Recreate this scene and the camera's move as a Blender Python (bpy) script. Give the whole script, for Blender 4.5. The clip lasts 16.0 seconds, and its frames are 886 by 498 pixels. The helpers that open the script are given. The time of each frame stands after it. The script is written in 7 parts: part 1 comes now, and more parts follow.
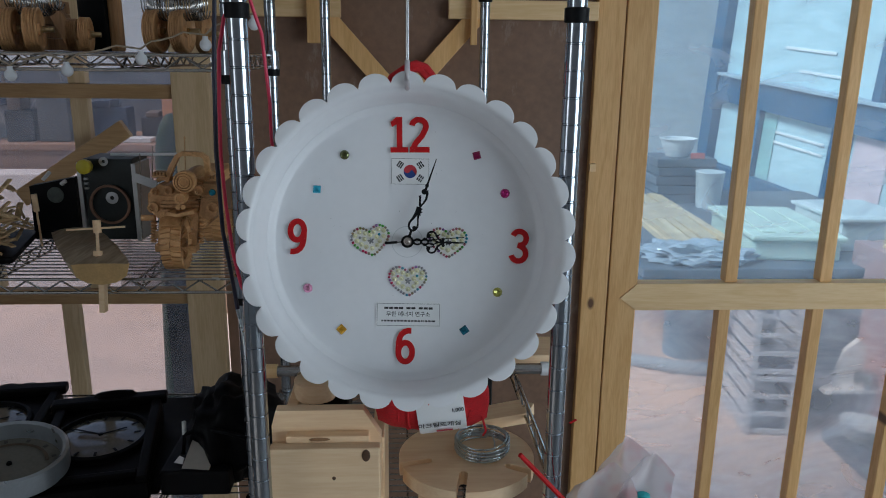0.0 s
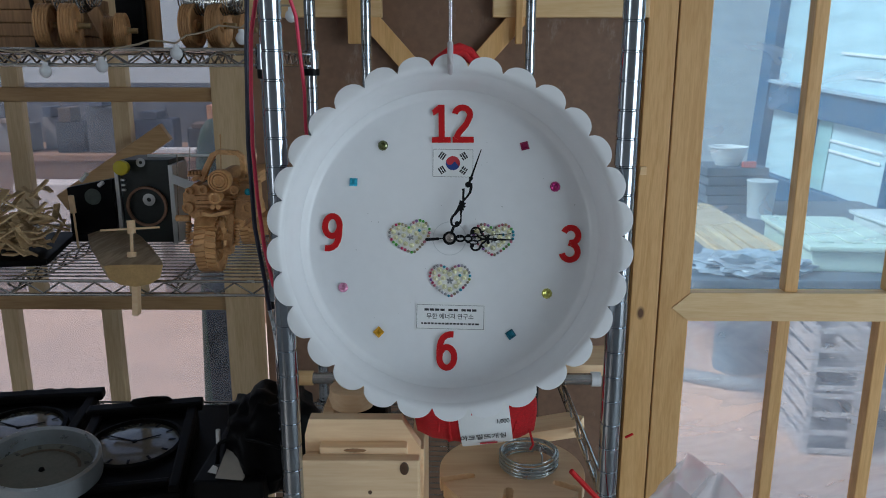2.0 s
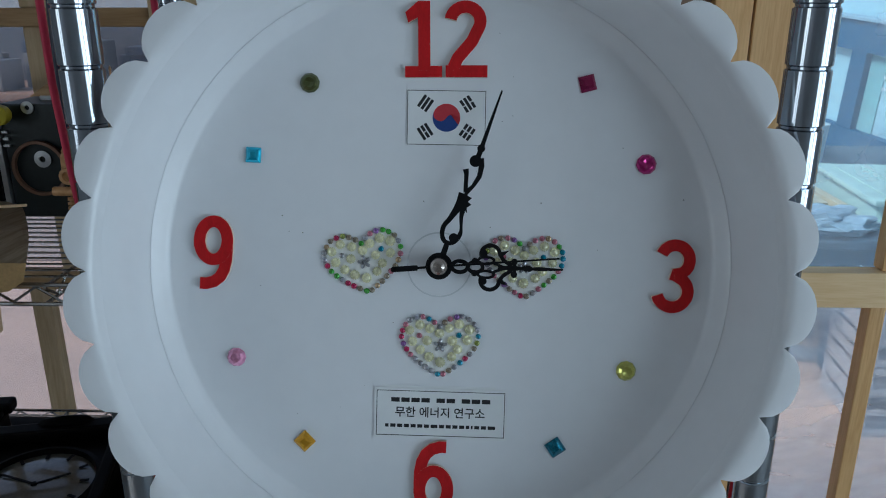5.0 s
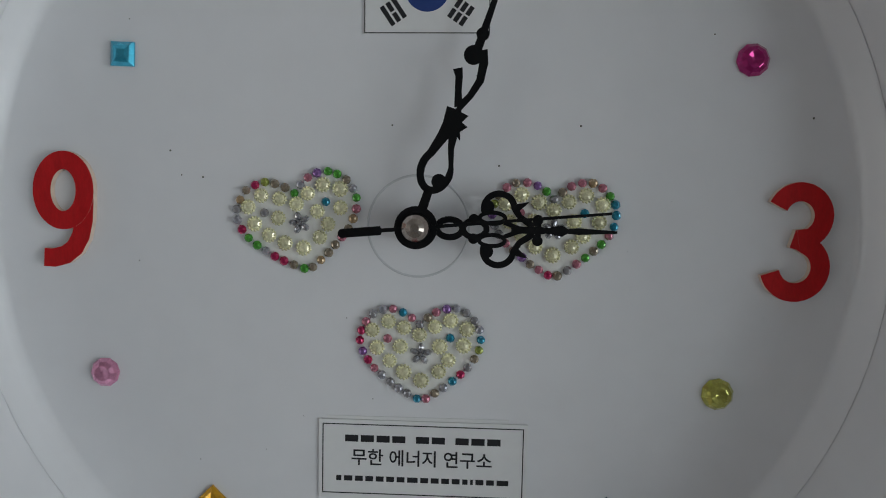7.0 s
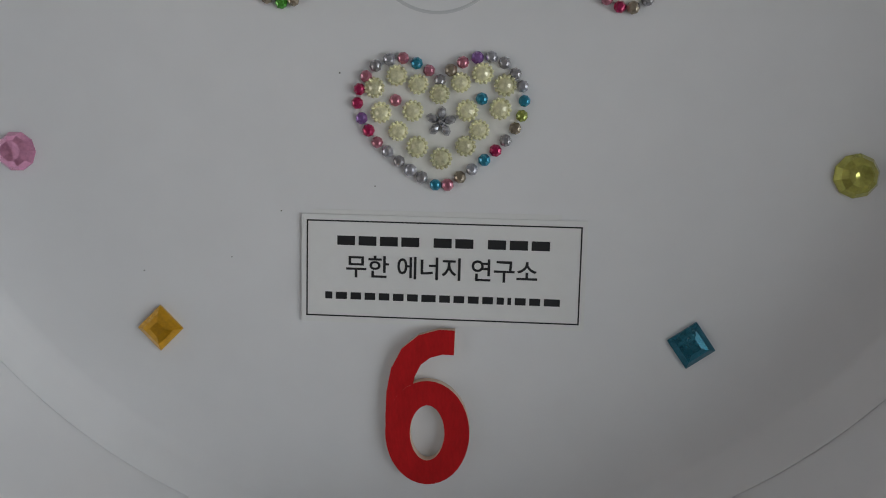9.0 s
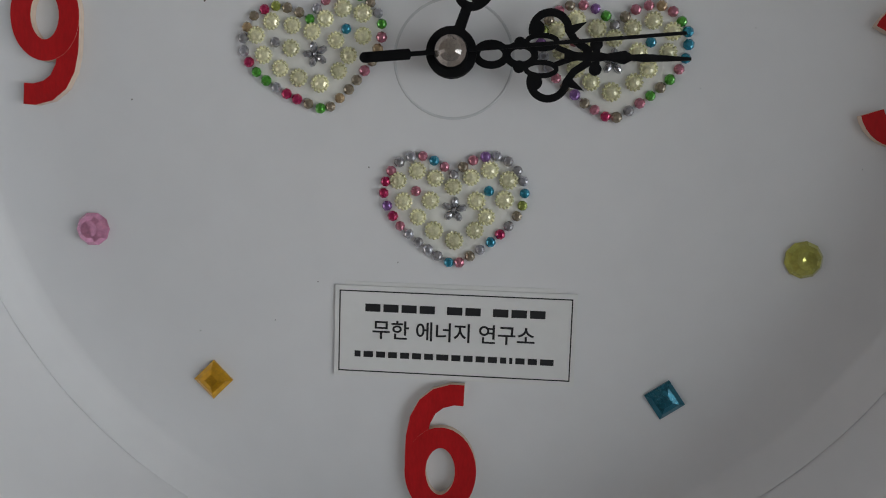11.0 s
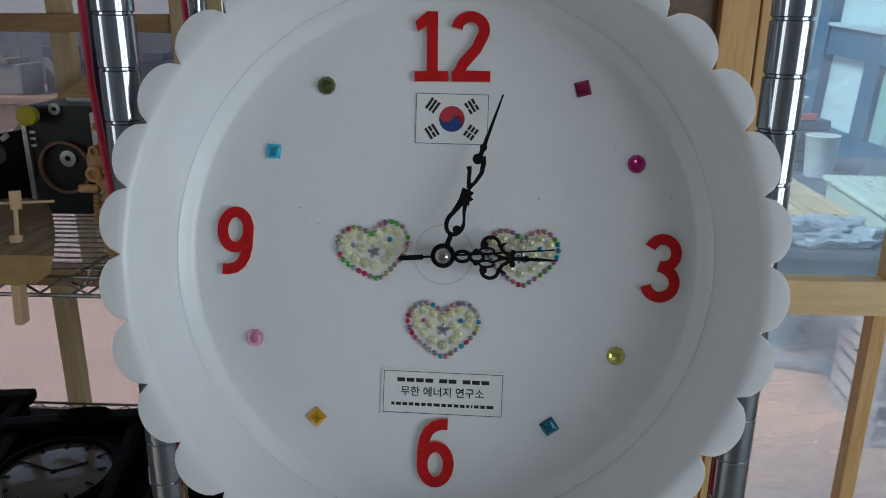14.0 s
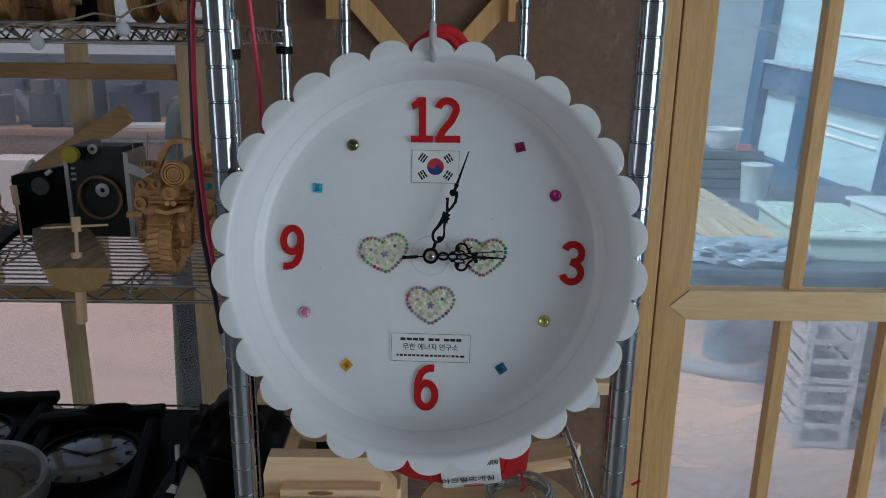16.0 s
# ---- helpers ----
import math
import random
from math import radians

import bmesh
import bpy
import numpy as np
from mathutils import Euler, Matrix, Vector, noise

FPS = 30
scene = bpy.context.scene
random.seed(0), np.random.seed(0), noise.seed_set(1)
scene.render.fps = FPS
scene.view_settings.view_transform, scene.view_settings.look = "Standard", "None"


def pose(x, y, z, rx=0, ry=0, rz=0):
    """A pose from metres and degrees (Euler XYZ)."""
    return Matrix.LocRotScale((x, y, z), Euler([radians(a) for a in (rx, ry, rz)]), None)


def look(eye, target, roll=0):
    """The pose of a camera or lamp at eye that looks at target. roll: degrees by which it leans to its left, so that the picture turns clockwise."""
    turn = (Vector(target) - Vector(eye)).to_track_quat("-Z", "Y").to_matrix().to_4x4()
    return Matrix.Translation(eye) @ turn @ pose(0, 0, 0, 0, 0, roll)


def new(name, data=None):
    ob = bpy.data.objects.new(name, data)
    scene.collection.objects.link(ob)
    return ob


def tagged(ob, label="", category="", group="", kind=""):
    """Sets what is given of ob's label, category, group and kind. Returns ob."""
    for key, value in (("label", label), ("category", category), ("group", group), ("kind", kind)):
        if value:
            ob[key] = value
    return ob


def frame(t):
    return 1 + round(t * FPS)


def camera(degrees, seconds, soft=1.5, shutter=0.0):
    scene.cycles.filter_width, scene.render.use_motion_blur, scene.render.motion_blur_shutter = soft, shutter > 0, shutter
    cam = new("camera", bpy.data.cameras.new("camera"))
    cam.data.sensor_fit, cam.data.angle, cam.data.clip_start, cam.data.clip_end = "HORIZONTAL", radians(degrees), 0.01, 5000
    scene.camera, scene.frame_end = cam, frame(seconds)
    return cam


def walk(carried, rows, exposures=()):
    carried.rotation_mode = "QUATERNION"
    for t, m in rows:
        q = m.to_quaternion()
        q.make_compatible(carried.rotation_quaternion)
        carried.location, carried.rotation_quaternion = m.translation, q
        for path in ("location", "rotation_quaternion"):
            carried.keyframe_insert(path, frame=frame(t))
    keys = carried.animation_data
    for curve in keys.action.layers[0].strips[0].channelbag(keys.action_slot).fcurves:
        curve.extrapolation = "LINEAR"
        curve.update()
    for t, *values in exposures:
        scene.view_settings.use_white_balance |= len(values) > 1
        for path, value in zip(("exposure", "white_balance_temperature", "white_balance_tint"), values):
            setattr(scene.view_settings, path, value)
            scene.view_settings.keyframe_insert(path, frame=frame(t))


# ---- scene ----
cam = camera(61.0, 16.0, soft=1.0)
PATH = [
    (0, (-0.0027, -0.8826, 1.7201), (0.0475, 0.0840, 1.4688), 0.66),
    (0.5, (-0.0023, -0.8444, 1.6987), (0.0258, 0.1247, 1.4538), 0.34),
    (1, (-0.0027, -0.8198, 1.6885), (0.0036, 0.1504, 1.4463), 0.01),
    (1.5, (-0.0042, -0.8241, 1.6864), (-0.0079, 0.1469, 1.4475), -0.04),
    (2, (-0.0030, -0.8236, 1.6862), (-0.0082, 0.1485, 1.4515), 0.09),
    (2.5, (0.0008, -0.8175, 1.6864), (-0.0067, 0.1550, 1.4534), 0.12),
    (3, (-0.0003, -0.8008, 1.6842), (-0.0134, 0.1720, 1.4530), 0.05),
    (3.5, (-0.0277, -0.7444, 1.6740), (-0.0386, 0.2286, 1.4433), -0.01),
    (4, (-0.0302, -0.6325, 1.6612), (-0.0417, 0.3392, 1.4255), -0.03),
    (4.5, (-0.0050, -0.4896, 1.6529), (-0.0213, 0.4735, 1.3841), -0.02),
    (4.7, (0.0079, -0.4525, 1.6485), (-0.0131, 0.5040, 1.3578), -0.01),
    (6.8, (0.0233, -0.2620, 1.6016), (-0.0230, 0.6756, 1.2571), -0.88),
    (7, (0.0243, -0.2542, 1.5814), (-0.0301, 0.6878, 1.2500), -0.96),
    (7.5, (0.0214, -0.2362, 1.5268), (-0.0449, 0.7008, 1.1838), -1.52),
    (8, (0.0184, -0.2113, 1.4893), (-0.0535, 0.7243, 1.1434), -1.68),
    (8.2, (0.0193, -0.2044, 1.4898), (-0.0538, 0.7257, 1.1299), -1.48),
    (10.5, (0.0146, -0.2084, 1.5008), (-0.0701, 0.7253, 1.1529), -1.02),
    (11, (0.0174, -0.2327, 1.5243), (-0.0654, 0.6997, 1.1725), -0.75),
    (11.5, (0.0324, -0.2702, 1.5549), (-0.0499, 0.6680, 1.2190), -0.51),
    (12, (0.0321, -0.2918, 1.5825), (-0.0447, 0.6466, 1.2455), -0.33),
    (12.5, (0.0293, -0.3204, 1.6031), (-0.0390, 0.6228, 1.2779), 0.10),
    (13, (0.0341, -0.3594, 1.6219), (-0.0346, 0.5848, 1.2998), -0.05),
    (13.5, (0.0264, -0.4120, 1.6354), (-0.0250, 0.5386, 1.3290), 0.46),
    (14, (0.0189, -0.4444, 1.6446), (-0.0216, 0.5084, 1.3439), 0.44),
    (14.5, (0.0185, -0.4745, 1.6553), (-0.0116, 0.4812, 1.3623), 0.53),
    (15, (0.0197, -0.5325, 1.6683), (0.0023, 0.4273, 1.3884), 0.63),
    (15.5, (0.0124, -0.6064, 1.6829), (0.0079, 0.3556, 1.4101), 0.81),
    (16, (0.0033, -0.6884, 1.6968), (0.0150, 0.2755, 1.4309), 0.87),
]
EXPOSURES = [(0, -0.06, 6300, 11), (1.0, 0.08, 6280, 10), (3.5, 0.08, 6180, 9), (4.5, -0.1, 5700, 4), (5.4, -0.12, 6050, 8), (6.8, -0.2, 6850, 12), (7.5, -0.1, 7200, 15), (10.5, -0.08, 7300, 16), (12, -0.05, 7100, 14), (12.5, -0.14, 6980, 12.5), (13, -0.14, 6880, 12), (14, -0.1, 6580, 10), (16, -0.17, 6350, 10.5)]
walk(cam, [(t, look(eye, target, roll)) for t, eye, target, roll in PATH],
     exposures=EXPOSURES)

# ---- world and light ----
world = bpy.data.worlds.new("sky")
scene.world = world
world.use_nodes = True
_n = world.node_tree.nodes
_sky = _n.new("ShaderNodeTexSky")
_sky.sky_type = "NISHITA"
_sky.sun_disc = False
_sky.sun_elevation = radians(48)
_sky.sun_rotation = radians(-70)
world.node_tree.links.new(_sky.outputs[0], _n["Background"].inputs[0])
_n["Background"].inputs[1].default_value = 0.15

sun = new("sun", bpy.data.lights.new("sun", "SUN"))
sun.data.energy = 4.0
sun.data.angle = radians(20)
sun.data.color = (1.0, 0.95, 0.88)
sun.matrix_world = look((-7, 1.5, 8), (0, 4, 0))

# daylight lamps added in unseen south, east and west openings to shape the light
for spot, aim, wide, tall, power, tint in (((3.55, -3.38, 1.28), (3.55, 0.0, 1.28), 2.2, 2.3, 59, (0.75, 0.90, 1.0)),
                                           ((4.88, -2.35, 1.28), (0.0, -2.35, 1.28), 1.4, 2.3, 72, (0.80, 0.92, 1.0)),
                                           ((-3.28, -2.25, 1.68), (0.0, -2.25, 1.58), 1.4, 1.5, 12.5, (0.90, 0.96, 1.0))):
    win = new("added_window_light", bpy.data.lights.new("added_window_light", "AREA"))
    win.data.shape = "RECTANGLE"
    win.data.size, win.data.size_y = wide, tall
    win.data.energy = power
    win.data.color = tint
    win.matrix_world = look(spot, aim)


# ---- materials ----
def mat(name, base, rough=0.5, metal=0.0, vary=0.15, scale=8.0, fine=90.0, bump=0.1, stretch=(1, 1, 1), dark=None, rvary=0.1,
        coat=0.0, spec=0.5, island=0.0):
    """A surface with broad and fine variation of colour, gloss and relief."""
    m = bpy.data.materials.new(name)
    m.use_nodes = True
    nt = m.node_tree
    b = nt.nodes["Principled BSDF"]
    tc = nt.nodes.new("ShaderNodeTexCoord")
    mp = nt.nodes.new("ShaderNodeMapping")
    mp.inputs["Scale"].default_value = stretch
    nt.links.new(tc.outputs["Object"], mp.inputs[0])
    n1 = nt.nodes.new("ShaderNodeTexNoise")
    n1.inputs["Scale"].default_value, n1.inputs["Detail"].default_value = scale, 5
    n2 = nt.nodes.new("ShaderNodeTexNoise")
    n2.inputs["Scale"].default_value, n2.inputs["Detail"].default_value = fine, 3
    nt.links.new(mp.outputs[0], n1.inputs[0])
    nt.links.new(mp.outputs[0], n2.inputs[0])
    ad = nt.nodes.new("ShaderNodeMath")
    ad.operation = "MULTIPLY_ADD"
    ad.inputs[1].default_value = 0.45
    nt.links.new(n2.outputs[0], ad.inputs[0])
    sc = nt.nodes.new("ShaderNodeMath")
    sc.operation = "MULTIPLY"
    sc.inputs[1].default_value = 0.55
    nt.links.new(n1.outputs[0], sc.inputs[0])
    nt.links.new(sc.outputs[0], ad.inputs[2])
    ramp = nt.nodes.new("ShaderNodeValToRGB")
    ramp.color_ramp.elements[0].position, ramp.color_ramp.elements[1].position = 0.3, 0.7
    lo = dark or tuple(c * (1 - vary) for c in base)
    hi = tuple(min(1, c * (1 + vary * 0.6)) for c in base)
    ramp.color_ramp.elements[0].color = (*lo, 1)
    ramp.color_ramp.elements[1].color = (*hi, 1)
    nt.links.new(ad.outputs[0], ramp.inputs[0])
    src = ramp.outputs[0]
    if island:
        oi = nt.nodes.new("ShaderNodeObjectInfo")
        hs = nt.nodes.new("ShaderNodeHueSaturation")
        mr = nt.nodes.new("ShaderNodeMapRange")
        mr.inputs[3].default_value, mr.inputs[4].default_value = 1 - island, 1 + island
        nt.links.new(oi.outputs["Random"], mr.inputs[0])
        nt.links.new(mr.outputs[0], hs.inputs["Value"])
        nt.links.new(src, hs.inputs["Color"])
        src = hs.outputs[0]
    nt.links.new(src, b.inputs["Base Color"])
    rr = nt.nodes.new("ShaderNodeMapRange")
    rr.inputs[3].default_value, rr.inputs[4].default_value = max(0.02, rough - rvary), min(1, rough + rvary)
    nt.links.new(n1.outputs[0], rr.inputs[0])
    nt.links.new(rr.outputs[0], b.inputs["Roughness"])
    b.inputs["Metallic"].default_value = metal
    b.inputs["Coat Weight"].default_value = coat
    b.inputs["Specular IOR Level"].default_value = spec
    if bump:
        bp = nt.nodes.new("ShaderNodeBump")
        bp.inputs["Strength"].default_value, bp.inputs["Distance"].default_value = bump, 0.003
        nt.links.new(ad.outputs[0], bp.inputs["Height"])
        nt.links.new(bp.outputs[0], b.inputs["Normal"])
    return m


def wood(name, light, dark, axis="z", rough=0.55, rings=14.0, knots=0.0):
    """Sawn softwood: long grain bands along one axis, fine pores, a few knots."""
    m = bpy.data.materials.new(name)
    m.use_nodes = True
    nt = m.node_tree
    b = nt.nodes["Principled BSDF"]
    tc = nt.nodes.new("ShaderNodeTexCoord")
    oi = nt.nodes.new("ShaderNodeObjectInfo")
    off = nt.nodes.new("ShaderNodeVectorMath")
    off.operation = "ADD"
    rnd = nt.nodes.new("ShaderNodeVectorMath")
    rnd.operation = "SCALE"
    rnd.inputs[0].default_value = (3.1, 5.7, 4.3)
    nt.links.new(oi.outputs["Random"], rnd.inputs["Scale"])
    nt.links.new(tc.outputs["Object"], off.inputs[0])
    nt.links.new(rnd.outputs[0], off.inputs[1])
    mp = nt.nodes.new("ShaderNodeMapping")
    st = {"x": (0.09, 1, 1), "y": (1, 0.09, 1), "z": (1, 1, 0.09)}[axis]
    mp.inputs["Scale"].default_value = st
    nt.links.new(off.outputs[0], mp.inputs[0])
    n1 = nt.nodes.new("ShaderNodeTexNoise")
    n1.inputs["Scale"].default_value, n1.inputs["Detail"].default_value, n1.inputs["Distortion"].default_value = rings, 4, 0.8
    nt.links.new(mp.outputs[0], n1.inputs[0])
    w = nt.nodes.new("ShaderNodeMath")
    w.operation = "MULTIPLY"
    w.inputs[1].default_value = 34.0
    nt.links.new(n1.outputs[0], w.inputs[0])
    s = nt.nodes.new("ShaderNodeMath")
    s.operation = "SINE"
    nt.links.new(w.outputs[0], s.inputs[0])
    n2 = nt.nodes.new("ShaderNodeTexNoise")
    n2.inputs["Scale"].default_value, n2.inputs["Detail"].default_value = 260.0, 2
    nt.links.new(mp.outputs[0], n2.inputs[0])
    mx = nt.nodes.new("ShaderNodeMath")
    mx.operation = "MULTIPLY_ADD"
    mx.inputs[1].default_value = 0.16
    nt.links.new(s.outputs[0], mx.inputs[0])
    nt.links.new(n2.outputs[0], mx.inputs[2])
    ramp = nt.nodes.new("ShaderNodeValToRGB")
    ramp.color_ramp.elements[0].position, ramp.color_ramp.elements[1].position = 0.25, 0.75
    ramp.color_ramp.elements[0].color, ramp.color_ramp.elements[1].color = (*dark, 1), (*light, 1)
    nt.links.new(mx.outputs[0], ramp.inputs[0])
    hs = nt.nodes.new("ShaderNodeHueSaturation")
    mr = nt.nodes.new("ShaderNodeMapRange")
    mr.inputs[3].default_value, mr.inputs[4].default_value = 0.88, 1.1
    nt.links.new(oi.outputs["Random"], mr.inputs[0])
    nt.links.new(mr.outputs[0], hs.inputs["Value"])
    nt.links.new(ramp.outputs[0], hs.inputs["Color"])
    src = hs.outputs[0]
    if knots:
        vo = nt.nodes.new("ShaderNodeTexVoronoi")
        vo.voronoi_dimensions = "2D"
        vo.inputs["Scale"].default_value = knots
        mk = nt.nodes.new("ShaderNodeMapping")
        mk.inputs["Rotation"].default_value = (radians(90), 0, 0)
        mk.inputs["Scale"].default_value = tuple(0.0 if k == 1 else 0.7 if c < 1 else 1.25 for k, c in enumerate(st))
        nt.links.new(off.outputs[0], mk.inputs[0])
        nt.links.new(mk.outputs[0], vo.inputs[0])
        kr = nt.nodes.new("ShaderNodeValToRGB")
        kr.color_ramp.elements[0].position, kr.color_ramp.elements[1].position = 0.024, 0.048
        kr.color_ramp.elements[0].color, kr.color_ramp.elements[1].color = (1, 1, 1, 1), (0, 0, 0, 1)
        nt.links.new(vo.outputs["Distance"], kr.inputs[0])
        mixc = nt.nodes.new("ShaderNodeMix")
        mixc.data_type = "RGBA"
        nt.links.new(kr.outputs[0], mixc.inputs["Factor"])
        nt.links.new(src, mixc.inputs["A"])
        mixc.inputs["B"].default_value = (0.12, 0.05, 0.02, 1)
        src = mixc.outputs["Result"]
    nt.links.new(src, b.inputs["Base Color"])
    b.inputs["Roughness"].default_value = rough
    bp = nt.nodes.new("ShaderNodeBump")
    bp.inputs["Strength"].default_value, bp.inputs["Distance"].default_value = 0.15, 0.002
    nt.links.new(mx.outputs[0], bp.inputs["Height"])
    nt.links.new(bp.outputs[0], b.inputs["Normal"])
    return m


def film_mat(name, haze, tint=(0.9, 0.96, 1.0)):
    """Clear plastic sheet, a little milky and wrinkled."""
    m = bpy.data.materials.new(name)
    m.use_nodes = True
    nt = m.node_tree
    nt.nodes.remove(nt.nodes["Principled BSDF"])
    out = nt.nodes["Material Output"]
    tr = nt.nodes.new("ShaderNodeBsdfTransparent")
    tr.inputs[0].default_value = (*tint, 1)
    gl = nt.nodes.new("ShaderNodeBsdfGlossy")
    gl.inputs["Roughness"].default_value = 0.3
    df = nt.nodes.new("ShaderNodeBsdfTranslucent")
    df.inputs[0].default_value = (0.8, 0.88, 0.95, 1)
    tc = nt.nodes.new("ShaderNodeTexCoord")
    mp = nt.nodes.new("ShaderNodeMapping")
    mp.inputs["Scale"].default_value = (1.0, 1.0, 2.6)
    mp.inputs["Rotation"].default_value = (0, radians(24), 0)
    no = nt.nodes.new("ShaderNodeTexNoise")
    no.inputs["Scale"].default_value, no.inputs["Detail"].default_value, no.inputs["Distortion"].default_value = 2.6, 6, 1.6
    nt.links.new(tc.outputs["Object"], mp.inputs[0])
    nt.links.new(mp.outputs[0], no.inputs[0])
    cr = nt.nodes.new("ShaderNodeTexNoise")
    cr.noise_type = "RIDGED_MULTIFRACTAL"
    cr.inputs["Scale"].default_value, cr.inputs["Detail"].default_value, cr.inputs["Distortion"].default_value = 6.5, 4, 0.9
    nt.links.new(mp.outputs[0], cr.inputs[0])
    bp = nt.nodes.new("ShaderNodeBump")
    bp.inputs["Strength"].default_value, bp.inputs["Distance"].default_value = 0.35, 0.012
    nt.links.new(cr.outputs[0], bp.inputs["Height"])
    nt.links.new(bp.outputs[0], gl.inputs["Normal"])
    nt.links.new(bp.outputs[0], df.inputs["Normal"])
    wide = nt.nodes.new("ShaderNodeMapRange")
    wide.inputs[1].default_value, wide.inputs[2].default_value = 0.32, 0.72
    wide.inputs[3].default_value, wide.inputs[4].default_value = haze * 0.55, haze * 1.5
    nt.links.new(no.outputs[0], wide.inputs[0])
    line = nt.nodes.new("ShaderNodeMapRange")
    line.inputs[1].default_value, line.inputs[2].default_value = 0.75, 1.5
    line.inputs[3].default_value, line.inputs[4].default_value = 0.0, haze * 1.6
    nt.links.new(cr.outputs[0], line.inputs[0])
    ramp = nt.nodes.new("ShaderNodeMath")
    ramp.operation = "ADD"
    nt.links.new(wide.outputs[0], ramp.inputs[0])
    nt.links.new(line.outputs[0], ramp.inputs[1])
    m1 = nt.nodes.new("ShaderNodeMixShader")
    nt.links.new(ramp.outputs[0], m1.inputs[0])
    nt.links.new(tr.outputs[0], m1.inputs[1])
    nt.links.new(df.outputs[0], m1.inputs[2])
    fr = nt.nodes.new("ShaderNodeFresnel")
    fr.inputs[0].default_value = 1.22
    m2 = nt.nodes.new("ShaderNodeMixShader")
    nt.links.new(fr.outputs[0], m2.inputs[0])
    nt.links.new(m1.outputs[0], m2.inputs[1])
    nt.links.new(gl.outputs[0], m2.inputs[2])
    nt.links.new(m2.outputs[0], out.inputs[0])
    return m


PINE = wood("pine", (0.80, 0.475, 0.20), (0.69, 0.375, 0.135), "z", knots=3.2)
PINE_X = wood("pine_rail", (0.86, 0.60, 0.325), (0.78, 0.51, 0.245), "x", knots=3.2)
# darker pine for the left frame, its rails darker than its studs
PINE_LEFT = wood("pine_left", (0.62, 0.45, 0.27), (0.52, 0.36, 0.20), "z", knots=2.6)
PINE_LEFT_X = wood("pine_left_rail", (0.46, 0.28, 0.13), (0.36, 0.20, 0.085), "x", knots=2.6)
PALE = wood("pale_board", (0.90, 0.66, 0.42), (0.82, 0.56, 0.33), "x", rings=9, knots=4.0)
CARVED = wood("carved_wood", (0.66, 0.37, 0.17), (0.50, 0.26, 0.10), "y", rings=24, rough=0.45)
WHEELWOOD = wood("wheel_wood", (0.50, 0.27, 0.12), (0.34, 0.17, 0.07), "z", rings=30, rough=0.5)
PLY = mat("brown_hardboard", (0.235, 0.135, 0.088), 0.36, vary=0.26, scale=5, fine=60, bump=0.12, rvary=0.16)


def scuffed(m, color, amount):
    """Pale marks over a finished surface: scuffs, with whitish reflections painted in."""
    nt = m.node_tree
    b = nt.nodes["Principled BSDF"]
    src = b.inputs["Base Color"].links[0].from_socket
    tc = nt.nodes.new("ShaderNodeTexCoord")
    mp = nt.nodes.new("ShaderNodeMapping")
    mp.inputs["Scale"].default_value = (5.0, 1.0, 2.0)
    mp.inputs["Rotation"].default_value = (0, radians(8), 0)
    no = nt.nodes.new("ShaderNodeTexNoise")
    no.inputs["Scale"].default_value, no.inputs["Detail"].default_value, no.inputs["Roughness"].default_value = 3.4, 9, 0.72
    rg = nt.nodes.new("ShaderNodeMapRange")
    rg.inputs[1].default_value, rg.inputs[2].default_value, rg.inputs[4].default_value = 0.58, 0.74, amount
    mx = nt.nodes.new("ShaderNodeMix")
    mx.data_type = "RGBA"
    mx.inputs["B"].default_value = (*color, 1)
    nt.links.new(tc.outputs["Object"], mp.inputs[0])
    nt.links.new(mp.outputs[0], no.inputs[0])
    nt.links.new(no.outputs[0], rg.inputs[0])
    nt.links.new(rg.outputs[0], mx.inputs["Factor"])
    nt.links.new(src, mx.inputs["A"])
    nt.links.new(mx.outputs["Result"], b.inputs["Base Color"])


scuffed(PLY, (0.50, 0.42, 0.37), 0.55)
CHROME = mat("chrome", (0.42, 0.46, 0.51), 0.10, 1.0, vary=0.06, scale=14, fine=160, bump=0.02, rvary=0.05)
CHROME_DULL = mat("chrome_wire", (0.50, 0.49, 0.48), 0.24, 1.0, vary=0.15, scale=30, fine=200, bump=0.05)
BLACKP = mat("black_plastic", (0.006, 0.006, 0.007), 0.5, spec=0.15, vary=0.3, scale=20, fine=150, bump=0.05)
BLACKW = mat("black_lacquered_wood", (0.0035, 0.003, 0.003), 0.5, spec=0.10, vary=0.4, scale=12, fine=120, bump=0.08)
# grey set by how much light the unseen walls should bounce
PLASTER = mat("bounce_wall_grey", (0.40, 0.40, 0.405), 0.8, vary=0.1, scale=3, fine=50)
# white added so the unseen ceiling reflects light down onto stool and dish
BOUNCE_WHITE = mat("ceiling_bounce_white", (0.74, 0.74, 0.73), 0.8, vary=0.08, scale=2, fine=40)
CONCRETE = mat("concrete_floor", (0.30, 0.28, 0.26), 0.75, vary=0.2, scale=2, fine=40)
PAVING = mat("pale_floor_sheet", (0.66, 0.52, 0.46), 0.6, vary=0.09, scale=1.6, fine=26, bump=0.25)
BLUESTEEL = mat("blue_grey_steel", (0.010, 0.095, 0.20), 0.55, vary=0.25, scale=4, fine=40)
FILM = film_mat("clear_film", 0.20, (0.82, 0.95, 1.0))
FILM_LOW = film_mat("milky_film", 0.33, (0.93, 0.91, 0.89))
# grey tint added to the clear left sheet to dim the view outside
FILM_L = film_mat("clear_film_dimmed", 0.085, (0.76, 0.74, 0.74))


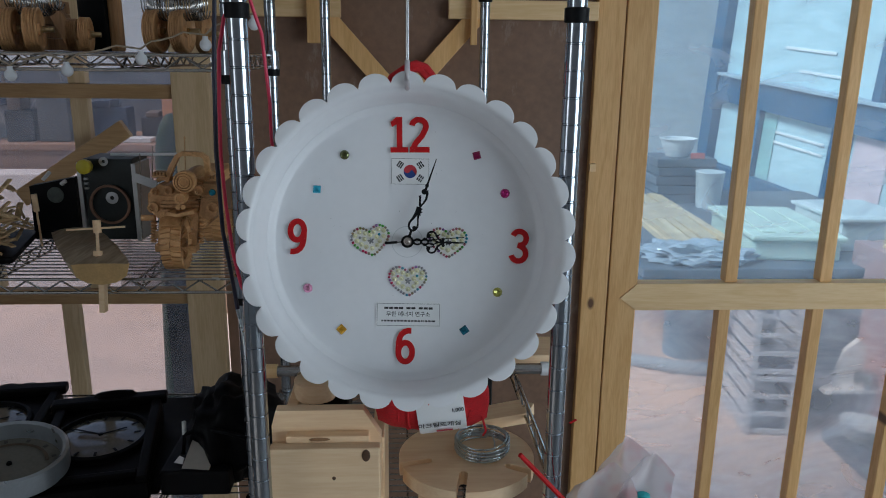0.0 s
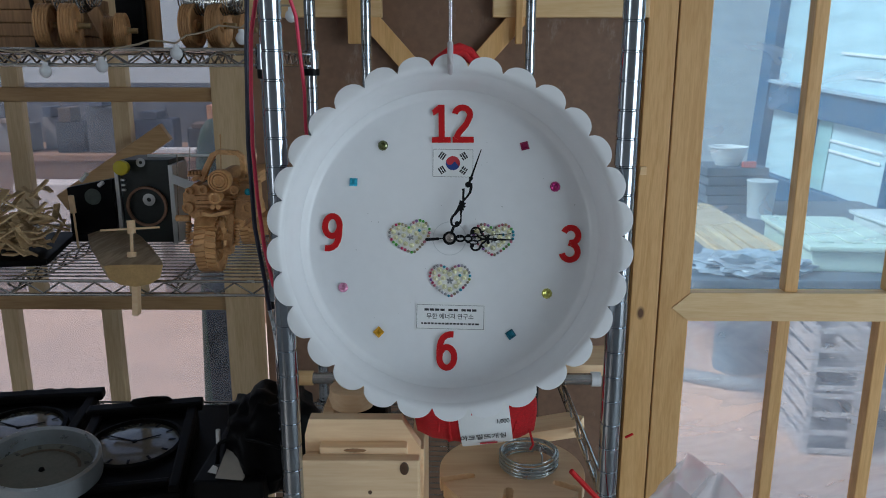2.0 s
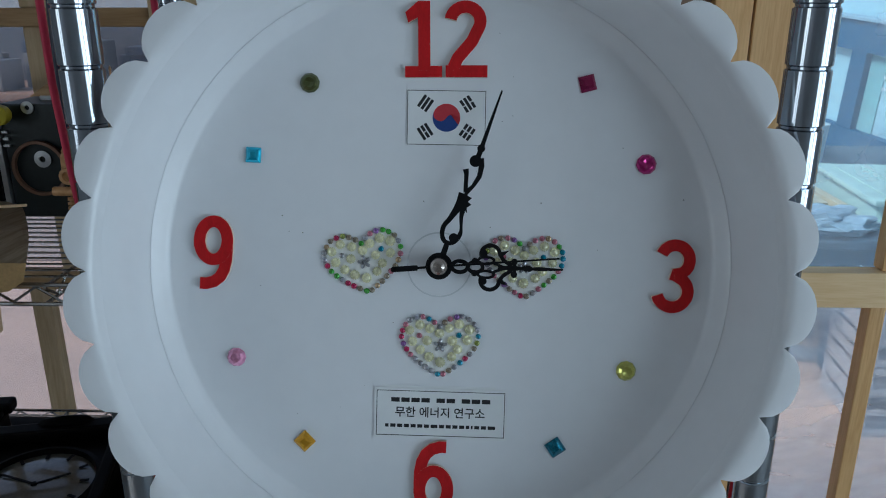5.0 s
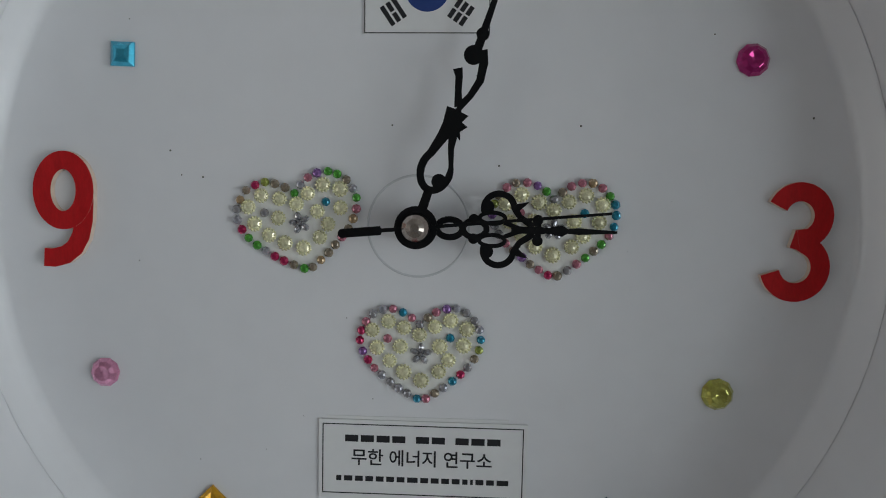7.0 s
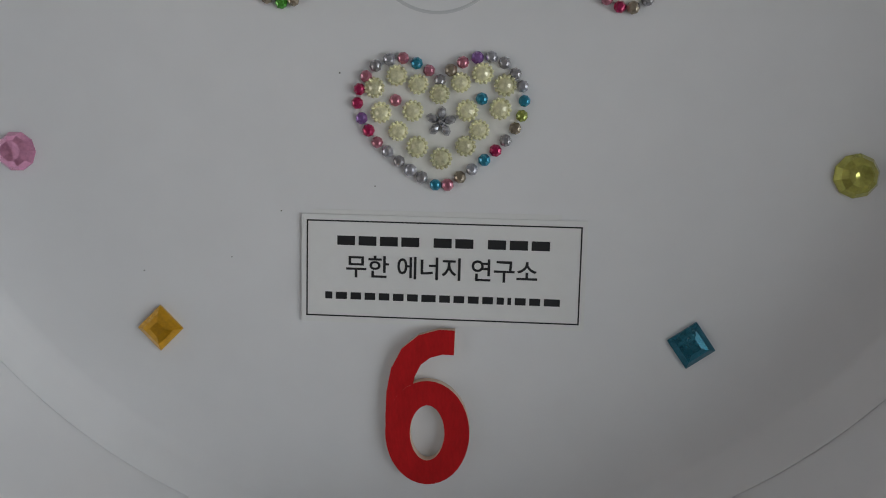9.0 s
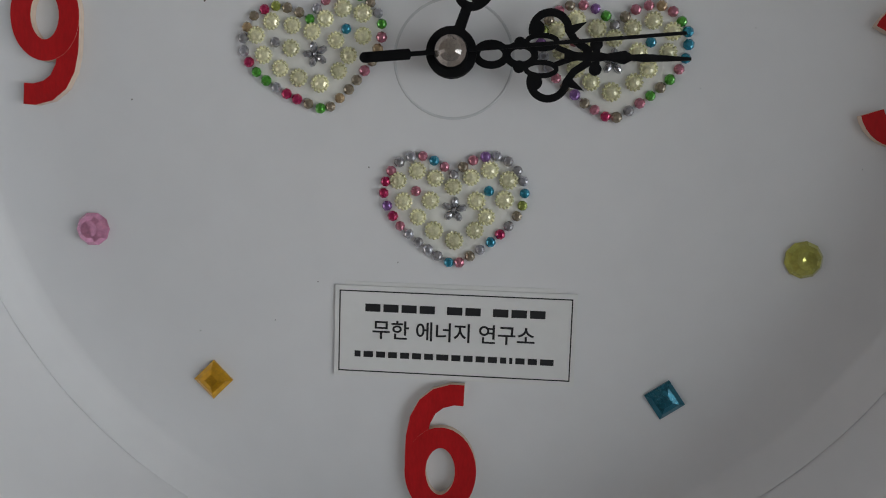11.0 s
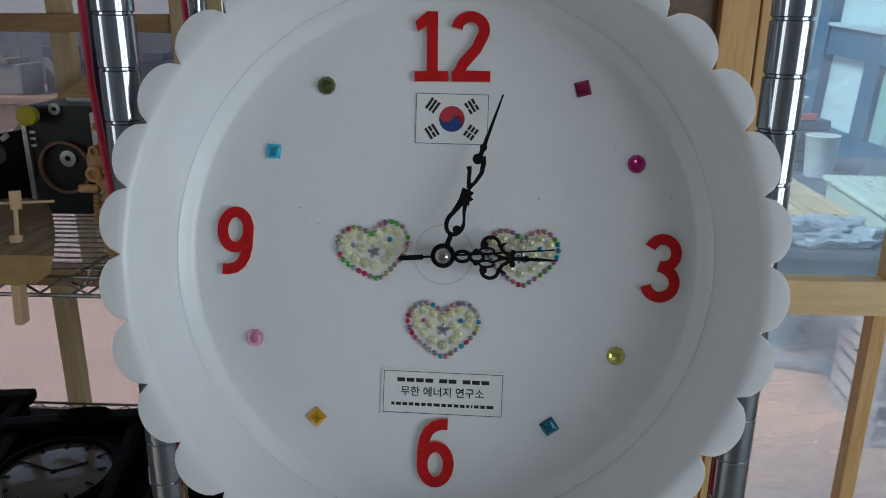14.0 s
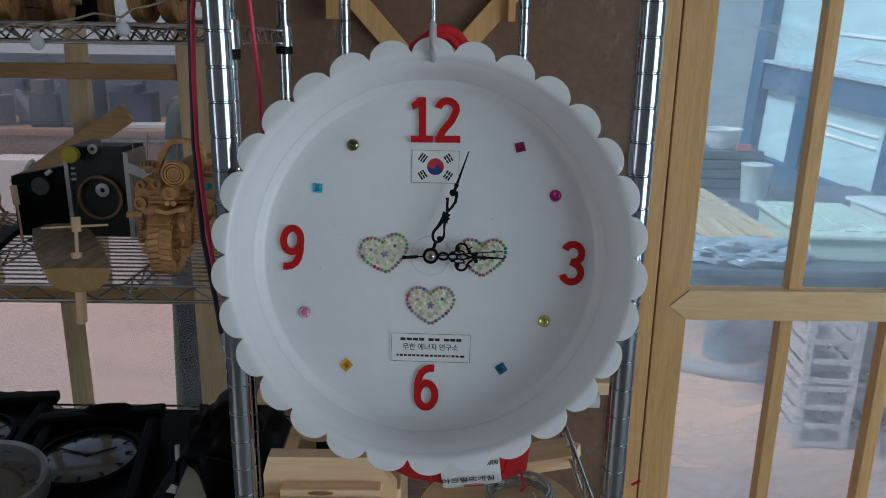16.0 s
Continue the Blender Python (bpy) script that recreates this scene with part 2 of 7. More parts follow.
# ---- geometry helpers ----
def link(name, bm, material, parent=None, label="", smooth=None):
    me = bpy.data.meshes.new(name)
    bm.normal_update()
    bm.to_mesh(me)
    bm.free()
    for m in material if isinstance(material, (list, tuple)) else [material]:
        me.materials.append(m)
    if smooth is not None:
        me.shade_smooth()
        me.set_sharp_from_angle(angle=radians(smooth))
    ob = new(name, me)
    if parent is not None:
        ob.parent = parent
    if label:
        ob["label"] = label
    return ob


def part(name, bm, material, parent, label="", smooth=None):
    return link(name, bm, material, parent, label, smooth)


def thing(name, label, category, group="", kind="", m=None):
    ob = new(name)
    if m is not None:
        ob.matrix_world = m
    return tagged(ob, label, category, group, kind)


def box(bm, lo, hi, bevel=0.0, m=None):
    size = [b - a for a, b in zip(lo, hi)]
    mid = [(a + b) / 2 for a, b in zip(lo, hi)]
    got = bmesh.ops.create_cube(bm, size=1.0)["verts"]
    bmesh.ops.scale(bm, vec=size, verts=got)
    bmesh.ops.translate(bm, vec=mid, verts=got)
    if bevel:
        edges = list({e for v in got for e in v.link_edges})
        r = bmesh.ops.bevel(bm, geom=edges, offset=bevel, segments=2, profile=0.6, affect="EDGES")
        got = list({v for f in r["faces"] for v in f.verts} | {v for v in got if v.is_valid})
    if m is not None:
        bmesh.ops.transform(bm, matrix=m, verts=got)
    return got


def boxbm(lo, hi, bevel=0.0, m=None):
    bm = bmesh.new()
    box(bm, lo, hi, bevel, m)
    return bm


def along(a, b):
    a, b = Vector(a), Vector(b)
    return Matrix.Translation(a) @ (b - a).to_track_quat("Z", "Y").to_matrix().to_4x4(), (b - a).length


def lathe(bm, profile, n=32, m=None, closed=False):
    """Turn (radius, height) pairs round the z axis."""
    rings = []
    for r, h in profile:
        if r < 1e-6:
            v = bm.verts.new((0, 0, h))
            rings.append([v] * n)
        else:
            rings.append([bm.verts.new((r * math.cos(2 * math.pi * i / n), r * math.sin(2 * math.pi * i / n), h)) for i in range(n)])
    pairs = list(zip(rings, rings[1:])) + ([(rings[-1], rings[0])] if closed else [])
    for a, b in pairs:
        for i in range(n):
            j = (i + 1) % n
            vs = []
            for v in (a[i], a[j], b[j], b[i]):
                if v not in vs:
                    vs.append(v)
            if len(vs) > 2:
                bm.faces.new(vs)
    got = list({v for r in rings for v in r})
    if m is not None:
        bmesh.ops.transform(bm, matrix=m, verts=got)
    return got


def rod(bm, a, b, r, n=8, r2=None):
    m, l = along(a, b)
    return lathe(bm, [(0, 0), (r, 0), (r if r2 is None else r2, l), (0, l)], n, m)


def tube(bm, pts, r, n=6, closed=False):
    """A round wire through the points."""
    pts = [Vector(p) for p in pts]
    rings = []
    up = Vector((0.31, 0.17, 0.93))
    for i, p in enumerate(pts):
        a = pts[i - 1] if (i or closed) else pts[i]
        b = pts[(i + 1) % len(pts)] if (i < len(pts) - 1 or closed) else pts[i]
        d = (b - a).normalized()
        s = d.cross(up)
        if s.length < 0.05:
            s = d.cross(Vector((1, 0, 0)))
        s.normalize()
        t = s.cross(d)
        rr = r[i] if isinstance(r, (list, tuple)) else r
        rings.append([bm.verts.new(p + s * rr * math.cos(2 * math.pi * k / n) + t * rr * math.sin(2 * math.pi * k / n)) for k in range(n)])
    pairs = list(zip(rings, rings[1:])) + ([(rings[-1], rings[0])] if closed else [])
    for a, b in pairs:
        for k in range(n):
            bm.faces.new((a[k], a[(k + 1) % n], b[(k + 1) % n], b[k]))
    if not closed:
        bm.faces.new(rings[0][::-1])
        bm.faces.new(rings[-1])


def prism(bm, outline, z0, z1, m=None):
    """A flat outline (x, y) drawn out from z0 to z1."""
    lo = [bm.verts.new((x, y, z0)) for x, y in outline]
    hi = [bm.verts.new((x, y, z1)) for x, y in outline]
    n = len(outline)
    bm.faces.new(lo[::-1])
    bm.faces.new(hi)
    for i in range(n):
        bm.faces.new((lo[i], lo[(i + 1) % n], hi[(i + 1) % n], hi[i]))
    if m is not None:
        bmesh.ops.transform(bm, matrix=m, verts=lo + hi)
    return lo + hi


def stroke(bm, pts, width, z0, z1, closed=False):
    """A flat band of that width along the points, drawn out from z0 to z1."""
    n = len(pts)
    L, R = [], []
    for i, (x, y) in enumerate(pts):
        a = pts[i - 1] if (i or closed) else pts[i]
        b = pts[(i + 1) % n] if (i < n - 1 or closed) else pts[i]
        dx, dy = b[0] - a[0], b[1] - a[1]
        d = math.hypot(dx, dy) or 1
        w = (width[i] if isinstance(width, (list, tuple)) else width) / 2
        L.append((x - dy / d * w, y + dx / d * w))
        R.append((x + dy / d * w, y - dx / d * w))
    v = [[bm.verts.new((*p, z)) for p in side] for side in (L, R) for z in (z0, z1)]
    l0, l1, r0, r1 = v
    for i in range(n if closed else n - 1):
        j = (i + 1) % n
        bm.faces.new((r1[i], r1[j], l1[j], l1[i]))
        bm.faces.new((l0[i], l0[j], r0[j], r0[i]))
        bm.faces.new((l1[i], l1[j], l0[j], l0[i]))
        bm.faces.new((r0[i], r0[j], r1[j], r1[i]))
    if not closed:
        bm.faces.new((l0[0], r0[0], r1[0], l1[0]))
        bm.faces.new((l1[-1], r1[-1], r0[-1], l0[-1]))


def arc(cx, cy, rx, ry, a0, a1, n=14):
    return [(cx + rx * math.cos(radians(a0 + (a1 - a0) * i / n)), cy + ry * math.sin(radians(a0 + (a1 - a0) * i / n))) for i in range(n + 1)]


# ---- the room ----
def slab(name, lo, hi, material, label, parent=None, bevel=0.0):
    ob = link(name, boxbm(lo, hi, bevel), material, parent)
    return tagged(ob, label, "structure" if parent is None else "", kind="structure" if parent is None else "")


slab("floor", (-3.2, -3.2, -0.1), (4.8, 1.1, 0.0), CONCRETE, "grey concrete workshop floor")
slab("ceiling", (-3.2, -3.2, 2.5), (4.8, 1.22, 2.6), BOUNCE_WHITE, "unseen workshop ceiling, white to bounce light")
def window_wall(name, lo, hi, a, b, axis, label, sill=0.9):
    """A wall 0.1 m thick with one window opening from a to b along the axis, from the sill to 2.45 m up."""
    bm = bmesh.new()
    for p, q, z0, z1 in ((lo[axis], a, 0.0, 2.5), (b, hi[axis], 0.0, 2.5), (a, b, 0.0, sill), (a, b, 2.45, 2.5)):
        u, v = list(lo), list(hi)
        u[axis], v[axis], u[2], v[2] = p, q, z0, z1
        box(bm, u, v)
    mid = (a + b) / 2
    u, v = list(lo), list(hi)
    u[axis], v[axis], u[2], v[2] = mid - 0.03, mid + 0.03, sill, 2.45
    u[1 - axis] += 0.02
    v[1 - axis] -= 0.02
    box(bm, u, v)
    tagged(link(name, bm, PLASTER), label, "structure", kind="structure")


# unseen walls: openings, sills and mullions placed to shape light and chrome reflections
window_wall("wall_west", (-3.3, -3.2, 0.0), (-3.2, 1.22, 2.5), -2.97, -1.53, 1, "unseen grey wall with an opening added for light")
window_wall("wall_east", (4.8, -3.2, 0.0), (4.9, 1.22, 2.5), -3.07, -1.63, 1, "unseen grey wall with a tall opening added for light", 0.12)
window_wall("wall_south", (-3.2, -3.3, 0.0), (4.8, -3.2, 2.5), 2.43, 4.67, 0, "unseen grey wall with a tall mullioned opening added for light", 0.12)
slab("wall_north_east", (2.603, 1.12, 0.0), (4.8, 1.22, 2.5), PLASTER, "plain grey wall beyond the film panes")
slab("wall_north_west", (-3.2, 1.12, 0.0), (-2.603, 1.22, 2.5), PLASTER, "plain grey wall beyond the timber frame")

# ---- the timber partition behind the racks ----
YP = 1.12


def stick(name, lo, hi, material, parent, label=""):
    return part(name, boxbm(lo, hi, 0.003), material, parent, label)


wall_n = thing("wall_north", "timber stud partition with film-glazed panes and brown hardboard", "structure", kind="structure")
part("panel", boxbm((-0.50, YP + 0.02, 0.0), (0.52, YP + 0.032, 2.5)), PLY, wall_n, "brown hardboard panel with scuffs and painted sheen")
stick("stud", (-0.597, YP - 0.02, 0.0), (-0.502, YP + 0.02, 2.5), PINE_LEFT, wall_n)
stick("stud", (0.493, YP - 0.005, 0.0), (0.566, YP + 0.03, 2.5), PINE, wall_n)
stick("stud", (0.569, YP - 0.008, 0.0), (0.650, YP + 0.03, 2.5), PINE, wall_n)
# right-hand glazing bars
for x in (0.905, 1.181, 1.457, 1.733, 2.009, 2.285):
    stick("glazing_bar", (x, YP, 1.1005), (x + 0.035, YP + 0.038, 2.5), PINE, wall_n)
    stick("glazing_bar", (x - 0.009, YP, 0.0), (x + 0.025, YP + 0.038, 1.0215), PINE, wall_n)
bm = bmesh.new()
prism(bm, [(0.603, 1.058), (0.650, 1.022), (2.6, 1.022), (2.6, 1.100), (0.650, 1.100)], 0, 0.03,
      Matrix.Translation((0, YP + 0.018, 0)) @ pose(0, 0, 0, 90))
part("rail", bm, PINE_X, wall_n, "pale pine rail with a pointed end")
part("rail", boxbm((0.652, YP + 0.0185, 1.024), (2.6, YP + 0.037, 1.098)), PINE_X, wall_n)
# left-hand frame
stick("rail", (-2.6, YP - 0.012, 1.600), (-0.597, YP + 0.02, 1.636), PINE_LEFT_X, wall_n)
stick("rail", (-2.6, YP - 0.012, 1.048), (-0.597, YP + 0.02, 1.09), PINE_LEFT_X, wall_n)
for x in (-0.860, -1.134, -1.408, -1.682, -1.956, -2.23):
    stick("glazing_bar", (x, YP, 1.636), (x + 0.044, YP + 0.03, 2.5), PINE_LEFT, wall_n)
    stick("glazing_bar", (x, YP, 1.09), (x + 0.044, YP + 0.03, 1.600), PINE_LEFT, wall_n)
    stick("glazing_bar", (x - 0.083, YP, 0.0), (x - 0.039, YP + 0.03, 1.048), PINE_LEFT, wall_n)
stick("plate", (-2.6, YP - 0.02, 2.42), (2.6, YP - 0.0085, 2.5), PINE_X, wall_n)
bm = bmesh.new()
prism(bm, [(0, 0), (0.335, 0), (0.335, 0.046), (0, 0.046)], 0, 0.02, Matrix.Translation((-0.985, YP - 0.012, 1.325)) @ pose(0, 0, 0, 0, -33, 0) @ pose(0, 0, 0, 90))
part("brace", bm, PINE_LEFT_X, wall_n, "short slanting timber offcut")
for name, z0, z1, material, label in (("window_1", 1.062, 2.5, FILM, "clear wrinkled plastic film stretched over the pine frame"), ("window_3", 0.0, 1.06, FILM_LOW, "milky plastic film stretched over the lower pine frame")):
    pane = link(name, boxbm((0.65, YP + 0.040, z0), (2.6, YP + 0.042, z1)), material)
    tagged(pane, label, "window", kind="structure")
    pane.visible_shadow = False
pane = link("window_2", boxbm((-2.6, YP + 0.033, 0.0), (-0.59, YP + 0.035, 2.5)), FILM_L)
tagged(pane, "clear plastic sheet glazing behind the left frame", "window", kind="structure")
pane.visible_shadow = False
# timber bracing on the hardboard
brace = thing("roof_brace", "pale pine beam pieces with two slanting braces on hardboard", "brace", kind="structure")
YB = YP - 0.015
stick("beam", (-0.52, YB, 1.806), (-0.165, YB + 0.035, 1.853), PINE_X, brace)
stick("beam", (0.108, YB, 1.806), (0.493, YB + 0.035, 1.853), PINE_X, brace)
stick("upright", (-0.247, YB - 0.02, 1.742), (-0.205, YB - 0.001, 1.93), PINE, brace)
stick("upright", (0.163, YB - 0.02, 1.742), (0.180, YB - 0.001, 1.93), PINE, brace)
for x, a in ((-0.205, -42), (0.175, 42)):
    bm = boxbm((-0.022, 0.004, -0.42), (0.024, 0.03, 0.02), 0.002, Matrix.Translation((x, YB, 1.81)) @ pose(0, 0, 0, 0, a, 0))
    part("slanting_brace", bm, PINE, brace)
slab("trim", (0.49, YP - 0.03, 1.42), (0.506, YP - 0.012, 1.44), PINE_X, "small pine batten end")

# ---- the space beyond the partition ----
slab("ground", (-9, 1.1, -0.12), (14, 16, -0.002), PAVING, "pale pinkish floor sheeting outside the partition")


# ---- wire racks ----
def post_mesh(height, r=0.0127):
    """A chrome tube with a fine groove every 30 mm."""
    bm = bmesh.new()
    prof = [(0, 0), (r, 0)]
    z = 0.0419
    while z < height - 0.01:
        prof += [(r, z - 0.0014), (r - 0.0011, z - 0.0006), (r - 0.0011, z + 0.0006), (r, z + 0.0014)]
        z += 0.0302
    prof += [(r, height), (0, height)]
    lathe(bm, prof, 20)
    return bm


def truss(bm, a, b, drop=0.024, r=0.0028, pitch=0.06):
    a, b = Vector(a), Vector(b)
    down = Vector((0, 0, -drop))
    rod(bm, a, b, r)
    rod(bm, a + down, b + down, r)
    n = max(2, round((b - a).length / pitch))
    pts = []
    for i in range(2 * n + 1):
        p = a.lerp(b, i / (2 * n))
        pts.append(p + (down * 0.9 if i % 2 else down * 0.1))
    tube(bm, pts, 0.0019, 5)


def rack(label, corners, height, shelves, side_only=(), r=0.0127):
    """corners: front left, front right, back right, back left."""
    rk = thing("wire_rack", label, "rack")
    for x, y in corners:
        p = part("post", post_mesh(height, r), CHROME, rk, "chrome post with rings", 30)
        p.matrix_world = Matrix.Translation((x, y, 0))
    (x0, y0), (x1, y1), (x2, y2), (x3, y3) = corners
    for z in shelves:
        sh = None
        for i, (a, b) in enumerate(zip(corners, corners[1:] + corners[:1])):
            if z in side_only and i in (0, 2):
                continue
            bm = bmesh.new()
            d = (Vector(b) - Vector(a)).normalized() * 0.016
            truss(bm, (a[0] + d.x, a[1] + d.y, z), (b[0] - d.x, b[1] - d.y, z))
            part("shelf_edge", bm, CHROME_DULL, rk)
        if z not in side_only:
            bm = bmesh.new()
            n = int((y3 - y0) / 0.021)
            for k in range(1, n):
                f = k / n
                rod(bm, (x0 + (x3 - x0) * f, y0 + (y3 - y0) * f, z + 0.002), (x1 + (x2 - x1) * f, y0 + (y3 - y0) * f, z + 0.002), 0.0016, 5)
                part("shelf_wire", bm, CHROME_DULL, rk)
                bm = bmesh.new()
            for f in (0.2, 0.5, 0.8):
                xa = x0 + (x1 - x0) * f
                truss(bm, (xa, y0, z - 0.003), (xa, y3, z - 0.003), 0.02, 0.0022, 0.05)
                part("shelf_brace", bm, CHROME_DULL, rk)
                bm = bmesh.new()
            bm.free()
        for x, y in corners if z not in side_only else ():
            bm = bmesh.new()
            lathe(bm, [(r + 0.0008, z - 0.032), (r + 0.0065, z - 0.03), (r + 0.0055, z + 0.008), (r + 0.0008, z + 0.009)], 18, Matrix.Translation((x, y, 0)))
            part("collar", bm, CHROME, rk, "", 40)
            bm = bmesh.new()
            lathe(bm, [(r + 0.0006, z - 0.045), (r + 0.0038, z - 0.044), (r + 0.0045, z - 0.0305), (r + 0.0006, z - 0.030)], 18, Matrix.Translation((x, y, 0)))
            part("sleeve", bm, BLACKP, rk, "black plastic sleeve", 40)
    return rk


rack("chrome wire rack with ringed posts around the hanging clock", [(-0.187, -0.008), (0.190, -0.008), (0.178, 0.884), (-0.181, 0.884)],
     2.05, (1.878, 1.19, 0.88, 0.2), side_only=(1.19,), r=0.0116)
for x in (-0.187, 0.190):
    bm = bmesh.new()
    lathe(bm, [(0.0119, 1.755), (0.0138, 1.756), (0.0140, 1.771), (0.0119, 1.772)], 20, Matrix.Translation((x, -0.008, 0)))
    part("band", bm, BLACKP, bpy.data.objects["wire_rack"], "black plastic band", 40)
rack("chrome wire rack full of handmade models", [(-1.20, 0.39), (-0.285, 0.39), (-0.297, 0.85), (-1.20, 0.85)],
     2.1, (2.0, 1.713, 1.336, 0.90, 0.2))

# ---- the wall clock ----
CLOCK = Matrix(((0.99994, -0.00271, 0.01010, -0.0001), (0.01045, 0.25891, -0.96585, 0.0115), (0.0, 0.96590, 0.25892, 1.4969), (0, 0, 0, 1)))
MM = Matrix.Scale(0.001, 4)
clock = thing("wall_clock", "white scalloped plastic wall clock hanging from a metal hook", "clock", m=CLOCK)
WHITE = mat("white_plastic", (0.80, 0.80, 0.82), 0.3, vary=0.035, scale=6, fine=70, bump=0.015, rvary=0.06)


def plate():
    """A deep dish with thirty scallops round the rim."""
    bm = bmesh.new()
    seg = 12
    n = 30 * seg
    front = [(20, 0.0), (70, 0.0), (125, 0.0), (150, 0.0), (158.6, 0.1), (160.4, 0.7), (162.4, 2.8), (166.8, 8.4), (168.0, 9.2), (168.3, 6.4), (169.1, 6.4), (169.5, 10.2),
             (173.2, 18), (174.6, 31), (176.2, 43), (177.8, 50.0), (179.6, 54.4), (182.0, 56.6)]
    rim = [(0.30, 57.2), (0.75, 57.4), (0.97, 57.2), (1.0, 56.2), (1.0, 54.8), (0.97, 54.1)]
    back = [(181.5, 53.6), (175.0, 47), (171.5, 30), (168.0, 7), (162, -2.0), (150, -2.6), (20, -2.6)]

    def edge(a):
        k = (a / (2 * math.pi) * 30 + 0.5) % 1.0 - 0.5
        w = 19.2 * k * 2
        return 179.0 + math.sqrt(max(0.0, 1 - (w / 19.6) ** 2)) * 17.0

    rings = []
    for r, h in front:
        rings.append([(r, h)] * n)
    for f, h in rim:
        rings.append([(min(182.0, edge(2 * math.pi * i / n)) + (edge(2 * math.pi * i / n) - min(182.0, edge(2 * math.pi * i / n))) * f, h) for i in range(n)])
    for r, h in back:
        rings.append([(min(r, edge(2 * math.pi * i / n) - 0.6), h) for i in range(n)])
    for i in range(n):
        e = edge(2 * math.pi * i / n)
        for k in range(len(front)):
            r, h = rings[k][i]
            if r > e - 0.8:
                rings[k] = list(rings[k])
                rings[k][i] = (e - 0.8 + 0.05 * (k - len(front)), h)
    vs = [[bm.verts.new((r * math.sin(2 * math.pi * i / n), r * math.cos(2 * math.pi * i / n), h)) for i, (r, h) in enumerate(ring)] for ring in rings]
    c0, c1 = bm.verts.new((0, 0, 0)), bm.verts.new((0, 0, -2.6))
    for a, b in zip(vs, vs[1:]):
        for i in range(n):
            j = (i + 1) % n
            bm.faces.new((a[i], b[i], b[j], a[j]))
    for i in range(n):
        j = (i + 1) % n
        bm.faces.new((c0, vs[0][i], vs[0][j]))
        bm.faces.new((c1, vs[-1][j], vs[-1][i]))
    bmesh.ops.transform(bm, matrix=MM, verts=bm.verts)
    return bm


part("dial_plate", plate(), WHITE, clock, "glossy white scalloped plastic dish", 35)


def gem_mat(name, color, rough=0.08, metal=0.68):
    m = mat(name, color, rough, metal, vary=0.3, scale=500, fine=1400, bump=0, rvary=0.06, coat=0.6)
    return m


def sub(name, mesh, parent, m, label=""):
    """One more piece on a shared mesh, placed in its parent."""
    ob = new(name, mesh)
    ob.parent = parent
    ob.matrix_basis = m
    if label:
        ob["label"] = label
    return ob


def at(u, v, h=0.0, turn=0.0, s=1.0):
    return Matrix.Translation((u / 1000, v / 1000, h / 1000)) @ pose(0, 0, 0, 0, 0, turn) @ Matrix.Scale(s, 4)


def mm_mesh(name, build, materials, smooth=None):
    bm = bmesh.new()
    build(bm)
    bmesh.ops.transform(bm, matrix=MM, verts=bm.verts)
    bm.normal_update()
    me = bpy.data.meshes.new(name)
    bm.to_mesh(me)
    bm.free()
    for m in materials if isinstance(materials, (list, tuple)) else [materials]:
        me.materials.append(m)
    if smooth is not None:
        me.shade_smooth()
        me.set_sharp_from_angle(angle=radians(smooth))
    return me


RED = mat("red_paint", (0.55, 0.011, 0.014), 0.55, vary=0.2, scale=60, fine=500, bump=0.06, stretch=(3, 1, 1), spec=0.2)
CREAM = mat("cream_foam_edge", (0.72, 0.56, 0.46), 0.7, vary=0.15, scale=90, fine=500)


def two_tone(bm):
    """Front faces take the first material, edges the second."""
    bm.normal_update()
    for f in bm.faces:
        f.material_index = 0 if f.normal.z > 0.5 else 1


W = 7.0


def six(bm):
    stem = [(7.2, 40.9), (3.4, 41.0), (-1.2, 39.6), (-4.8, 36.6), (-7.1, 32.0), (-8.2, 26.0), (-8.4, 19.0), (-8.4, 14.0)]
    stroke(bm, stem, [7.0, 7.1, 7.1, 7.0, 7.0, 7.0, 7.0, 6.6], 0, 2.9)
    stroke(bm, arc(0, 14.9, 8.4, 11.5, 0, 360, 40)[:-1], W, 0, 3.0, closed=True)
    two_tone(bm)


def nine(bm):
    six(bm)
    bmesh.ops.transform(bm, matrix=Matrix.Translation((0, 44.5, 0)) @ pose(0, 0, 0, 0, 0, 180), verts=bm.verts)


def three(bm):
    stroke(bm, arc(0.6, 31.6, 8.6, 8.9, 158, -62, 20) + [(0.4, 23.0)], 7.0, 0, 3.0)
    stroke(bm, [(-1.6, 23.2), (1.2, 22.4)] + arc(-0.2, 12.6, 9.2, 9.3, 66, -166, 22), 7.0, 0, 2.92)
    two_tone(bm)


def one(bm):
    stroke(bm, [(0.6, 4.0), (0.6, 43.4)], 7.0, 0, 3.0)
    prism(bm, [(-2.9, 43.4), (-10.2, 37.2), (-8.6, 31.2), (-2.9, 34.2)], 0, 2.9)
    prism(bm, [(-10.6, 0), (10.8, 0), (10.8, 6.4), (-10.6, 6.4)], 0, 2.9)
    two_tone(bm)


def two(bm):
    stroke(bm, arc(0.2, 32.0, 8.6, 8.2, 172, -28, 20) + [(4.0, 20.5), (-4.2, 11.0), (-7.2, 4.5)], W, 0, 3.0)
    prism(bm, [(-11.2, 0), (13.0, 0), (13.0, 6.8), (-11.2, 6.8)], 0, 2.9)
    two_tone(bm)


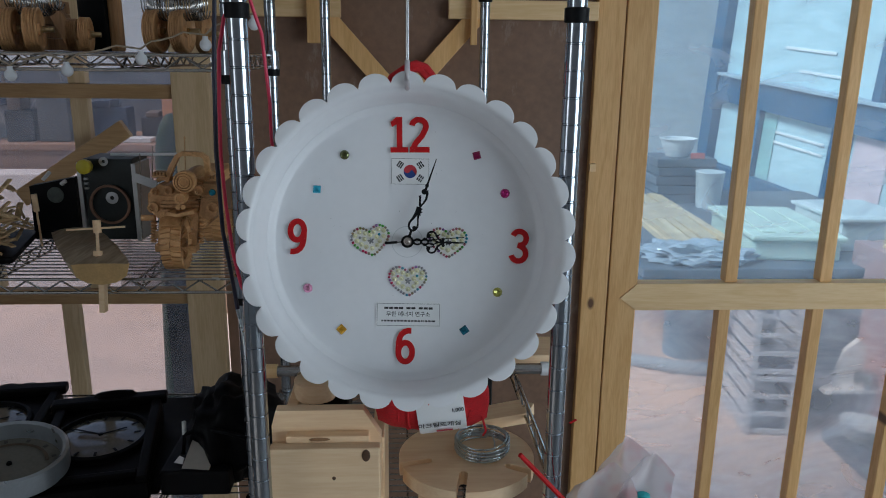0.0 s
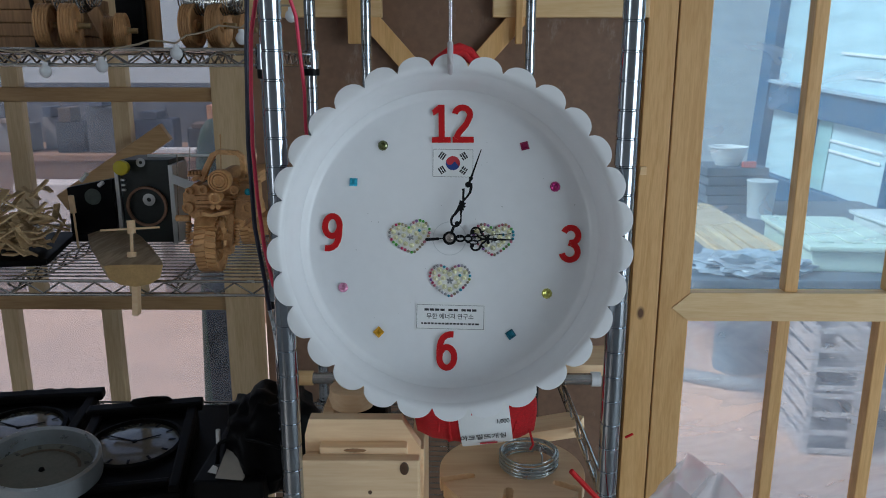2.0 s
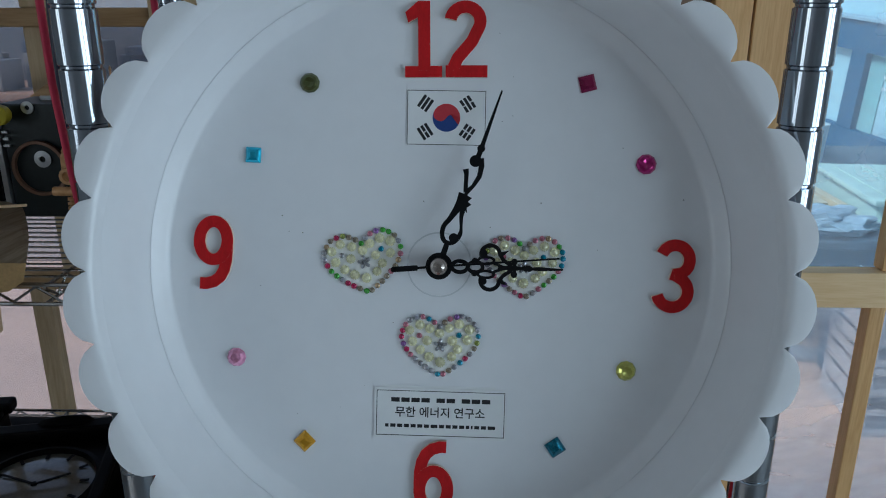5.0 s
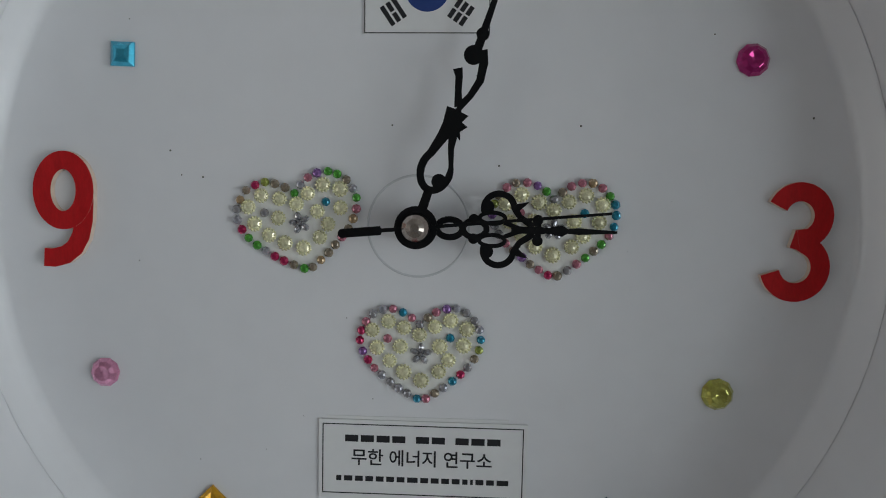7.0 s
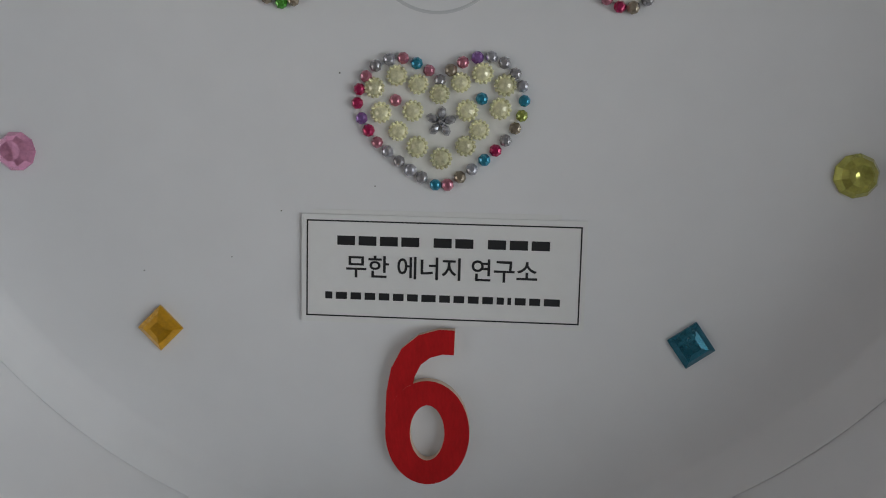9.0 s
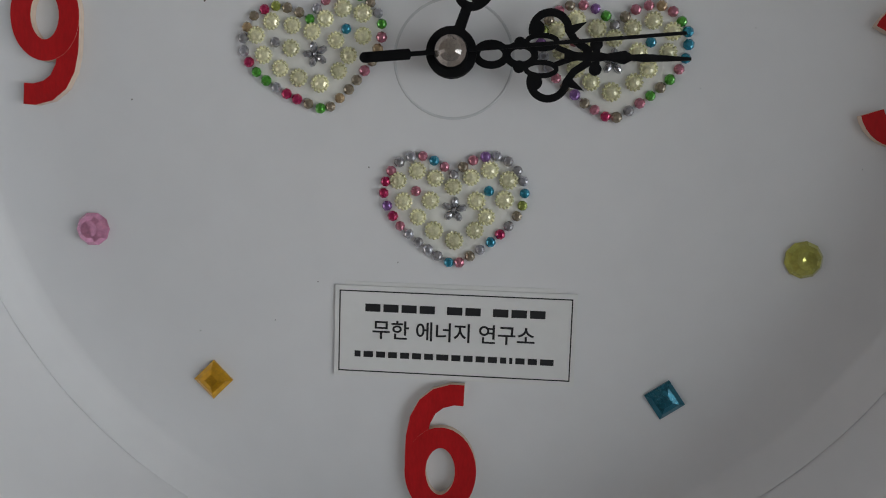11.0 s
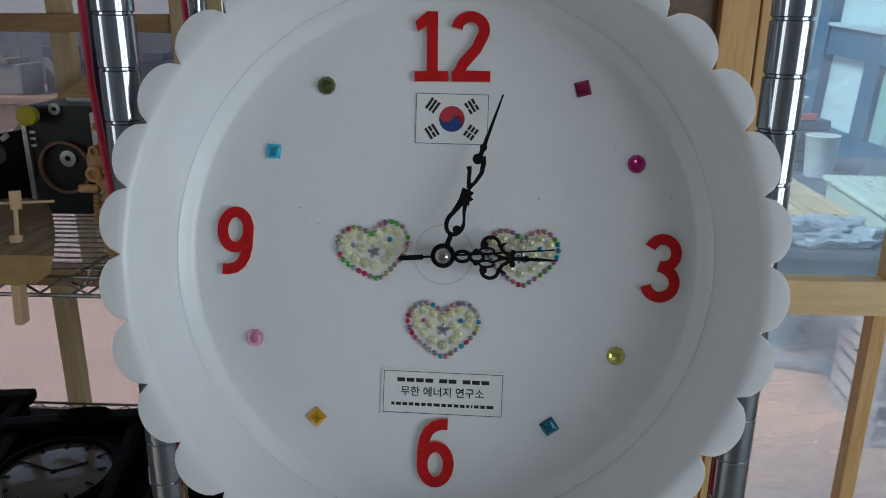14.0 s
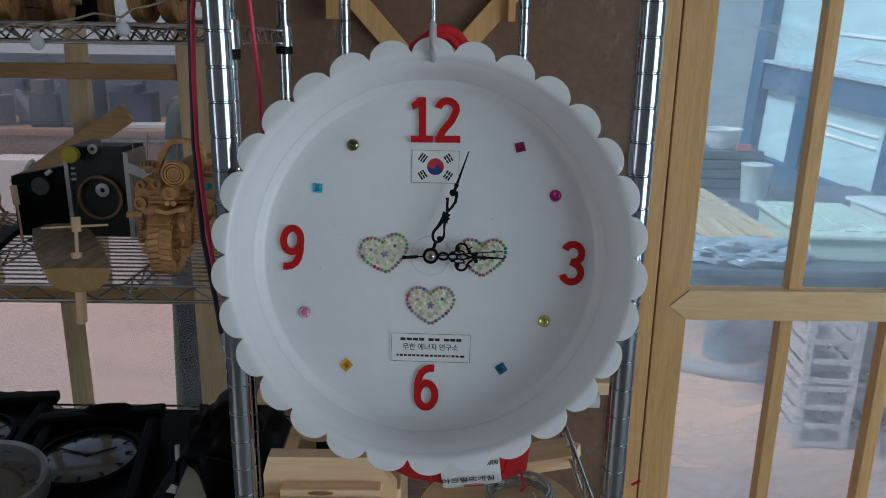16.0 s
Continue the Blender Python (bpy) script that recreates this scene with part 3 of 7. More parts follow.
for fn, nm, u, v, turn, s in ((one, "one", -9.4, 109.0, 0.5, 1), (two, "two", 14.6, 109.0, 0, 1), (three, "three", 136.2, -27.5, -2.0, 0.98),
                              (six, "six", -3.4, -149.5, -1.0, 1), (nine, "nine", -134.4, -15.0, -3.0, 0.98)):
    sub("numeral", mm_mesh("numeral_" + nm, fn, [RED, CREAM]), clock, at(u, v, 0.2, turn, s), "red painted raised numeral with pale edges")


# jewels at the other hours
def round_jewel(bm):
    r = 6.0
    lathe(bm, [(0, 0), (r, 0), (r, 0.6), (r * 0.80, 2.3), (r * 0.56, 3.2), (r * 0.50, 3.3), (r * 0.2, 2.7), (0, 2.5)], 10)


def square_jewel(bm):
    a, b, c = 4.7, 3.2, 1.6
    lv = [[bm.verts.new((x * k, y * k, h)) for x, y in ((-1, -1), (1, -1), (1, 1), (-1, 1))] for k, h in ((a, 0), (a, 0.8), (b, 2.2), (c, 2.8))]
    for p, q in zip(lv, lv[1:]):
        for i in range(4):
            bm.faces.new((p[i], p[(i + 1) % 4], q[(i + 1) % 4], q[i]))
    bm.faces.new(lv[-1])
    bm.faces.new(lv[0][::-1])


MAGENTA = gem_mat("magenta_jewel", (0.52, 0.015, 0.20))
OLIVE = gem_mat("olive_jewel", (0.10, 0.11, 0.03))
LIME = gem_mat("lime_jewel", (0.56, 0.54, 0.12))
PINK = gem_mat("pink_jewel", (0.90, 0.36, 0.56))
SKY = gem_mat("sky_jewel", (0.03, 0.46, 0.66))
TEAL = gem_mat("teal_jewel", (0.01, 0.20, 0.30))
AMBER = gem_mat("amber_jewel", (0.85, 0.42, 0.02))
RUBY = gem_mat("ruby_jewel", (0.34, 0.008, 0.09))
for fn, material, u, v, turn, s, lab in (
        (square_jewel, RUBY, 85.8, 105.8, 14, 0.98, "ruby square jewel"), (round_jewel, MAGENTA, 120.6, 59.2, 5, 1.0, "magenta round jewel"),
        (round_jewel, LIME, 110.7, -62.6, 11, 1.0, "lime round jewel"), (square_jewel, TEAL, 69.4, -108.9, 34, 1.0, "teal square jewel"),
        (square_jewel, AMBER, -80.3, -106.2, 44, 1.0, "amber square jewel"), (round_jewel, PINK, -120.8, -55.7, 0, 0.95, "pink round jewel"),
        (square_jewel, SKY, -109.4, 64.2, -3, 0.95, "sky-blue square jewel"), (round_jewel, OLIVE, -75.9, 106.1, 8, 0.98, "olive round jewel")):
    sub("jewel", mm_mesh("jewel", fn, material), clock, at(u, v, 0.2, turn, s), lab)

# hearts of rhinestones
STONES = [gem_mat("stone", c, 0.16, 0.5) for c in ((0.58, 0.20, 0.27), (0.52, 0.02, 0.11), (0.36, 0.35, 0.37), (0.33, 0.27, 0.20), (0.30, 0.14, 0.42),
                                                  (0.01, 0.28, 0.42), (0.08, 0.42, 0.05), (0.50, 0.35, 0.20), (0.38, 0.44, 0.10), (0.45, 0.45, 0.50))]
stone_meshes = [mm_mesh("rhinestone", lambda bm: lathe(bm, [(0, 0), (1.72, 0), (1.72, 0.5), (1.2, 1.25), (0.75, 1.45), (0, 1.45)], 8), m) for m in STONES]
FLOWER = mat("iridescent_bead", (0.82, 0.79, 0.52), 0.16, 0.15, vary=0.35, scale=420, fine=900, bump=0, spec=0.9, island=0.15)
_fb = FLOWER.node_tree.nodes["Principled BSDF"]
_fb.inputs["Thin Film Thickness"].default_value = 420
_fb.inputs["Thin Film IOR"].default_value = 1.8
CLEAR = gem_mat("clear_petal", (0.44, 0.44, 0.47), 0.1, 0.7)
RESIN = mat("heart_backing", (0.80, 0.79, 0.755), 0.35, vary=0.05, scale=50, fine=300, bump=0.05)


def bead_flower(bm):
    lathe(bm, [(0, 0), (2.5, 0), (2.5, 0.7), (1.5, 1.5), (0.6, 1.8), (0, 1.8)], 7)
    for k in range(13):
        a = 2 * math.pi * k / 13
        lathe(bm, [(0, -0.62), (0.62, 0), (0, 0.62)], 5, Matrix.Translation((2.45 * math.cos(a), 2.45 * math.sin(a), 0.9)))


def petals(bm):
    for k in range(5):
        a = 90 + 72 * k
        lathe(bm, [(0, 0), (1.35, 0.1), (0.95, 0.9), (0, 1.25)], 7, pose(0, 0, 0, 0, 0, a) @ Matrix.Translation((2.5, 0, 0)) @ Matrix.Diagonal((1.35, 0.95, 1, 1)))
    lathe(bm, [(0, 0), (0.9, 0.2), (0.6, 1.3), (0, 1.5)], 7)


bead_mesh = mm_mesh("bead_flower", bead_flower, FLOWER)
petal_mesh = mm_mesh("petals", petals, CLEAR)


HALF = ((0, 11.0), (5.2, 15.4), (11.6, 17.2), (18.0, 15.0), (22.3, 8.8), (22.2, 2.4), (18.8, -3.8), (12.8, -9.6), (6.2, -14.4), (0, -18.0))


def heart_xy(t):
    """A rounded heart, from the notch clockwise and back; t runs over a full turn."""
    t = t % (2 * math.pi)
    side = 1 if t <= math.pi else -1
    f = (t if side > 0 else 2 * math.pi - t) / math.pi * (len(HALF) - 1)
    i = min(int(f), len(HALF) - 2)
    f -= i
    p = [HALF[min(max(i + k, 0), len(HALF) - 1)] for k in (-1, 0, 1, 2)]
    q = [0.5 * (2 * p[1][c] + (p[2][c] - p[0][c]) * f + (2 * p[0][c] - 5 * p[1][c] + 4 * p[2][c] - p[3][c]) * f * f + (3 * p[1][c] - p[0][c] - 3 * p[2][c] + p[3][c]) * f ** 3) for c in (0, 1)]
    return side * q[0], q[1]


# g grey, s silver, d tan, k pink, c crimson, p purple, t teal, n green, y lime, o orange-brown
TONE = {"k": 0, "c": 1, "g": 2, "d": 3, "p": 4, "t": 5, "n": 6, "o": 7, "y": 8, "s": 9}


def heart(u, v, turn, seed, order):
    rnd = random.Random(seed)
    hb = sub("heart_ornament", mm_mesh("heart_backing", lambda bm: prism(bm, [tuple(c * 0.97 for c in heart_xy(-2 * math.pi * k / 60)) for k in range(60)], 0, 0.5), RESIN),
             clock, at(u, v, 0.1, turn), "heart of coloured rhinestones and pale iridescent beads")
    pts = [heart_xy(2 * math.pi * k / 720) for k in range(721)]
    run = [0.0]
    for a, b in zip(pts, pts[1:]):
        run.append(run[-1] + math.hypot(b[0] - a[0], b[1] - a[1]))
    n = len(order)
    for k in range(n):
        i = min(range(721), key=lambda q: abs(run[q] - run[-1] * k / n))
        x, y = pts[i]
        sub("rhinestone", stone_meshes[TONE[order[k]]], hb, at(x + rnd.uniform(-.15, .15), y + rnd.uniform(-.15, .15), 0.5, rnd.uniform(0, 45), rnd.uniform(0.95, 1.05)))
    for x, y in ((-17.8, 9.4), (-11.9, 12.6), (-5.7, 10.2), (0, 7.2), (5.5, 10.2), (11.7, 12.6), (17.4, 9.4), (-16.5, 2.7), (-7.5, 3.0),
                 (7.5, 3.0), (16.3, 3.0), (-11.8, -2.3), (-6.7, -6.4), (0, -9.7), (6.6, -6.6), (10.6, -2.4)):
        sub("bead_flower", bead_mesh, hb, at(x + rnd.uniform(-.3, .3), y + rnd.uniform(-.3, .3), 0.5, rnd.uniform(0, 60), rnd.uniform(0.94, 1.04)))
    sub("crystal_flower", petal_mesh, hb, at(0, 0, 0.5, rnd.uniform(-8, 8)))
    sub("rhinestone", stone_meshes[0 if seed != 2 else 2], hb, at(-12.3, 6.0, 0.5))
    sub("rhinestone", stone_meshes[5], hb, at(11.2, 6.0, 0.5))


heart(0.6, -48.0, 0.5, 1, "gdkpsggstydgctsdktgsgskcpcckgsktk")
heart(-44.3, 1.4, 10.0, 2, "nskpnndsnkodkddodndccsnncsgodcydd")
heart(50.0, -1.3, -0.8, 3, "gdkkokntttkndnkgdckdpdkgspydkdkpn")

# paper flag and name label
PAPER = mat("white_paper", (0.80, 0.80, 0.80), 0.6, vary=0.03, scale=30, fine=300, bump=0.03)
INK = mat("black_ink", (0.015, 0.015, 0.018), 0.5, vary=0.2, scale=60, fine=300, bump=0)
FLAGRED = mat("flag_red", (0.52, 0.035, 0.05), 0.5, vary=0.1, scale=60, fine=300, bump=0)
FLAGBLUE = mat("flag_blue", (0.015, 0.05, 0.22), 0.5, vary=0.1, scale=60, fine=300, bump=0)
flag = sub("paper_flag", mm_mesh("paper_flag", lambda bm: prism(bm, [(-23.1, -16), (23.1, -16), (23.1, 16), (-23.1, 16)], 0, 0.4), PAPER), clock, at(3.9, 86.0, 0.1, -0.9),
           "small printed paper flag with red and blue disc")


def frame_lines(bm, w, h, t, z):
    for x0, y0, x1, y1 in ((-w, h - t, w, h), (-w, -h, w, -h + t), (-w, -h + t, -w + t, h - t), (w - t, -h + t, w, h - t)):
        prism(bm, [(x0, y0), (x1, y0), (x1, y1), (x0, y1)], z, z + 0.06)


sub("border", mm_mesh("border", lambda bm: frame_lines(bm, 22.9, 15.8, 0.35, 0.4), INK), flag, at(0, 0))
R0 = 8.1
red_half = arc(0, 0, R0, R0, -30, 150, 28) + arc(-R0 / 2 * math.cos(radians(30)), R0 / 2 * 0.5, R0 / 2, R0 / 2, 150, 330, 16)[1:] + arc(R0 / 2 * math.cos(radians(30)), -R0 / 2 * 0.5, R0 / 2, R0 / 2, 150, -30, 16)[1:-1]
sub("disc", mm_mesh("disc_blue", lambda bm: prism(bm, arc(0, 0, R0, R0, 0, 360, 48)[:-1], 0.4, 0.46), FLAGBLUE), flag, at(0, 0))


def red_part(bm):
    prism(bm, red_half, 0.46, 0.54)
    bmesh.ops.triangulate(bm, faces=[q for q in bm.faces if len(q.verts) > 4])


sub("disc", mm_mesh("disc_red", red_part, FLAGRED), flag, at(0, 0))


for x, y, a, breaks in ((-12.3, 8.2, 56, ()), (12.3, 8.2, -56, (0, 2)), (-12.3, -8.2, -56, (1,)), (12.3, -8.2, 56, (0, 1, 2))):
    for k in range(3):
        v = (k - 1) * 2.5
        for x0, x1 in (((-4.0, -0.35), (0.35, 4.0)) if k in breaks else ((-4.0, 4.0),)):
            sub("trigram_bar", mm_mesh("trigram_bar", lambda bm: prism(bm, [(x0, v - 0.85), (x1, v - 0.85), (x1, v + 0.85), (x0, v + 0.85)], 0.4, 0.46), INK), flag, at(x, y, 0, a))

label = sub("paper_label", mm_mesh("paper_label", lambda bm: prism(bm, [(-39.6, -15.2), (39.6, -15.2), (39.6, 15.2), (-39.6, 15.2)], 0, 0.5), PAPER), clock, at(0.9, -89.2, 0.3, -1.4),
            "white paper label printed in black")
sub("under_label", mm_mesh("under_label", lambda bm: prism(bm, [(-36, -15), (33, -15), (33, 16.6), (-36, 16.6)], 0, 0.2), PAPER), clock, at(0.4, -89.2, 0.05, -1.2))
sub("border", mm_mesh("border", lambda bm: frame_lines(bm, 38.2, 13.6, 0.4, 0.5), INK), label, at(0, 0))


def words(text, size, material, parent, m, name="printed_line", depth=0.00005):
    """Lettering in the built-in font, turned into a mesh."""
    cu = bpy.data.curves.new(name, "FONT")
    cu.body, cu.size, cu.align_x, cu.align_y, cu.extrude, cu.offset = text, size, "CENTER", "CENTER", depth, size * 0.012
    tmp = bpy.data.objects.new("tmp", cu)
    scene.collection.objects.link(tmp)
    me = bpy.data.meshes.new_from_object(tmp.evaluated_get(bpy.context.evaluated_depsgraph_get()))
    bpy.data.objects.remove(tmp)
    me.materials.clear()
    me.materials.append(material)
    return sub(name, me, parent, m)


words("무한 에너지 연구소", 0.0068, INK, label, at(-0.3, 0.3, 0.55))


def bars(widths, h, m):
    """Plain bars in place of words, each a piece of its own."""
    x = -sum(abs(w) for w in widths) / 2 - (len(widths) - 1) * 0.5
    for w in widths:
        if w > 0:
            sub("printed_bar", mm_mesh("printed_bar", lambda bm: prism(bm, [(x, -h / 2), (x + w, -h / 2), (x + w, h / 2), (x, h / 2)], 0.5, 0.56), INK), label, m)
        x += abs(w) + 1.0


bars([5, 5, 5, 5, -2, 5, 5, -2, 5, 5, 5], 2.6, at(0, 8.0))
bars([2, 3.2, 3, 3, 3, 3, 3, 4, 3, 3, 3, 3, 2, 1, 3, 3, 4.4], 2.0, at(0, -7.6))

# pointers
POINTER_BLACK = mat("black_hand_metal", (0.005, 0.005, 0.006), 0.5, 0.0, spec=0.15, vary=0.2, scale=80, fine=400, bump=0.02)


def oval(bm, cx, cy, rx, ry, w, z0, z1):
    stroke(bm, arc(cx, cy, rx, ry, 0, 360, 22)[:-1], w, z0, z1, closed=True)


def dot(bm, cx, cy, r, z0, z1):
    prism(bm, arc(cx, cy, r, r, 0, 360, 18)[:-1], z0, z1)


def minute(bm):
    z0, z1 = 0, 0.7
    stroke(bm, arc(0, 0, 6.4, 6.4, 0, 360, 24)[:-1], 2.6, z0, z1, closed=True)
    stroke(bm, [(0, 7), (0, 14.5)], [3.4, 3.0], z0, z1)
    stroke(bm, arc(0, 21.5, 5.2, 7.2, -90, -225, 14) + [(-1.6, 33.5), (-0.4, 38)], [2.6] * 8 + [2.8] * 6 + [2.8, 4.0, 5.6], z0, z1)
    stroke(bm, arc(0, 21.5, 5.2, 7.2, -90, 30, 12) + [(2.6, 30.5), (1.6, 36)], [2.6] * 10 + [2.2, 1.9, 1.7, 2.2, 3.4], z0 + 0.02, z1 - 0.02)
    dot(bm, 2.4, 18.2, 2.7, z0 + 0.01, z1 - 0.01)
    prism(bm, [(-3.6, 44.0), (-3.0, 36.5), (2.6, 35.5), (4.8, 34.0), (3.7, 37.0), (5.6, 39.4), (3.2, 40.4), (4.6, 43.2), (1.8, 43.6), (1.2, 46.5), (-0.6, 44.0)], z0, z1 + 0.02)
    stroke(bm, [(0.3, 45), (-1.6, 50), (-3.0, 55), (-4.4, 57.5)], [3.0, 2.4, 2.6, 3.4], z0 + 0.01, z1)
    stroke(bm, [(0.5, 45), (2.9, 50), (4.4, 56), (3.6, 62), (1.4, 66)], [2.6, 2.3, 2.8, 3.2, 4.2], z0 + 0.02, z1 - 0.02)
    dot(bm, -0.7, 63.6, 3.4, z0, z1 + 0.01)
    stroke(bm, [(0, 64), (0, 71)], 3.0, z0 + 0.01, z1 - 0.01)
    dot(bm, 0, 71.4, 2.3, z0, z1 + 0.01)
    stroke(bm, [(0, 72), (0, 80), (0, 106)], [2.6, 2.2, 1.0], z0 + 0.01, z1 - 0.01)


def hour(bm):
    z0, z1 = 0, 0.7
    stroke(bm, arc(0, 0, 6.0, 6.0, 0, 360, 24)[:-1], 3.4, z0, z1, closed=True)
    oval(bm, 0, 12.0, 3.2, 4.6, 2.3, z0, z1 + 0.01)
    oval(bm, 0, 21.0, 3.0, 4.2, 2.2, z0, z1 - 0.01)
    for s in (-1, 1):
        oval(bm, s * 4.0, 27.2, 2.0, 4.6, 1.5, z0, z1)
        dot(bm, s * 3.5, 20.6, 1.9, z0, z1 + 0.02)
        stroke(bm, [(s * x, y) for x, y in arc(7.6, 29.5, 5.2, 5.4, -112, 88, 18)] + [(s * 4.6, 37.0), (s * 1.2, 42.0)], [1.6] + [2.3] * 18 + [2.2, 2.4], z0 + 0.01, z1 - 0.02)
        dot(bm, s * 8.0, 25.4, 2.4, z0, z1 + 0.015)
        prism(bm, [(s * x, y) for x, y in ((5.6, 35.4), (7.2, 37.2), (10.2, 40.4), (9.4, 36.6), (8.6, 33.8))][::-s], z0, z1 + 0.03)
        stroke(bm, [(s * 2.6, 31.4), (s * 0.6, 36.6), (0, 40)], [1.6, 1.7, 1.8], z0 + 0.01, z1 - 0.04)
        dot(bm, s * 3.7, 43.4, 1.9, z0, z1)
    prism(bm, [(-4.2, 42.4), (4.2, 42.4), (4.2, 44.6), (-4.2, 44.6)], z0, z1 - 0.03)
    stroke(bm, [(0, 34), (0, 44), (0, 46.5), (0, 52), (0, 54), (0, 58), (0, 71.5)], [2.0, 3.0, 2.0, 4.0, 1.8, 2.4, 0.9], z0, z1 + 0.04)


def second(bm):
    stroke(bm, [(0, 0), (0, 69)], [1.3, 1.0], 0, 0.4)
    stroke(bm, [(0, 0), (0, -12), (0, -12.4), (0, -26)], [1.4, 1.4, 3.2, 3.2], 0, 0.5)
    dot(bm, 0, -26, 1.6, 0, 0.5)
    dot(bm, 0, 0, 4.5, 0, 0.6)


sub("hour_hand", mm_mesh("hour_hand", hour, POINTER_BLACK), clock, at(0, 0, 9.5, -91.6), "ornate black hour hand")
sub("minute_hand", mm_mesh("minute_hand", minute, POINTER_BLACK), clock, at(0, 0, 12.0, -19.6), "ornate black minute hand")
sub("second_hand", mm_mesh("second_hand", second, POINTER_BLACK), clock, at(0, 0, 14.2, -86), "thin black second hand")
sub("hub", mm_mesh("hub", lambda bm: lathe(bm, [(0, 0), (5.2, 0), (5.2, 13.0), (4.6, 14.6), (0, 14.6)], 24), POINTER_BLACK, 40), clock, at(0, 0))
sub("hub_jewel", mm_mesh("hub_jewel", lambda bm: lathe(bm, [(4.6, 0), (4.8, 0.6), (3.4, 2.0), (1.6, 2.7), (0, 2.7)], 14), gem_mat("hub_crystal", (0.42, 0.36, 0.32), 0.08, 0.8)), clock, at(0, 0, 14.6), "faceted clear crystal cap")
sub("nut_ring", mm_mesh("nut_ring", lambda bm: lathe(bm, [(18.4, 0), (18.9, 0.15), (19.3, 0)], 60), mat("ring_line", (0.62, 0.63, 0.65), 0.3, vary=0.05)), clock, at(0, 0, 0.0))
# fine specks of dirt on the dial
SPECK = mat("dust_speck", (0.10, 0.09, 0.08), 0.8)
rnd = random.Random(11)
speck = mm_mesh("speck", lambda bm: lathe(bm, [(0, 0), (0.35, 0), (0.2, 0.12), (0, 0.12)], 5), SPECK)
for k in range(26):
    a, r = rnd.uniform(0, 2 * math.pi), rnd.uniform(30, 150)
    sub("speck", speck, clock, at(r * math.cos(a), r * math.sin(a), 0, 0, rnd.uniform(0.4, 1.3)))

# hook that carries the clock
hook = thing("clock_hook", "thin metal rod hook hanging from the upper shelf", "hook")
bm = bmesh.new()
tube(bm, [(0.0, 0.008, 1.874), (0.0, 0.0075, 1.72), (0.0, 0.006, 1.700)], 0.0022, 8)
part("rod", bm, CHROME_DULL, hook, "", 60)
bm = bmesh.new()
tube(bm, [(0.0, 0.006, 1.712), (0.0, 0.000, 1.700), (0.0, -0.002, 1.690), (0.0, 0.006, 1.681), (0.0, 0.018, 1.684), (0.0, 0.021, 1.695)], [0.003, 0.0034, 0.0034, 0.003, 0.003, 0.0028], 8)
part("hook_end", bm, mat("hook_sleeve", (0.62, 0.58, 0.60), 0.4, 0.3), hook, "pale sleeved hook end", 60)

# ---- things on the middle rack ----
YARN = mat("red_yarn", (0.66, 0.014, 0.02), 0.85, vary=0.35, scale=160, fine=700, bump=0.6, stretch=(1, 4, 4))
STEEL = mat("galvanised_wire", (0.52, 0.56, 0.58), 0.28, 0.9, vary=0.15, scale=60, fine=400, bump=0.05)
WHITEP = mat("white_cap_plastic", (0.72, 0.73, 0.74), 0.45, vary=0.05)


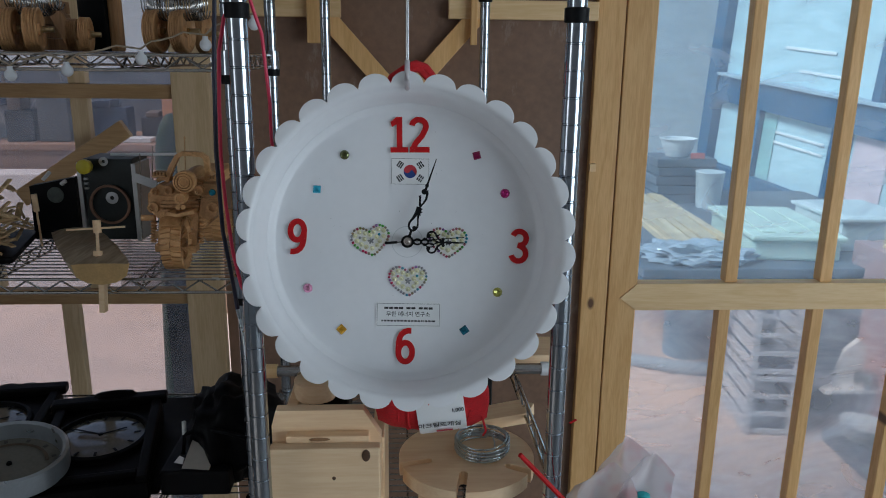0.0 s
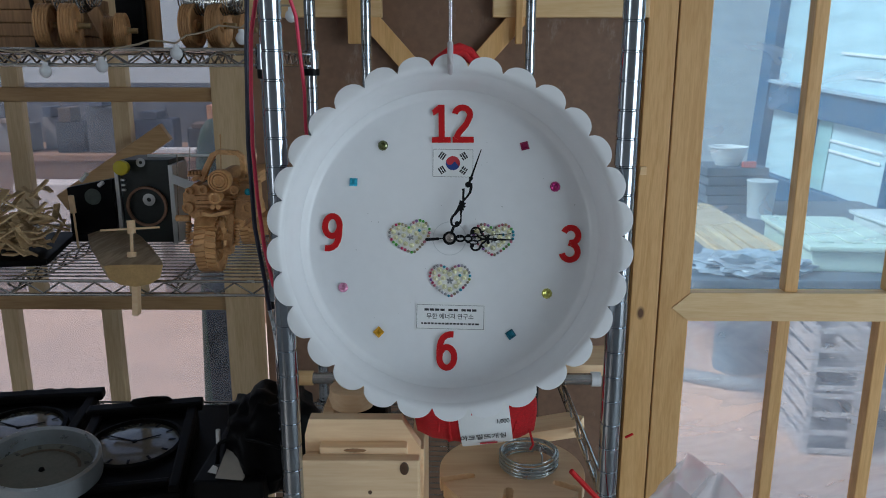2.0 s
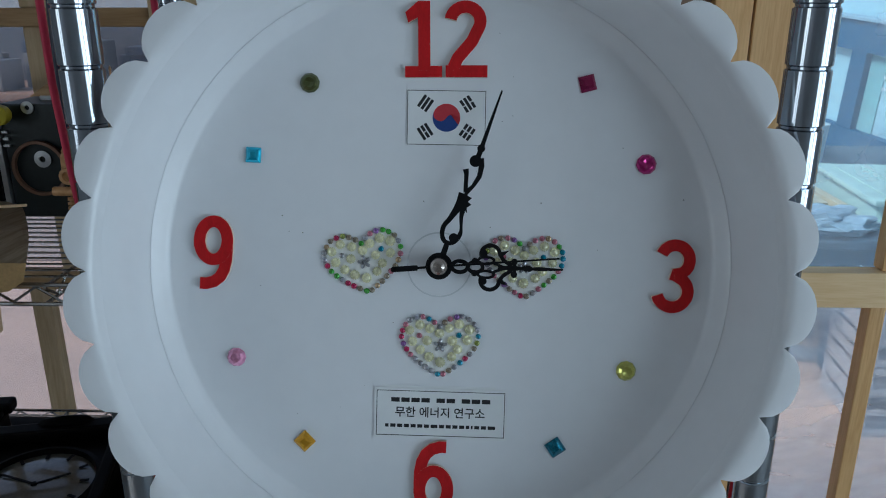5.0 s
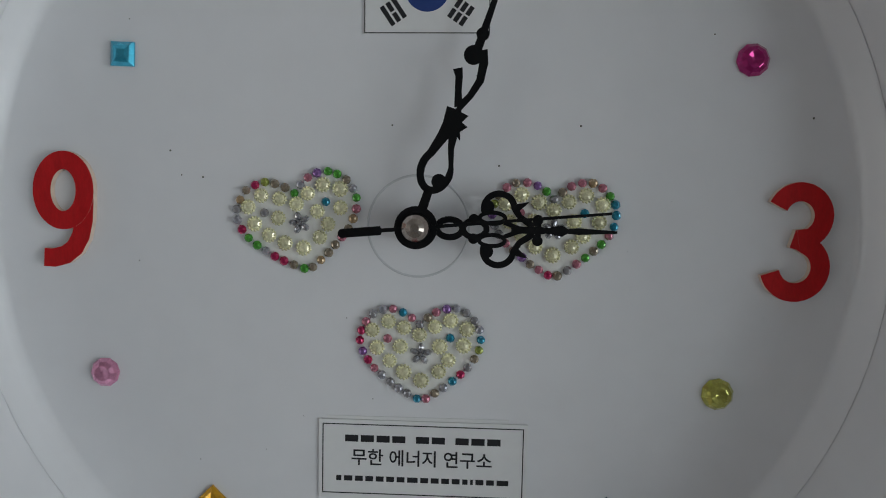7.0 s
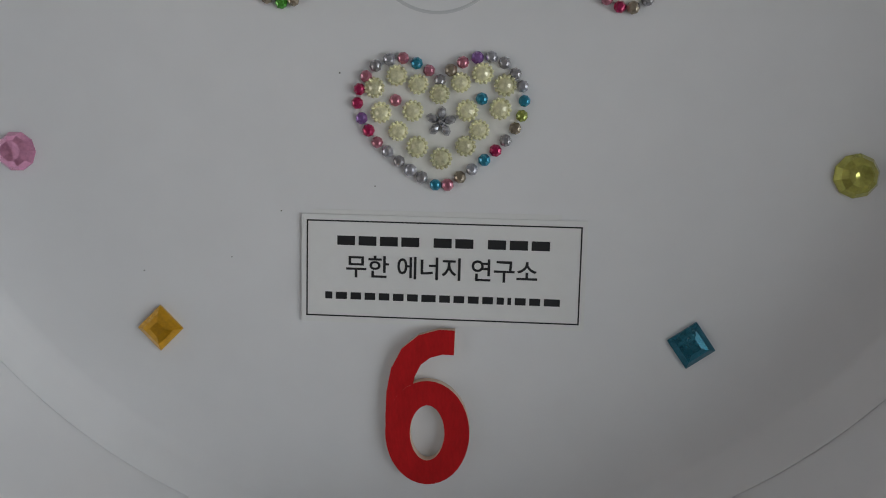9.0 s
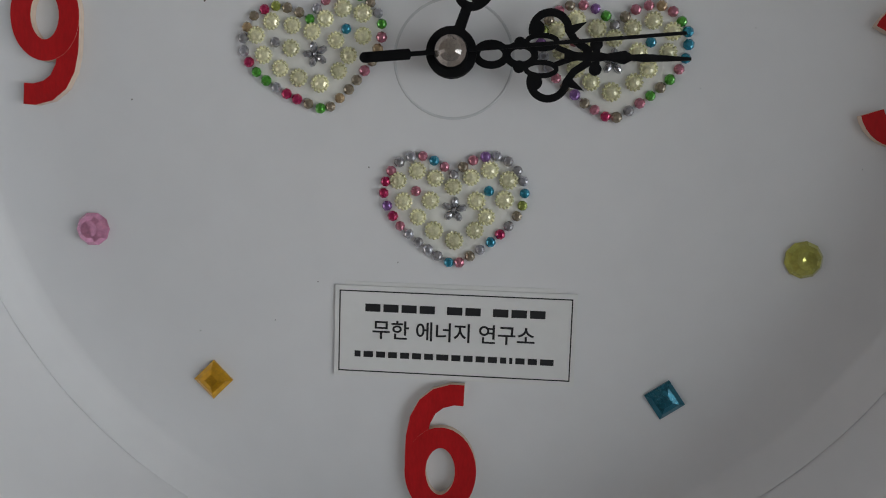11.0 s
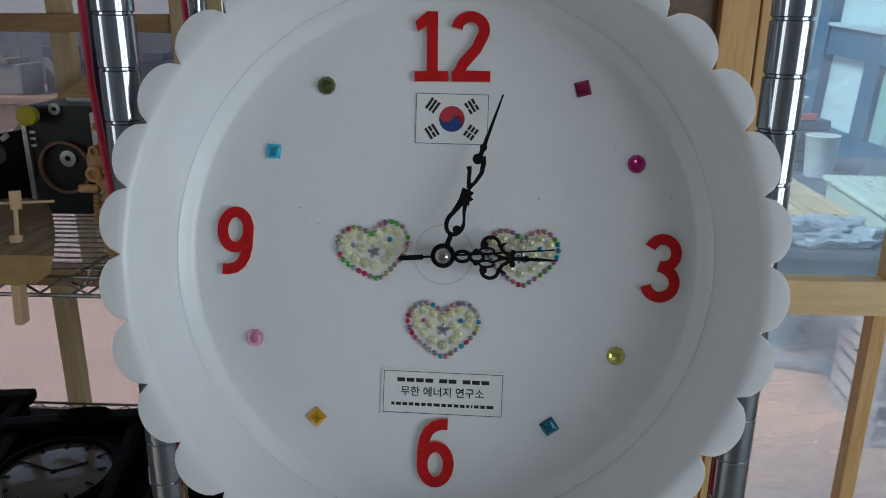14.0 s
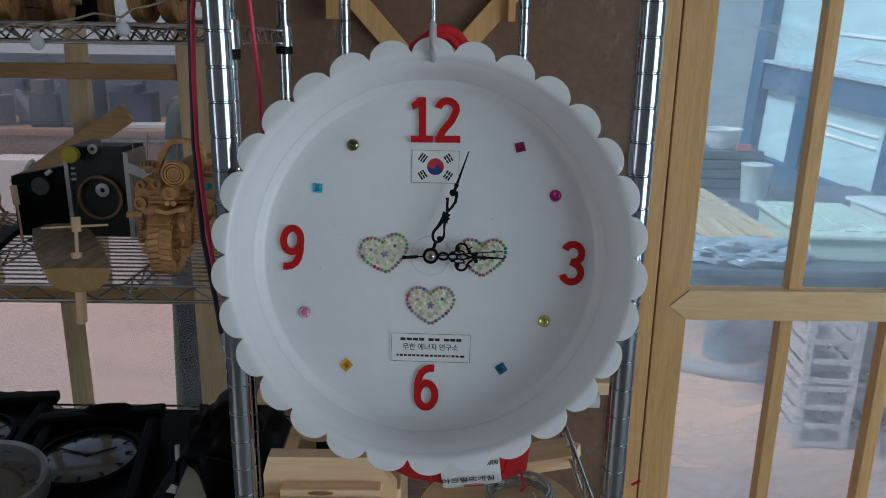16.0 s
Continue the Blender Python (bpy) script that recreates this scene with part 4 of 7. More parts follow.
def spool_yarn():
    y = thing("yarn_skein", "red acrylic yarn skein with paper band hanging behind the clock", "yarn")
    c = Vector((0.034, 0.070, 1.262))
    rnd = random.Random(4)
    bm = bmesh.new()
    prof = [(0.012, -0.078), (0.030, -0.074), (0.039, -0.055), (0.044, -0.02), (0.044, 0.02), (0.039, 0.055), (0.030, 0.074), (0.012, 0.078)]
    lathe(bm, [(0, -0.076)] + prof + [(0, 0.076)], 28, Matrix.Translation(c) @ pose(0, 0, 0, 0, 90, 0))
    part("core", bm, YARN, y, "", 60)
    bm = bmesh.new()
    for k in range(26):
        a0 = rnd.uniform(0, 6.28)
        x0 = rnd.uniform(-0.072, 0.072)
        slope = rnd.uniform(-0.016, 0.016)
        pts = []
        for i in range(15):
            a = a0 + 3.6 * i / 14
            x = max(-0.076, min(0.076, x0 + slope * (i - 7) / 7))
            r = 0.0448 * math.sqrt(max(0.05, 1 - (x / 0.082) ** 2.6 if x > 0 else 1 - (-x / 0.082) ** 2.6)) + 0.0004
            pts.append(c + Vector((x, r * math.cos(a), r * math.sin(a))))
        tube(bm, pts, 0.0017, 5)
    st = part("strand", bm, YARN, y, "", 60)
    st["kind"] = "stuff"
    bm = bmesh.new()
    lathe(bm, [(0.0462, -0.030), (0.0468, -0.026), (0.0472, 0.0), (0.0468, 0.030), (0.0458, 0.034), (0.0452, 0.034), (0.0452, -0.030)], 36,
          Matrix.Translation(c + Vector((0.008, 0, 0))) @ pose(0, 0, 0, 0, 82, 0), closed=True)
    band = part("paper_band", bm, PAPER, y, "white paper yarn band with black print", 60)
    words("아크릴뜨개실", 0.0105, INK, band, Matrix.Translation((0.043, 0.0262, 1.2418)) @ pose(0, 0, 0, 115, -6, 0))
    words("1,000", 0.0075, INK, band, Matrix.Translation((0.066, 0.0222, 1.2655)) @ pose(0, 0, 0, 86, -6, 0))
    prism_b = boxbm((-0.011, -0.0022, 0), (0.011, 0.0022, 0.0004), 0, Matrix.Translation((0.050, 0.0335, 1.2305)) @ pose(0, 0, 0, 132, -6, 0))
    part("red_mark", prism_b, FLAGRED, band)
    # the thick double strand that loops over the hook
    bm = bmesh.new()
    tube(bm, [(-0.030, 0.062, 1.30), (-0.036, 0.085, 1.50), (-0.030, 0.085, 1.66), (-0.018, 0.055, 1.692), (0.000, 0.026, 1.704), (0.010, 0.030, 1.708), (0.022, 0.045, 1.704),
              (0.034, 0.060, 1.690), (0.044, 0.085, 1.66), (0.060, 0.088, 1.50), (0.066, 0.062, 1.29)], 0.0048, 8)
    part("loop", bm, YARN, y, "thick red strand over the hook", 60)
    bm = bmesh.new()
    tube(bm, [(-0.028, 0.052, 1.682), (-0.010, 0.030, 1.697), (0.001, 0.022, 1.7005), (0.014, 0.036, 1.702), (0.036, 0.066, 1.680)], 0.0040, 8)
    part("loop", bm, YARN, y, "", 60)
    bm = bmesh.new()
    tube(bm, [(0.098, 0.05, 1.275), (0.101, 0.042, 1.245), (0.107, 0.045, 1.222), (0.104, 0.05, 1.213)], 0.0016, 6)
    part("loose_end", bm, YARN, y, "", 60)


spool_yarn()


def block_box():
    b = thing("wooden_box", "pale pine wooden box with clipped corner on the wire shelf", "box")
    bm = bmesh.new()
    prism(bm, [(-0.184, 0.0), (-0.036, 0.0), (-0.036, 0.328), (-0.060, 0.367), (-0.178, 0.367), (-0.184, 0.345)], 0, 0.018, Matrix.Translation((0, 0.072, 0.884)) @ pose(0, 0, 0, 90))
    part("back_board", bm, PALE, b)
    part("step_board", boxbm((-0.163, 0.0363, 1.205), (-0.052, 0.0538, 1.2215), 0.002), PALE, b)
    part("front_board", boxbm((-0.183, 0.018, 0.884), (-0.036, 0.036, 1.2135), 0.003), PALE, b)
    part("side_board", boxbm((-0.183, 0.0365, 0.884), (-0.166, 0.0535, 1.2065), 0.002), PALE, b)
    part("side_board", boxbm((-0.183, 0.0725, 0.884), (-0.166, 0.30, 1.20), 0.002), PALE, b)
    part("side_board", boxbm((-0.049, 0.0725, 0.884), (-0.032, 0.30, 1.20), 0.002), PALE, b)
    KN = mat("knot", (0.10, 0.05, 0.025), 0.6, vary=0.4, scale=200, fine=900, bump=0.3)
    for x, z, rx, rz in ((-0.055, 1.203, 0.0055, 0.0085), (-0.098, 1.170, 0.0024, 0.0026)):
        bm = bmesh.new()
        lathe(bm, [(1.05, -0.001), (1.0, 0.0006), (0.8, 0.0011), (0.0, 0.0012)], 18, Matrix.Translation((x, 0.0178, z)) @ pose(0, 0, 0, 90) @ Matrix.Diagonal((rx, rz, 1, 1)))
        part("knot", bm, KN, b, "dark wood knot")
    bm = bmesh.new()
    lathe(bm, [(1.05, -0.001), (1.0, 0.0004), (0.0, 0.0006)], 18, Matrix.Translation((-0.118, 0.0361, 1.2175)) @ pose(0, 0, 0, 90) @ Matrix.Diagonal((0.014, 0.0026, 1, 1)))
    part("knot", bm, mat("pale_knot", (0.36, 0.19, 0.09), 0.6, vary=0.3, scale=200, fine=900), b)


block_box()


def stool():
    s = thing("round_stool", "small round pine stool with slotted top on the wire shelf", "stool")
    c = Vector((0.086, 0.100, 0))
    bm = bmesh.new()
    r = 0.098
    outline = []
    cuts = {195: 0.052, 261: 0.045, 330: 0.06}
    for k in range(120):
        a = 3.0 * k
        near = [c0 for c0 in cuts if abs((a - c0 + 180) % 360 - 180) < 4.0]
        if near:
            if abs(a - near[0]) < 1.5:
                d = Vector((math.cos(radians(near[0])), math.sin(radians(near[0]))))
                t = Vector((-d.y, d.x))
                inner = cuts[near[0]]
                for q, w in ((r * 0.997, -0.0065), (inner + 0.006, -0.0065), (inner + 0.001, -0.004), (inner, 0.0), (inner + 0.001, 0.004), (inner + 0.006, 0.0065), (r * 0.997, 0.0065)):
                    outline.append(tuple(d * q + t * w))
        else:
            outline.append((r * math.cos(radians(a)), r * math.sin(radians(a))))
    prism(bm, outline, 1.134, 1.155, Matrix.Translation((c.x, c.y, 0)))
    bmesh.ops.triangulate(bm, faces=[f for f in bm.faces if len(f.verts) > 4])
    part("seat", bm, PALE, s, "round slotted pine seat")
    for a in (55, 160, 292):
        x, y = c.x + 0.062 * math.cos(radians(a)), c.y + 0.062 * math.sin(radians(a))
        part("leg", boxbm((x - 0.011, y - 0.009, 0.884), (x + 0.011, y + 0.009, 1.1335), 0.002), PALE, s)


stool()


def wire_coil():
    k = thing("wire_coil", "coil of galvanised wire lying on the stool", "wire")
    rnd = random.Random(2)
    bm = bmesh.new()
    pts = []
    for i in range(24 * 11):
        a = 2 * math.pi * i / 24
        lap = i / 24
        z = 1.1575 + 0.0024 * (lap % 8.2) + 0.0012 * math.sin(a + lap)
        rr = 0.0378 + 0.0022 * math.sin(2.1 * lap) + 0.0008 * math.sin(3 * a)
        pts.append((0.110 + rr * math.cos(a), 0.112 + rr * math.sin(a), z))
    tube(bm, pts, 0.00135, 6)
    part("coil", bm, STEEL, k, "", 60)
    bm = bmesh.new()
    tube(bm, [(0.124, 0.077, 1.176), (0.123, 0.073, 1.190), (0.121, 0.075, 1.195)], 0.0012, 6)
    part("loose_end", bm, STEEL, k, "", 60)


wire_coil()
# rod lying across the side rails
rod_t = thing("cross_rod", "steel tube across the rack rails with white end cap", "tube")
bm = bmesh.new()
rod(bm, (-0.222, 0.295, 1.2035), (0.228, 0.295, 1.2035), 0.0092, 18)
part("tube", bm, CHROME_DULL, rod_t, "", 50)
bm = bmesh.new()
rod(bm, (0.2275, 0.295, 1.2035), (0.242, 0.295, 1.2035), 0.0118, 18)
part("cap", bm, WHITEP, rod_t, "white plastic end cap", 50)
bm = bmesh.new()
rod(bm, (-0.245, 0.295, 1.2035), (-0.216, 0.295, 1.2035), 0.0118, 18)
part("cap", bm, PINE_X, rod_t, "wooden end plug", 50)
tagged(link("pine_board", boxbm((0.0, 0.33, 1.193), (0.275, 0.42, 1.213), 0.002), PALE), "pale pine board lying across the rack rails", "board")
bm = bmesh.new()
prism(bm, [(-0.055, -0.022), (0.05, -0.026), (0.068, 0.0), (0.05, 0.022), (-0.055, 0.022)], 0, 0.018, Matrix.Translation((0.140, 0.215, 1.148)) @ pose(0, 0, 0, 0, -6, 9))
tagged(link("wood_offcut", bm, PALE), "pale wood offcut with a pointed end", "offcut")
tagged(link("offcut_support", boxbm((0.115, 0.205, 0.884), (0.150, 0.24, 1.146), 0.002), PALE), "short pine post standing on the wire shelf", "post")
bm = bmesh.new()
lathe(bm, [(0.014, 0), (0.031, 0.0), (0.034, 0.012), (0.033, 0.028), (0.028, 0.031), (0.017, 0.03), (0.015, 0.02), (0.014, 0.0)], 28, Matrix.Translation((-0.142, 0.205, 1.201)))
tagged(link("wooden_ring", bm, PALE, None, "", 50), "turned pale wooden ring on the box", "ring")
bm = bmesh.new()
box(bm, (-0.18, 0.306, 0.884), (-0.10, 0.40, 1.215), 0.012)
tagged(link("black_case", bm, BLACKP), "black plastic case on the wire shelf", "case")
bm = bmesh.new()
box(bm, (0.085, 0.44, 0.884), (0.165, 0.53, 1.225), 0.012)
tagged(link("black_case", bm, BLACKP), "black plastic case on the wire shelf", "case")

# pink wrapped bouquet tied to the rack post
TISSUE = bpy.data.materials.new("pink_tissue")
TISSUE.use_nodes = True
_nt = TISSUE.node_tree
_b = _nt.nodes["Principled BSDF"]
_tc = _nt.nodes.new("ShaderNodeTexCoord")
_no = _nt.nodes.new("ShaderNodeTexNoise")
_no.inputs["Scale"].default_value = 22
_nt.links.new(_tc.outputs["Object"], _no.inputs[0])
_rp = _nt.nodes.new("ShaderNodeValToRGB")
_rp.color_ramp.elements[0].position, _rp.color_ramp.elements[1].position = 0.30, 0.46
_rp.color_ramp.elements[0].color, _rp.color_ramp.elements[1].color = (0.93, 0.58, 0.64, 1), (0.95, 0.90, 0.92, 1)
_nt.links.new(_no.outputs[0], _rp.inputs[0])
_nt.links.new(_rp.outputs[0], _b.inputs["Base Color"])
_b.inputs["Roughness"].default_value = 0.3
_b.inputs["Alpha"].default_value = 0.62
bq = thing("wrapped_bouquet", "pink and white translucent wrapping paper bundle tied to the post", "bouquet")
for k, (tip, side, wide, bow) in enumerate((((0.318, -0.045, 1.222), (1.0, 0.1), 0.032, 0.020), ((0.296, -0.020, 1.230), (1.0, 0.1), 0.040, 0.026), ((0.262, -0.055, 1.212), (0.8, -0.3), 0.040, 0.022),
                                            ((0.238, -0.030, 1.175), (0.6, -0.5), 0.034, 0.016), ((0.318, -0.075, 1.172), (0.9, -0.2), 0.036, 0.020))):
    bm = bmesh.new()
    base = Vector((0.230, -0.03, 0.985))
    tip = Vector(tip)
    across = Vector((side[0], side[1], -0.35)).normalized()
    out = (tip - base).cross(across).normalized()
    rows = []
    for i in range(17):
        f = i / 16
        half = 0.008 + wide * min(1.0, 1.15 * f) * math.sqrt(max(0.25, 1 - max(0.0, (f - 0.72) / 0.28) ** 2))
        row = []
        for j in range(15):
            g = (j / 14 - 0.5) * 2
            ripple = 0.0032 * math.sin(7 * g + 2 * k) * f + 0.0022 * math.sin(13 * f + 5 * g + k)
            row.append(bm.verts.new(base.lerp(tip, f) + across * half * g + out * (bow * (1 - g * g) * f + ripple) - Vector((0, 0, 0.010)) * g * g * f))
        rows.append(row)
    for p, q in zip(rows, rows[1:]):
        for i in range(14):
            bm.faces.new((p[i], p[i + 1], q[i + 1], q[i]))
    bmesh.ops.solidify(bm, geom=bm.faces[:], thickness=0.0004)
    part("sheet", bm, TISSUE, bq, "", 80)
bm = bmesh.new()
rod(bm, (0.139, -0.050, 1.240), (0.205, -0.045, 1.165), 0.0032, 8)
part("red_stick", bm, RED, bq, "thin dark red foil stick")
bm = bmesh.new()
rod(bm, (0.208, -0.012, 1.262), (0.217, -0.012, 1.267), 0.0015, 8)
part("red_stick", bm, RED, bq)
bm = bmesh.new()
lathe(bm, [(0.0, 0.95), (0.013, 0.95), (0.014, 0.99), (0.012, 1.01), (0, 1.01)], 14, Matrix.Translation((0.225, -0.03, 0)))
part("tie", bm, RED, bq)
for i, (cc, x, z) in enumerate((((0.02, 0.4, 0.42), 0.303, 1.168), ((0.65, 0.10, 0.12), 0.286, 1.172), ((0.55, 0.42, 0.08), 0.312, 1.158))):
    bm = bmesh.new()
    bmesh.ops.create_icosphere(bm, subdivisions=2, radius=0.011, matrix=Matrix.Translation((x, -0.035, z)) @ Matrix.Diagonal((1, 0.6, 0.7, 1)))
    part("petal", bm, mat("petal", cc, 0.6), bq)

# cables down the front post
CABLE_R = mat("red_cable", (0.75, 0.04, 0.10), 0.4, vary=0.1, scale=60, fine=300, bump=0.03)
CABLE_N = mat("navy_cable", (0.012, 0.012, 0.035), 0.4, vary=0.1, scale=60, fine=300, bump=0.03)
cab = thing("red_cable", "thin red electric cable looped over the rack post", "cable")
bm = bmesh.new()
tube(bm, [(-0.180, 0.014, 1.79), (-0.196, 0.012, 1.772), (-0.206, 0.012, 1.757), (-0.214, 0.014, 1.72), (-0.219, 0.02, 1.66), (-0.222, 0.025, 1.60), (-0.221, 0.03, 1.54), (-0.216, 0.03, 1.48), (-0.208, 0.03, 1.435), (-0.196, 0.024, 1.418)], 0.0023, 8)
part("cable", bm, CABLE_R, cab, "", 60)
bm = bmesh.new()
tube(bm, [(-0.180, 0.014, 1.79), (-0.174, 0.02, 1.765), (-0.168, 0.03, 1.74), (-0.166, 0.035, 1.70), (-0.164, 0.04, 1.66), (-0.165, 0.045, 1.62), (-0.163, 0.05, 1.58), (-0.164, 0.05, 1.50), (-0.168, 0.05, 1.40)], 0.0021, 8)
part("cable", bm, CABLE_R, cab, "", 60)
cab = thing("navy_cable", "dark navy cable with small connector beside the post", "cable")
bm = bmesh.new()
tube(bm, [(-0.225, 0.06, 1.80), (-0.232, 0.06, 1.70), (-0.236, 0.06, 1.60), (-0.234, 0.06, 1.50), (-0.225, 0.06, 1.43), (-0.221, 0.058, 1.395)], 0.0027, 8)
part("cable", bm, CABLE_N, cab, "", 60)
bm = bmesh.new()
tube(bm, [(-0.221, 0.058, 1.395), (-0.217, 0.055, 1.375), (-0.213, 0.05, 1.36), (-0.211, 0.048, 1.33), (-0.2, 0.02, 1.31)], [0.0028, 0.002, 0.003, 0.0022, 0.0018], 8)
part("connector", bm, STEEL, cab, "small metal clip", 60)

# ---- things on the left rack ----
# string of round bulbs along the upper shelf edge
FROST = mat("frosted_bulb", (0.72, 0.73, 0.76), 0.35, vary=0.04)
TWINE = mat("jute_wire", (0.36, 0.29, 0.21), 0.8, vary=0.2, scale=200, fine=900, bump=0.4)
ls = thing("bulb_string", "string of small frosted round bulbs draped along the shelf edge", "string lights")
bulbs = [(-0.715, 1.690), (-0.631, 1.679), (-0.542, 1.687), (-0.424, 1.706), (-0.321, 1.729), (-0.243, 1.762)]
pts = []
for (xa, za), (xb, zb) in zip(bulbs, bulbs[1:]):
    for i in range(6):
        f = i / 6
        pts.append((xa + (xb - xa) * f, 0.383 + 0.003 * math.sin(9 * f + xa * 20), za + 0.016 + (zb - za) * f + 0.010 * math.sin(math.pi * f) + 0.003 * math.sin(11 * f)))
pts.append((-0.243, 0.383, 1.778))
bm = bmesh.new()
tube(bm, pts, 0.0016, 6)
part("cord", bm, TWINE, ls, "", 60)
for x, z in bulbs:
    bm = bmesh.new()
    lathe(bm, [(0, -0.0095), (0.0045, -0.0085), (0.0085, -0.004), (0.0095, 0.001), (0.0078, 0.006), (0.0045, 0.009), (0.0042, 0.014), (0, 0.014)], 20, Matrix.Translation((x, 0.381, z)))
    part("bulb", bm, FROST, ls, "frosted white bulb", 60)


def toy_wheel(x, y, r, w, material, axle, tilt=0.0):
    m = Matrix.Translation((x, y, 1.7165 + r)) @ pose(0, 0, 0, 0, 90, tilt)
    t = thing("toy_roller", "turned wooden toy roller with grooved rim on a brass axle", "toy", "rollers on the upper shelf")
    bm = bmesh.new()
    prof = [(r * 0.5, -w / 2)]
    for k in range(5):
        z = -w / 2 + w * k / 5
        prof += [(r * 0.97, z + 0.0006), (r, z + w * 0.05), (r, z + w * 0.16), (r * 0.965, z + w * 0.19)]
    prof += [(r * 0.9, w / 2), (r * 0.78, w / 2 - 0.004), (r * 0.3, w / 2 - 0.004), (r * 0.28, w / 2), (0.006, w / 2), (0.006, -w / 2)]
    lathe(bm, prof, 36, m, closed=True)
    part("rim", bm, material, t, "", 40)
    bm = bmesh.new()
    lathe(bm, [(0, -w / 2 - 0.004), (0.0058, -w / 2 - 0.004), (0.0058, w / 2 + 0.004), (0.0045, w / 2 + 0.004), (0.0045, w / 2 + axle), (0, w / 2 + axle)], 14, m)
    part("axle", bm, mat("brass_axle", (0.52, 0.38, 0.20), 0.3, 0.8), t, "brass axle", 50)


for x, y, r, w, mt, ax, tl in ((-0.668, 0.472, 0.0358, 0.024, WHEELWOOD, 0.0, 10), (-0.625, 0.465, 0.0355, 0.023, WHEELWOOD, 0.020, 12), (-0.606, 0.575, 0.029, 0.018, WHEELWOOD, 0.0, 10),
                               (-0.546, 0.480, 0.0285, 0.016, WHEELWOOD, 0.016, 9), (-0.4245, 0.470, 0.0358, 0.021, WHEELWOOD, 0.0, -7), (-0.3815, 0.470, 0.0358, 0.021, WHEELWOOD, 0.020, -7),
                               (-0.372, 0.575, 0.034, 0.018, WHEELWOOD, 0.02, -4), (-0.712, 0.60, 0.034, 0.02, WHEELWOOD, 0.0, 8)):
    toy_wheel(x, y, r, w, mt, ax, tl)
part_shelf = thing("shelf_board", "dark board lying on the upper wire shelf", "board")
part("board", boxbm((-1.15, 0.42, 1.7165 - 0.0003), (-0.32, 0.80, 1.7163), 0.0), mat("dark_board", (0.06, 0.045, 0.035), 0.7, vary=0.3), part_shelf)
for x, y, w in ((-0.556, 0.60, 0.05), ):
    t = thing("cutter_block", "dark block with a wooden edge on the shelf", "block")
    part("body", boxbm((x - w, y, 1.717), (x, y + 0.05, 1.86), 0.004), BLACKP, t)
    part("edge", boxbm((x + 0.001, y + 0.01, 1.717), (x + 0.016, y + 0.05, 1.86), 0.004), WHEELWOOD, t, "worn wooden edge")
ch = thing("wooden_chest", "weathered brown wooden chest with a dark strap on the upper shelf", "chest")
for k in range(4):
    part("plank", boxbm((-0.93, 0.605, 1.7175 + 0.0235 * k), (-0.668, 0.72, 1.7402 + 0.0235 * k), 0.002), WHEELWOOD, ch)
for x in (-0.865, -0.755):
    bm = bmesh.new()
    tube(bm, [(x, 0.600, 1.719), (x + 0.004, 0.596, 1.745), (x + 0.003, 0.596, 1.785), (x - 0.004, 0.602, 1.812), (x - 0.006, 0.66, 1.816)], 0.0045, 8)
    part("strap", bm, BLACKP, ch, "dark leather strap", 60)
for x, y, z, ln, laps in ((-0.635, 0.50, 1.806, 0.085, 26), (-0.392, 0.48, 1.797, 0.105, 34)):
    bm = bmesh.new()
    pts = []
    for i in range(14 * laps):
        a = 2 * math.pi * i / 14
        f = i / (14 * laps)
        rr = 0.0225 + 0.002 * math.sin(i / 31)
        pts.append((x - ln / 2 + ln * f + 0.004 * math.sin(3 * a / laps), y + rr * math.cos(a), z + rr * math.sin(a) - 0.008 * math.sin(math.pi * f)))
    tube(bm, pts, 0.0012, 5)
    tagged(link("wire_spring", bm, CHROME_DULL, None, "", 60), "loose coiled wire spring lying on the wheels", "spring")
part("strut", boxbm((-0.012, -0.01, 0), (0.012, 0.01, 0.12), 0.003, Matrix.Translation((-0.62, 0.62, 1.718)) @ pose(0, 0, 0, 0, -25, 0)), WHEELWOOD,
     thing("wooden_strut", "small brown wooden strut leaning on the wheels", "strut"))


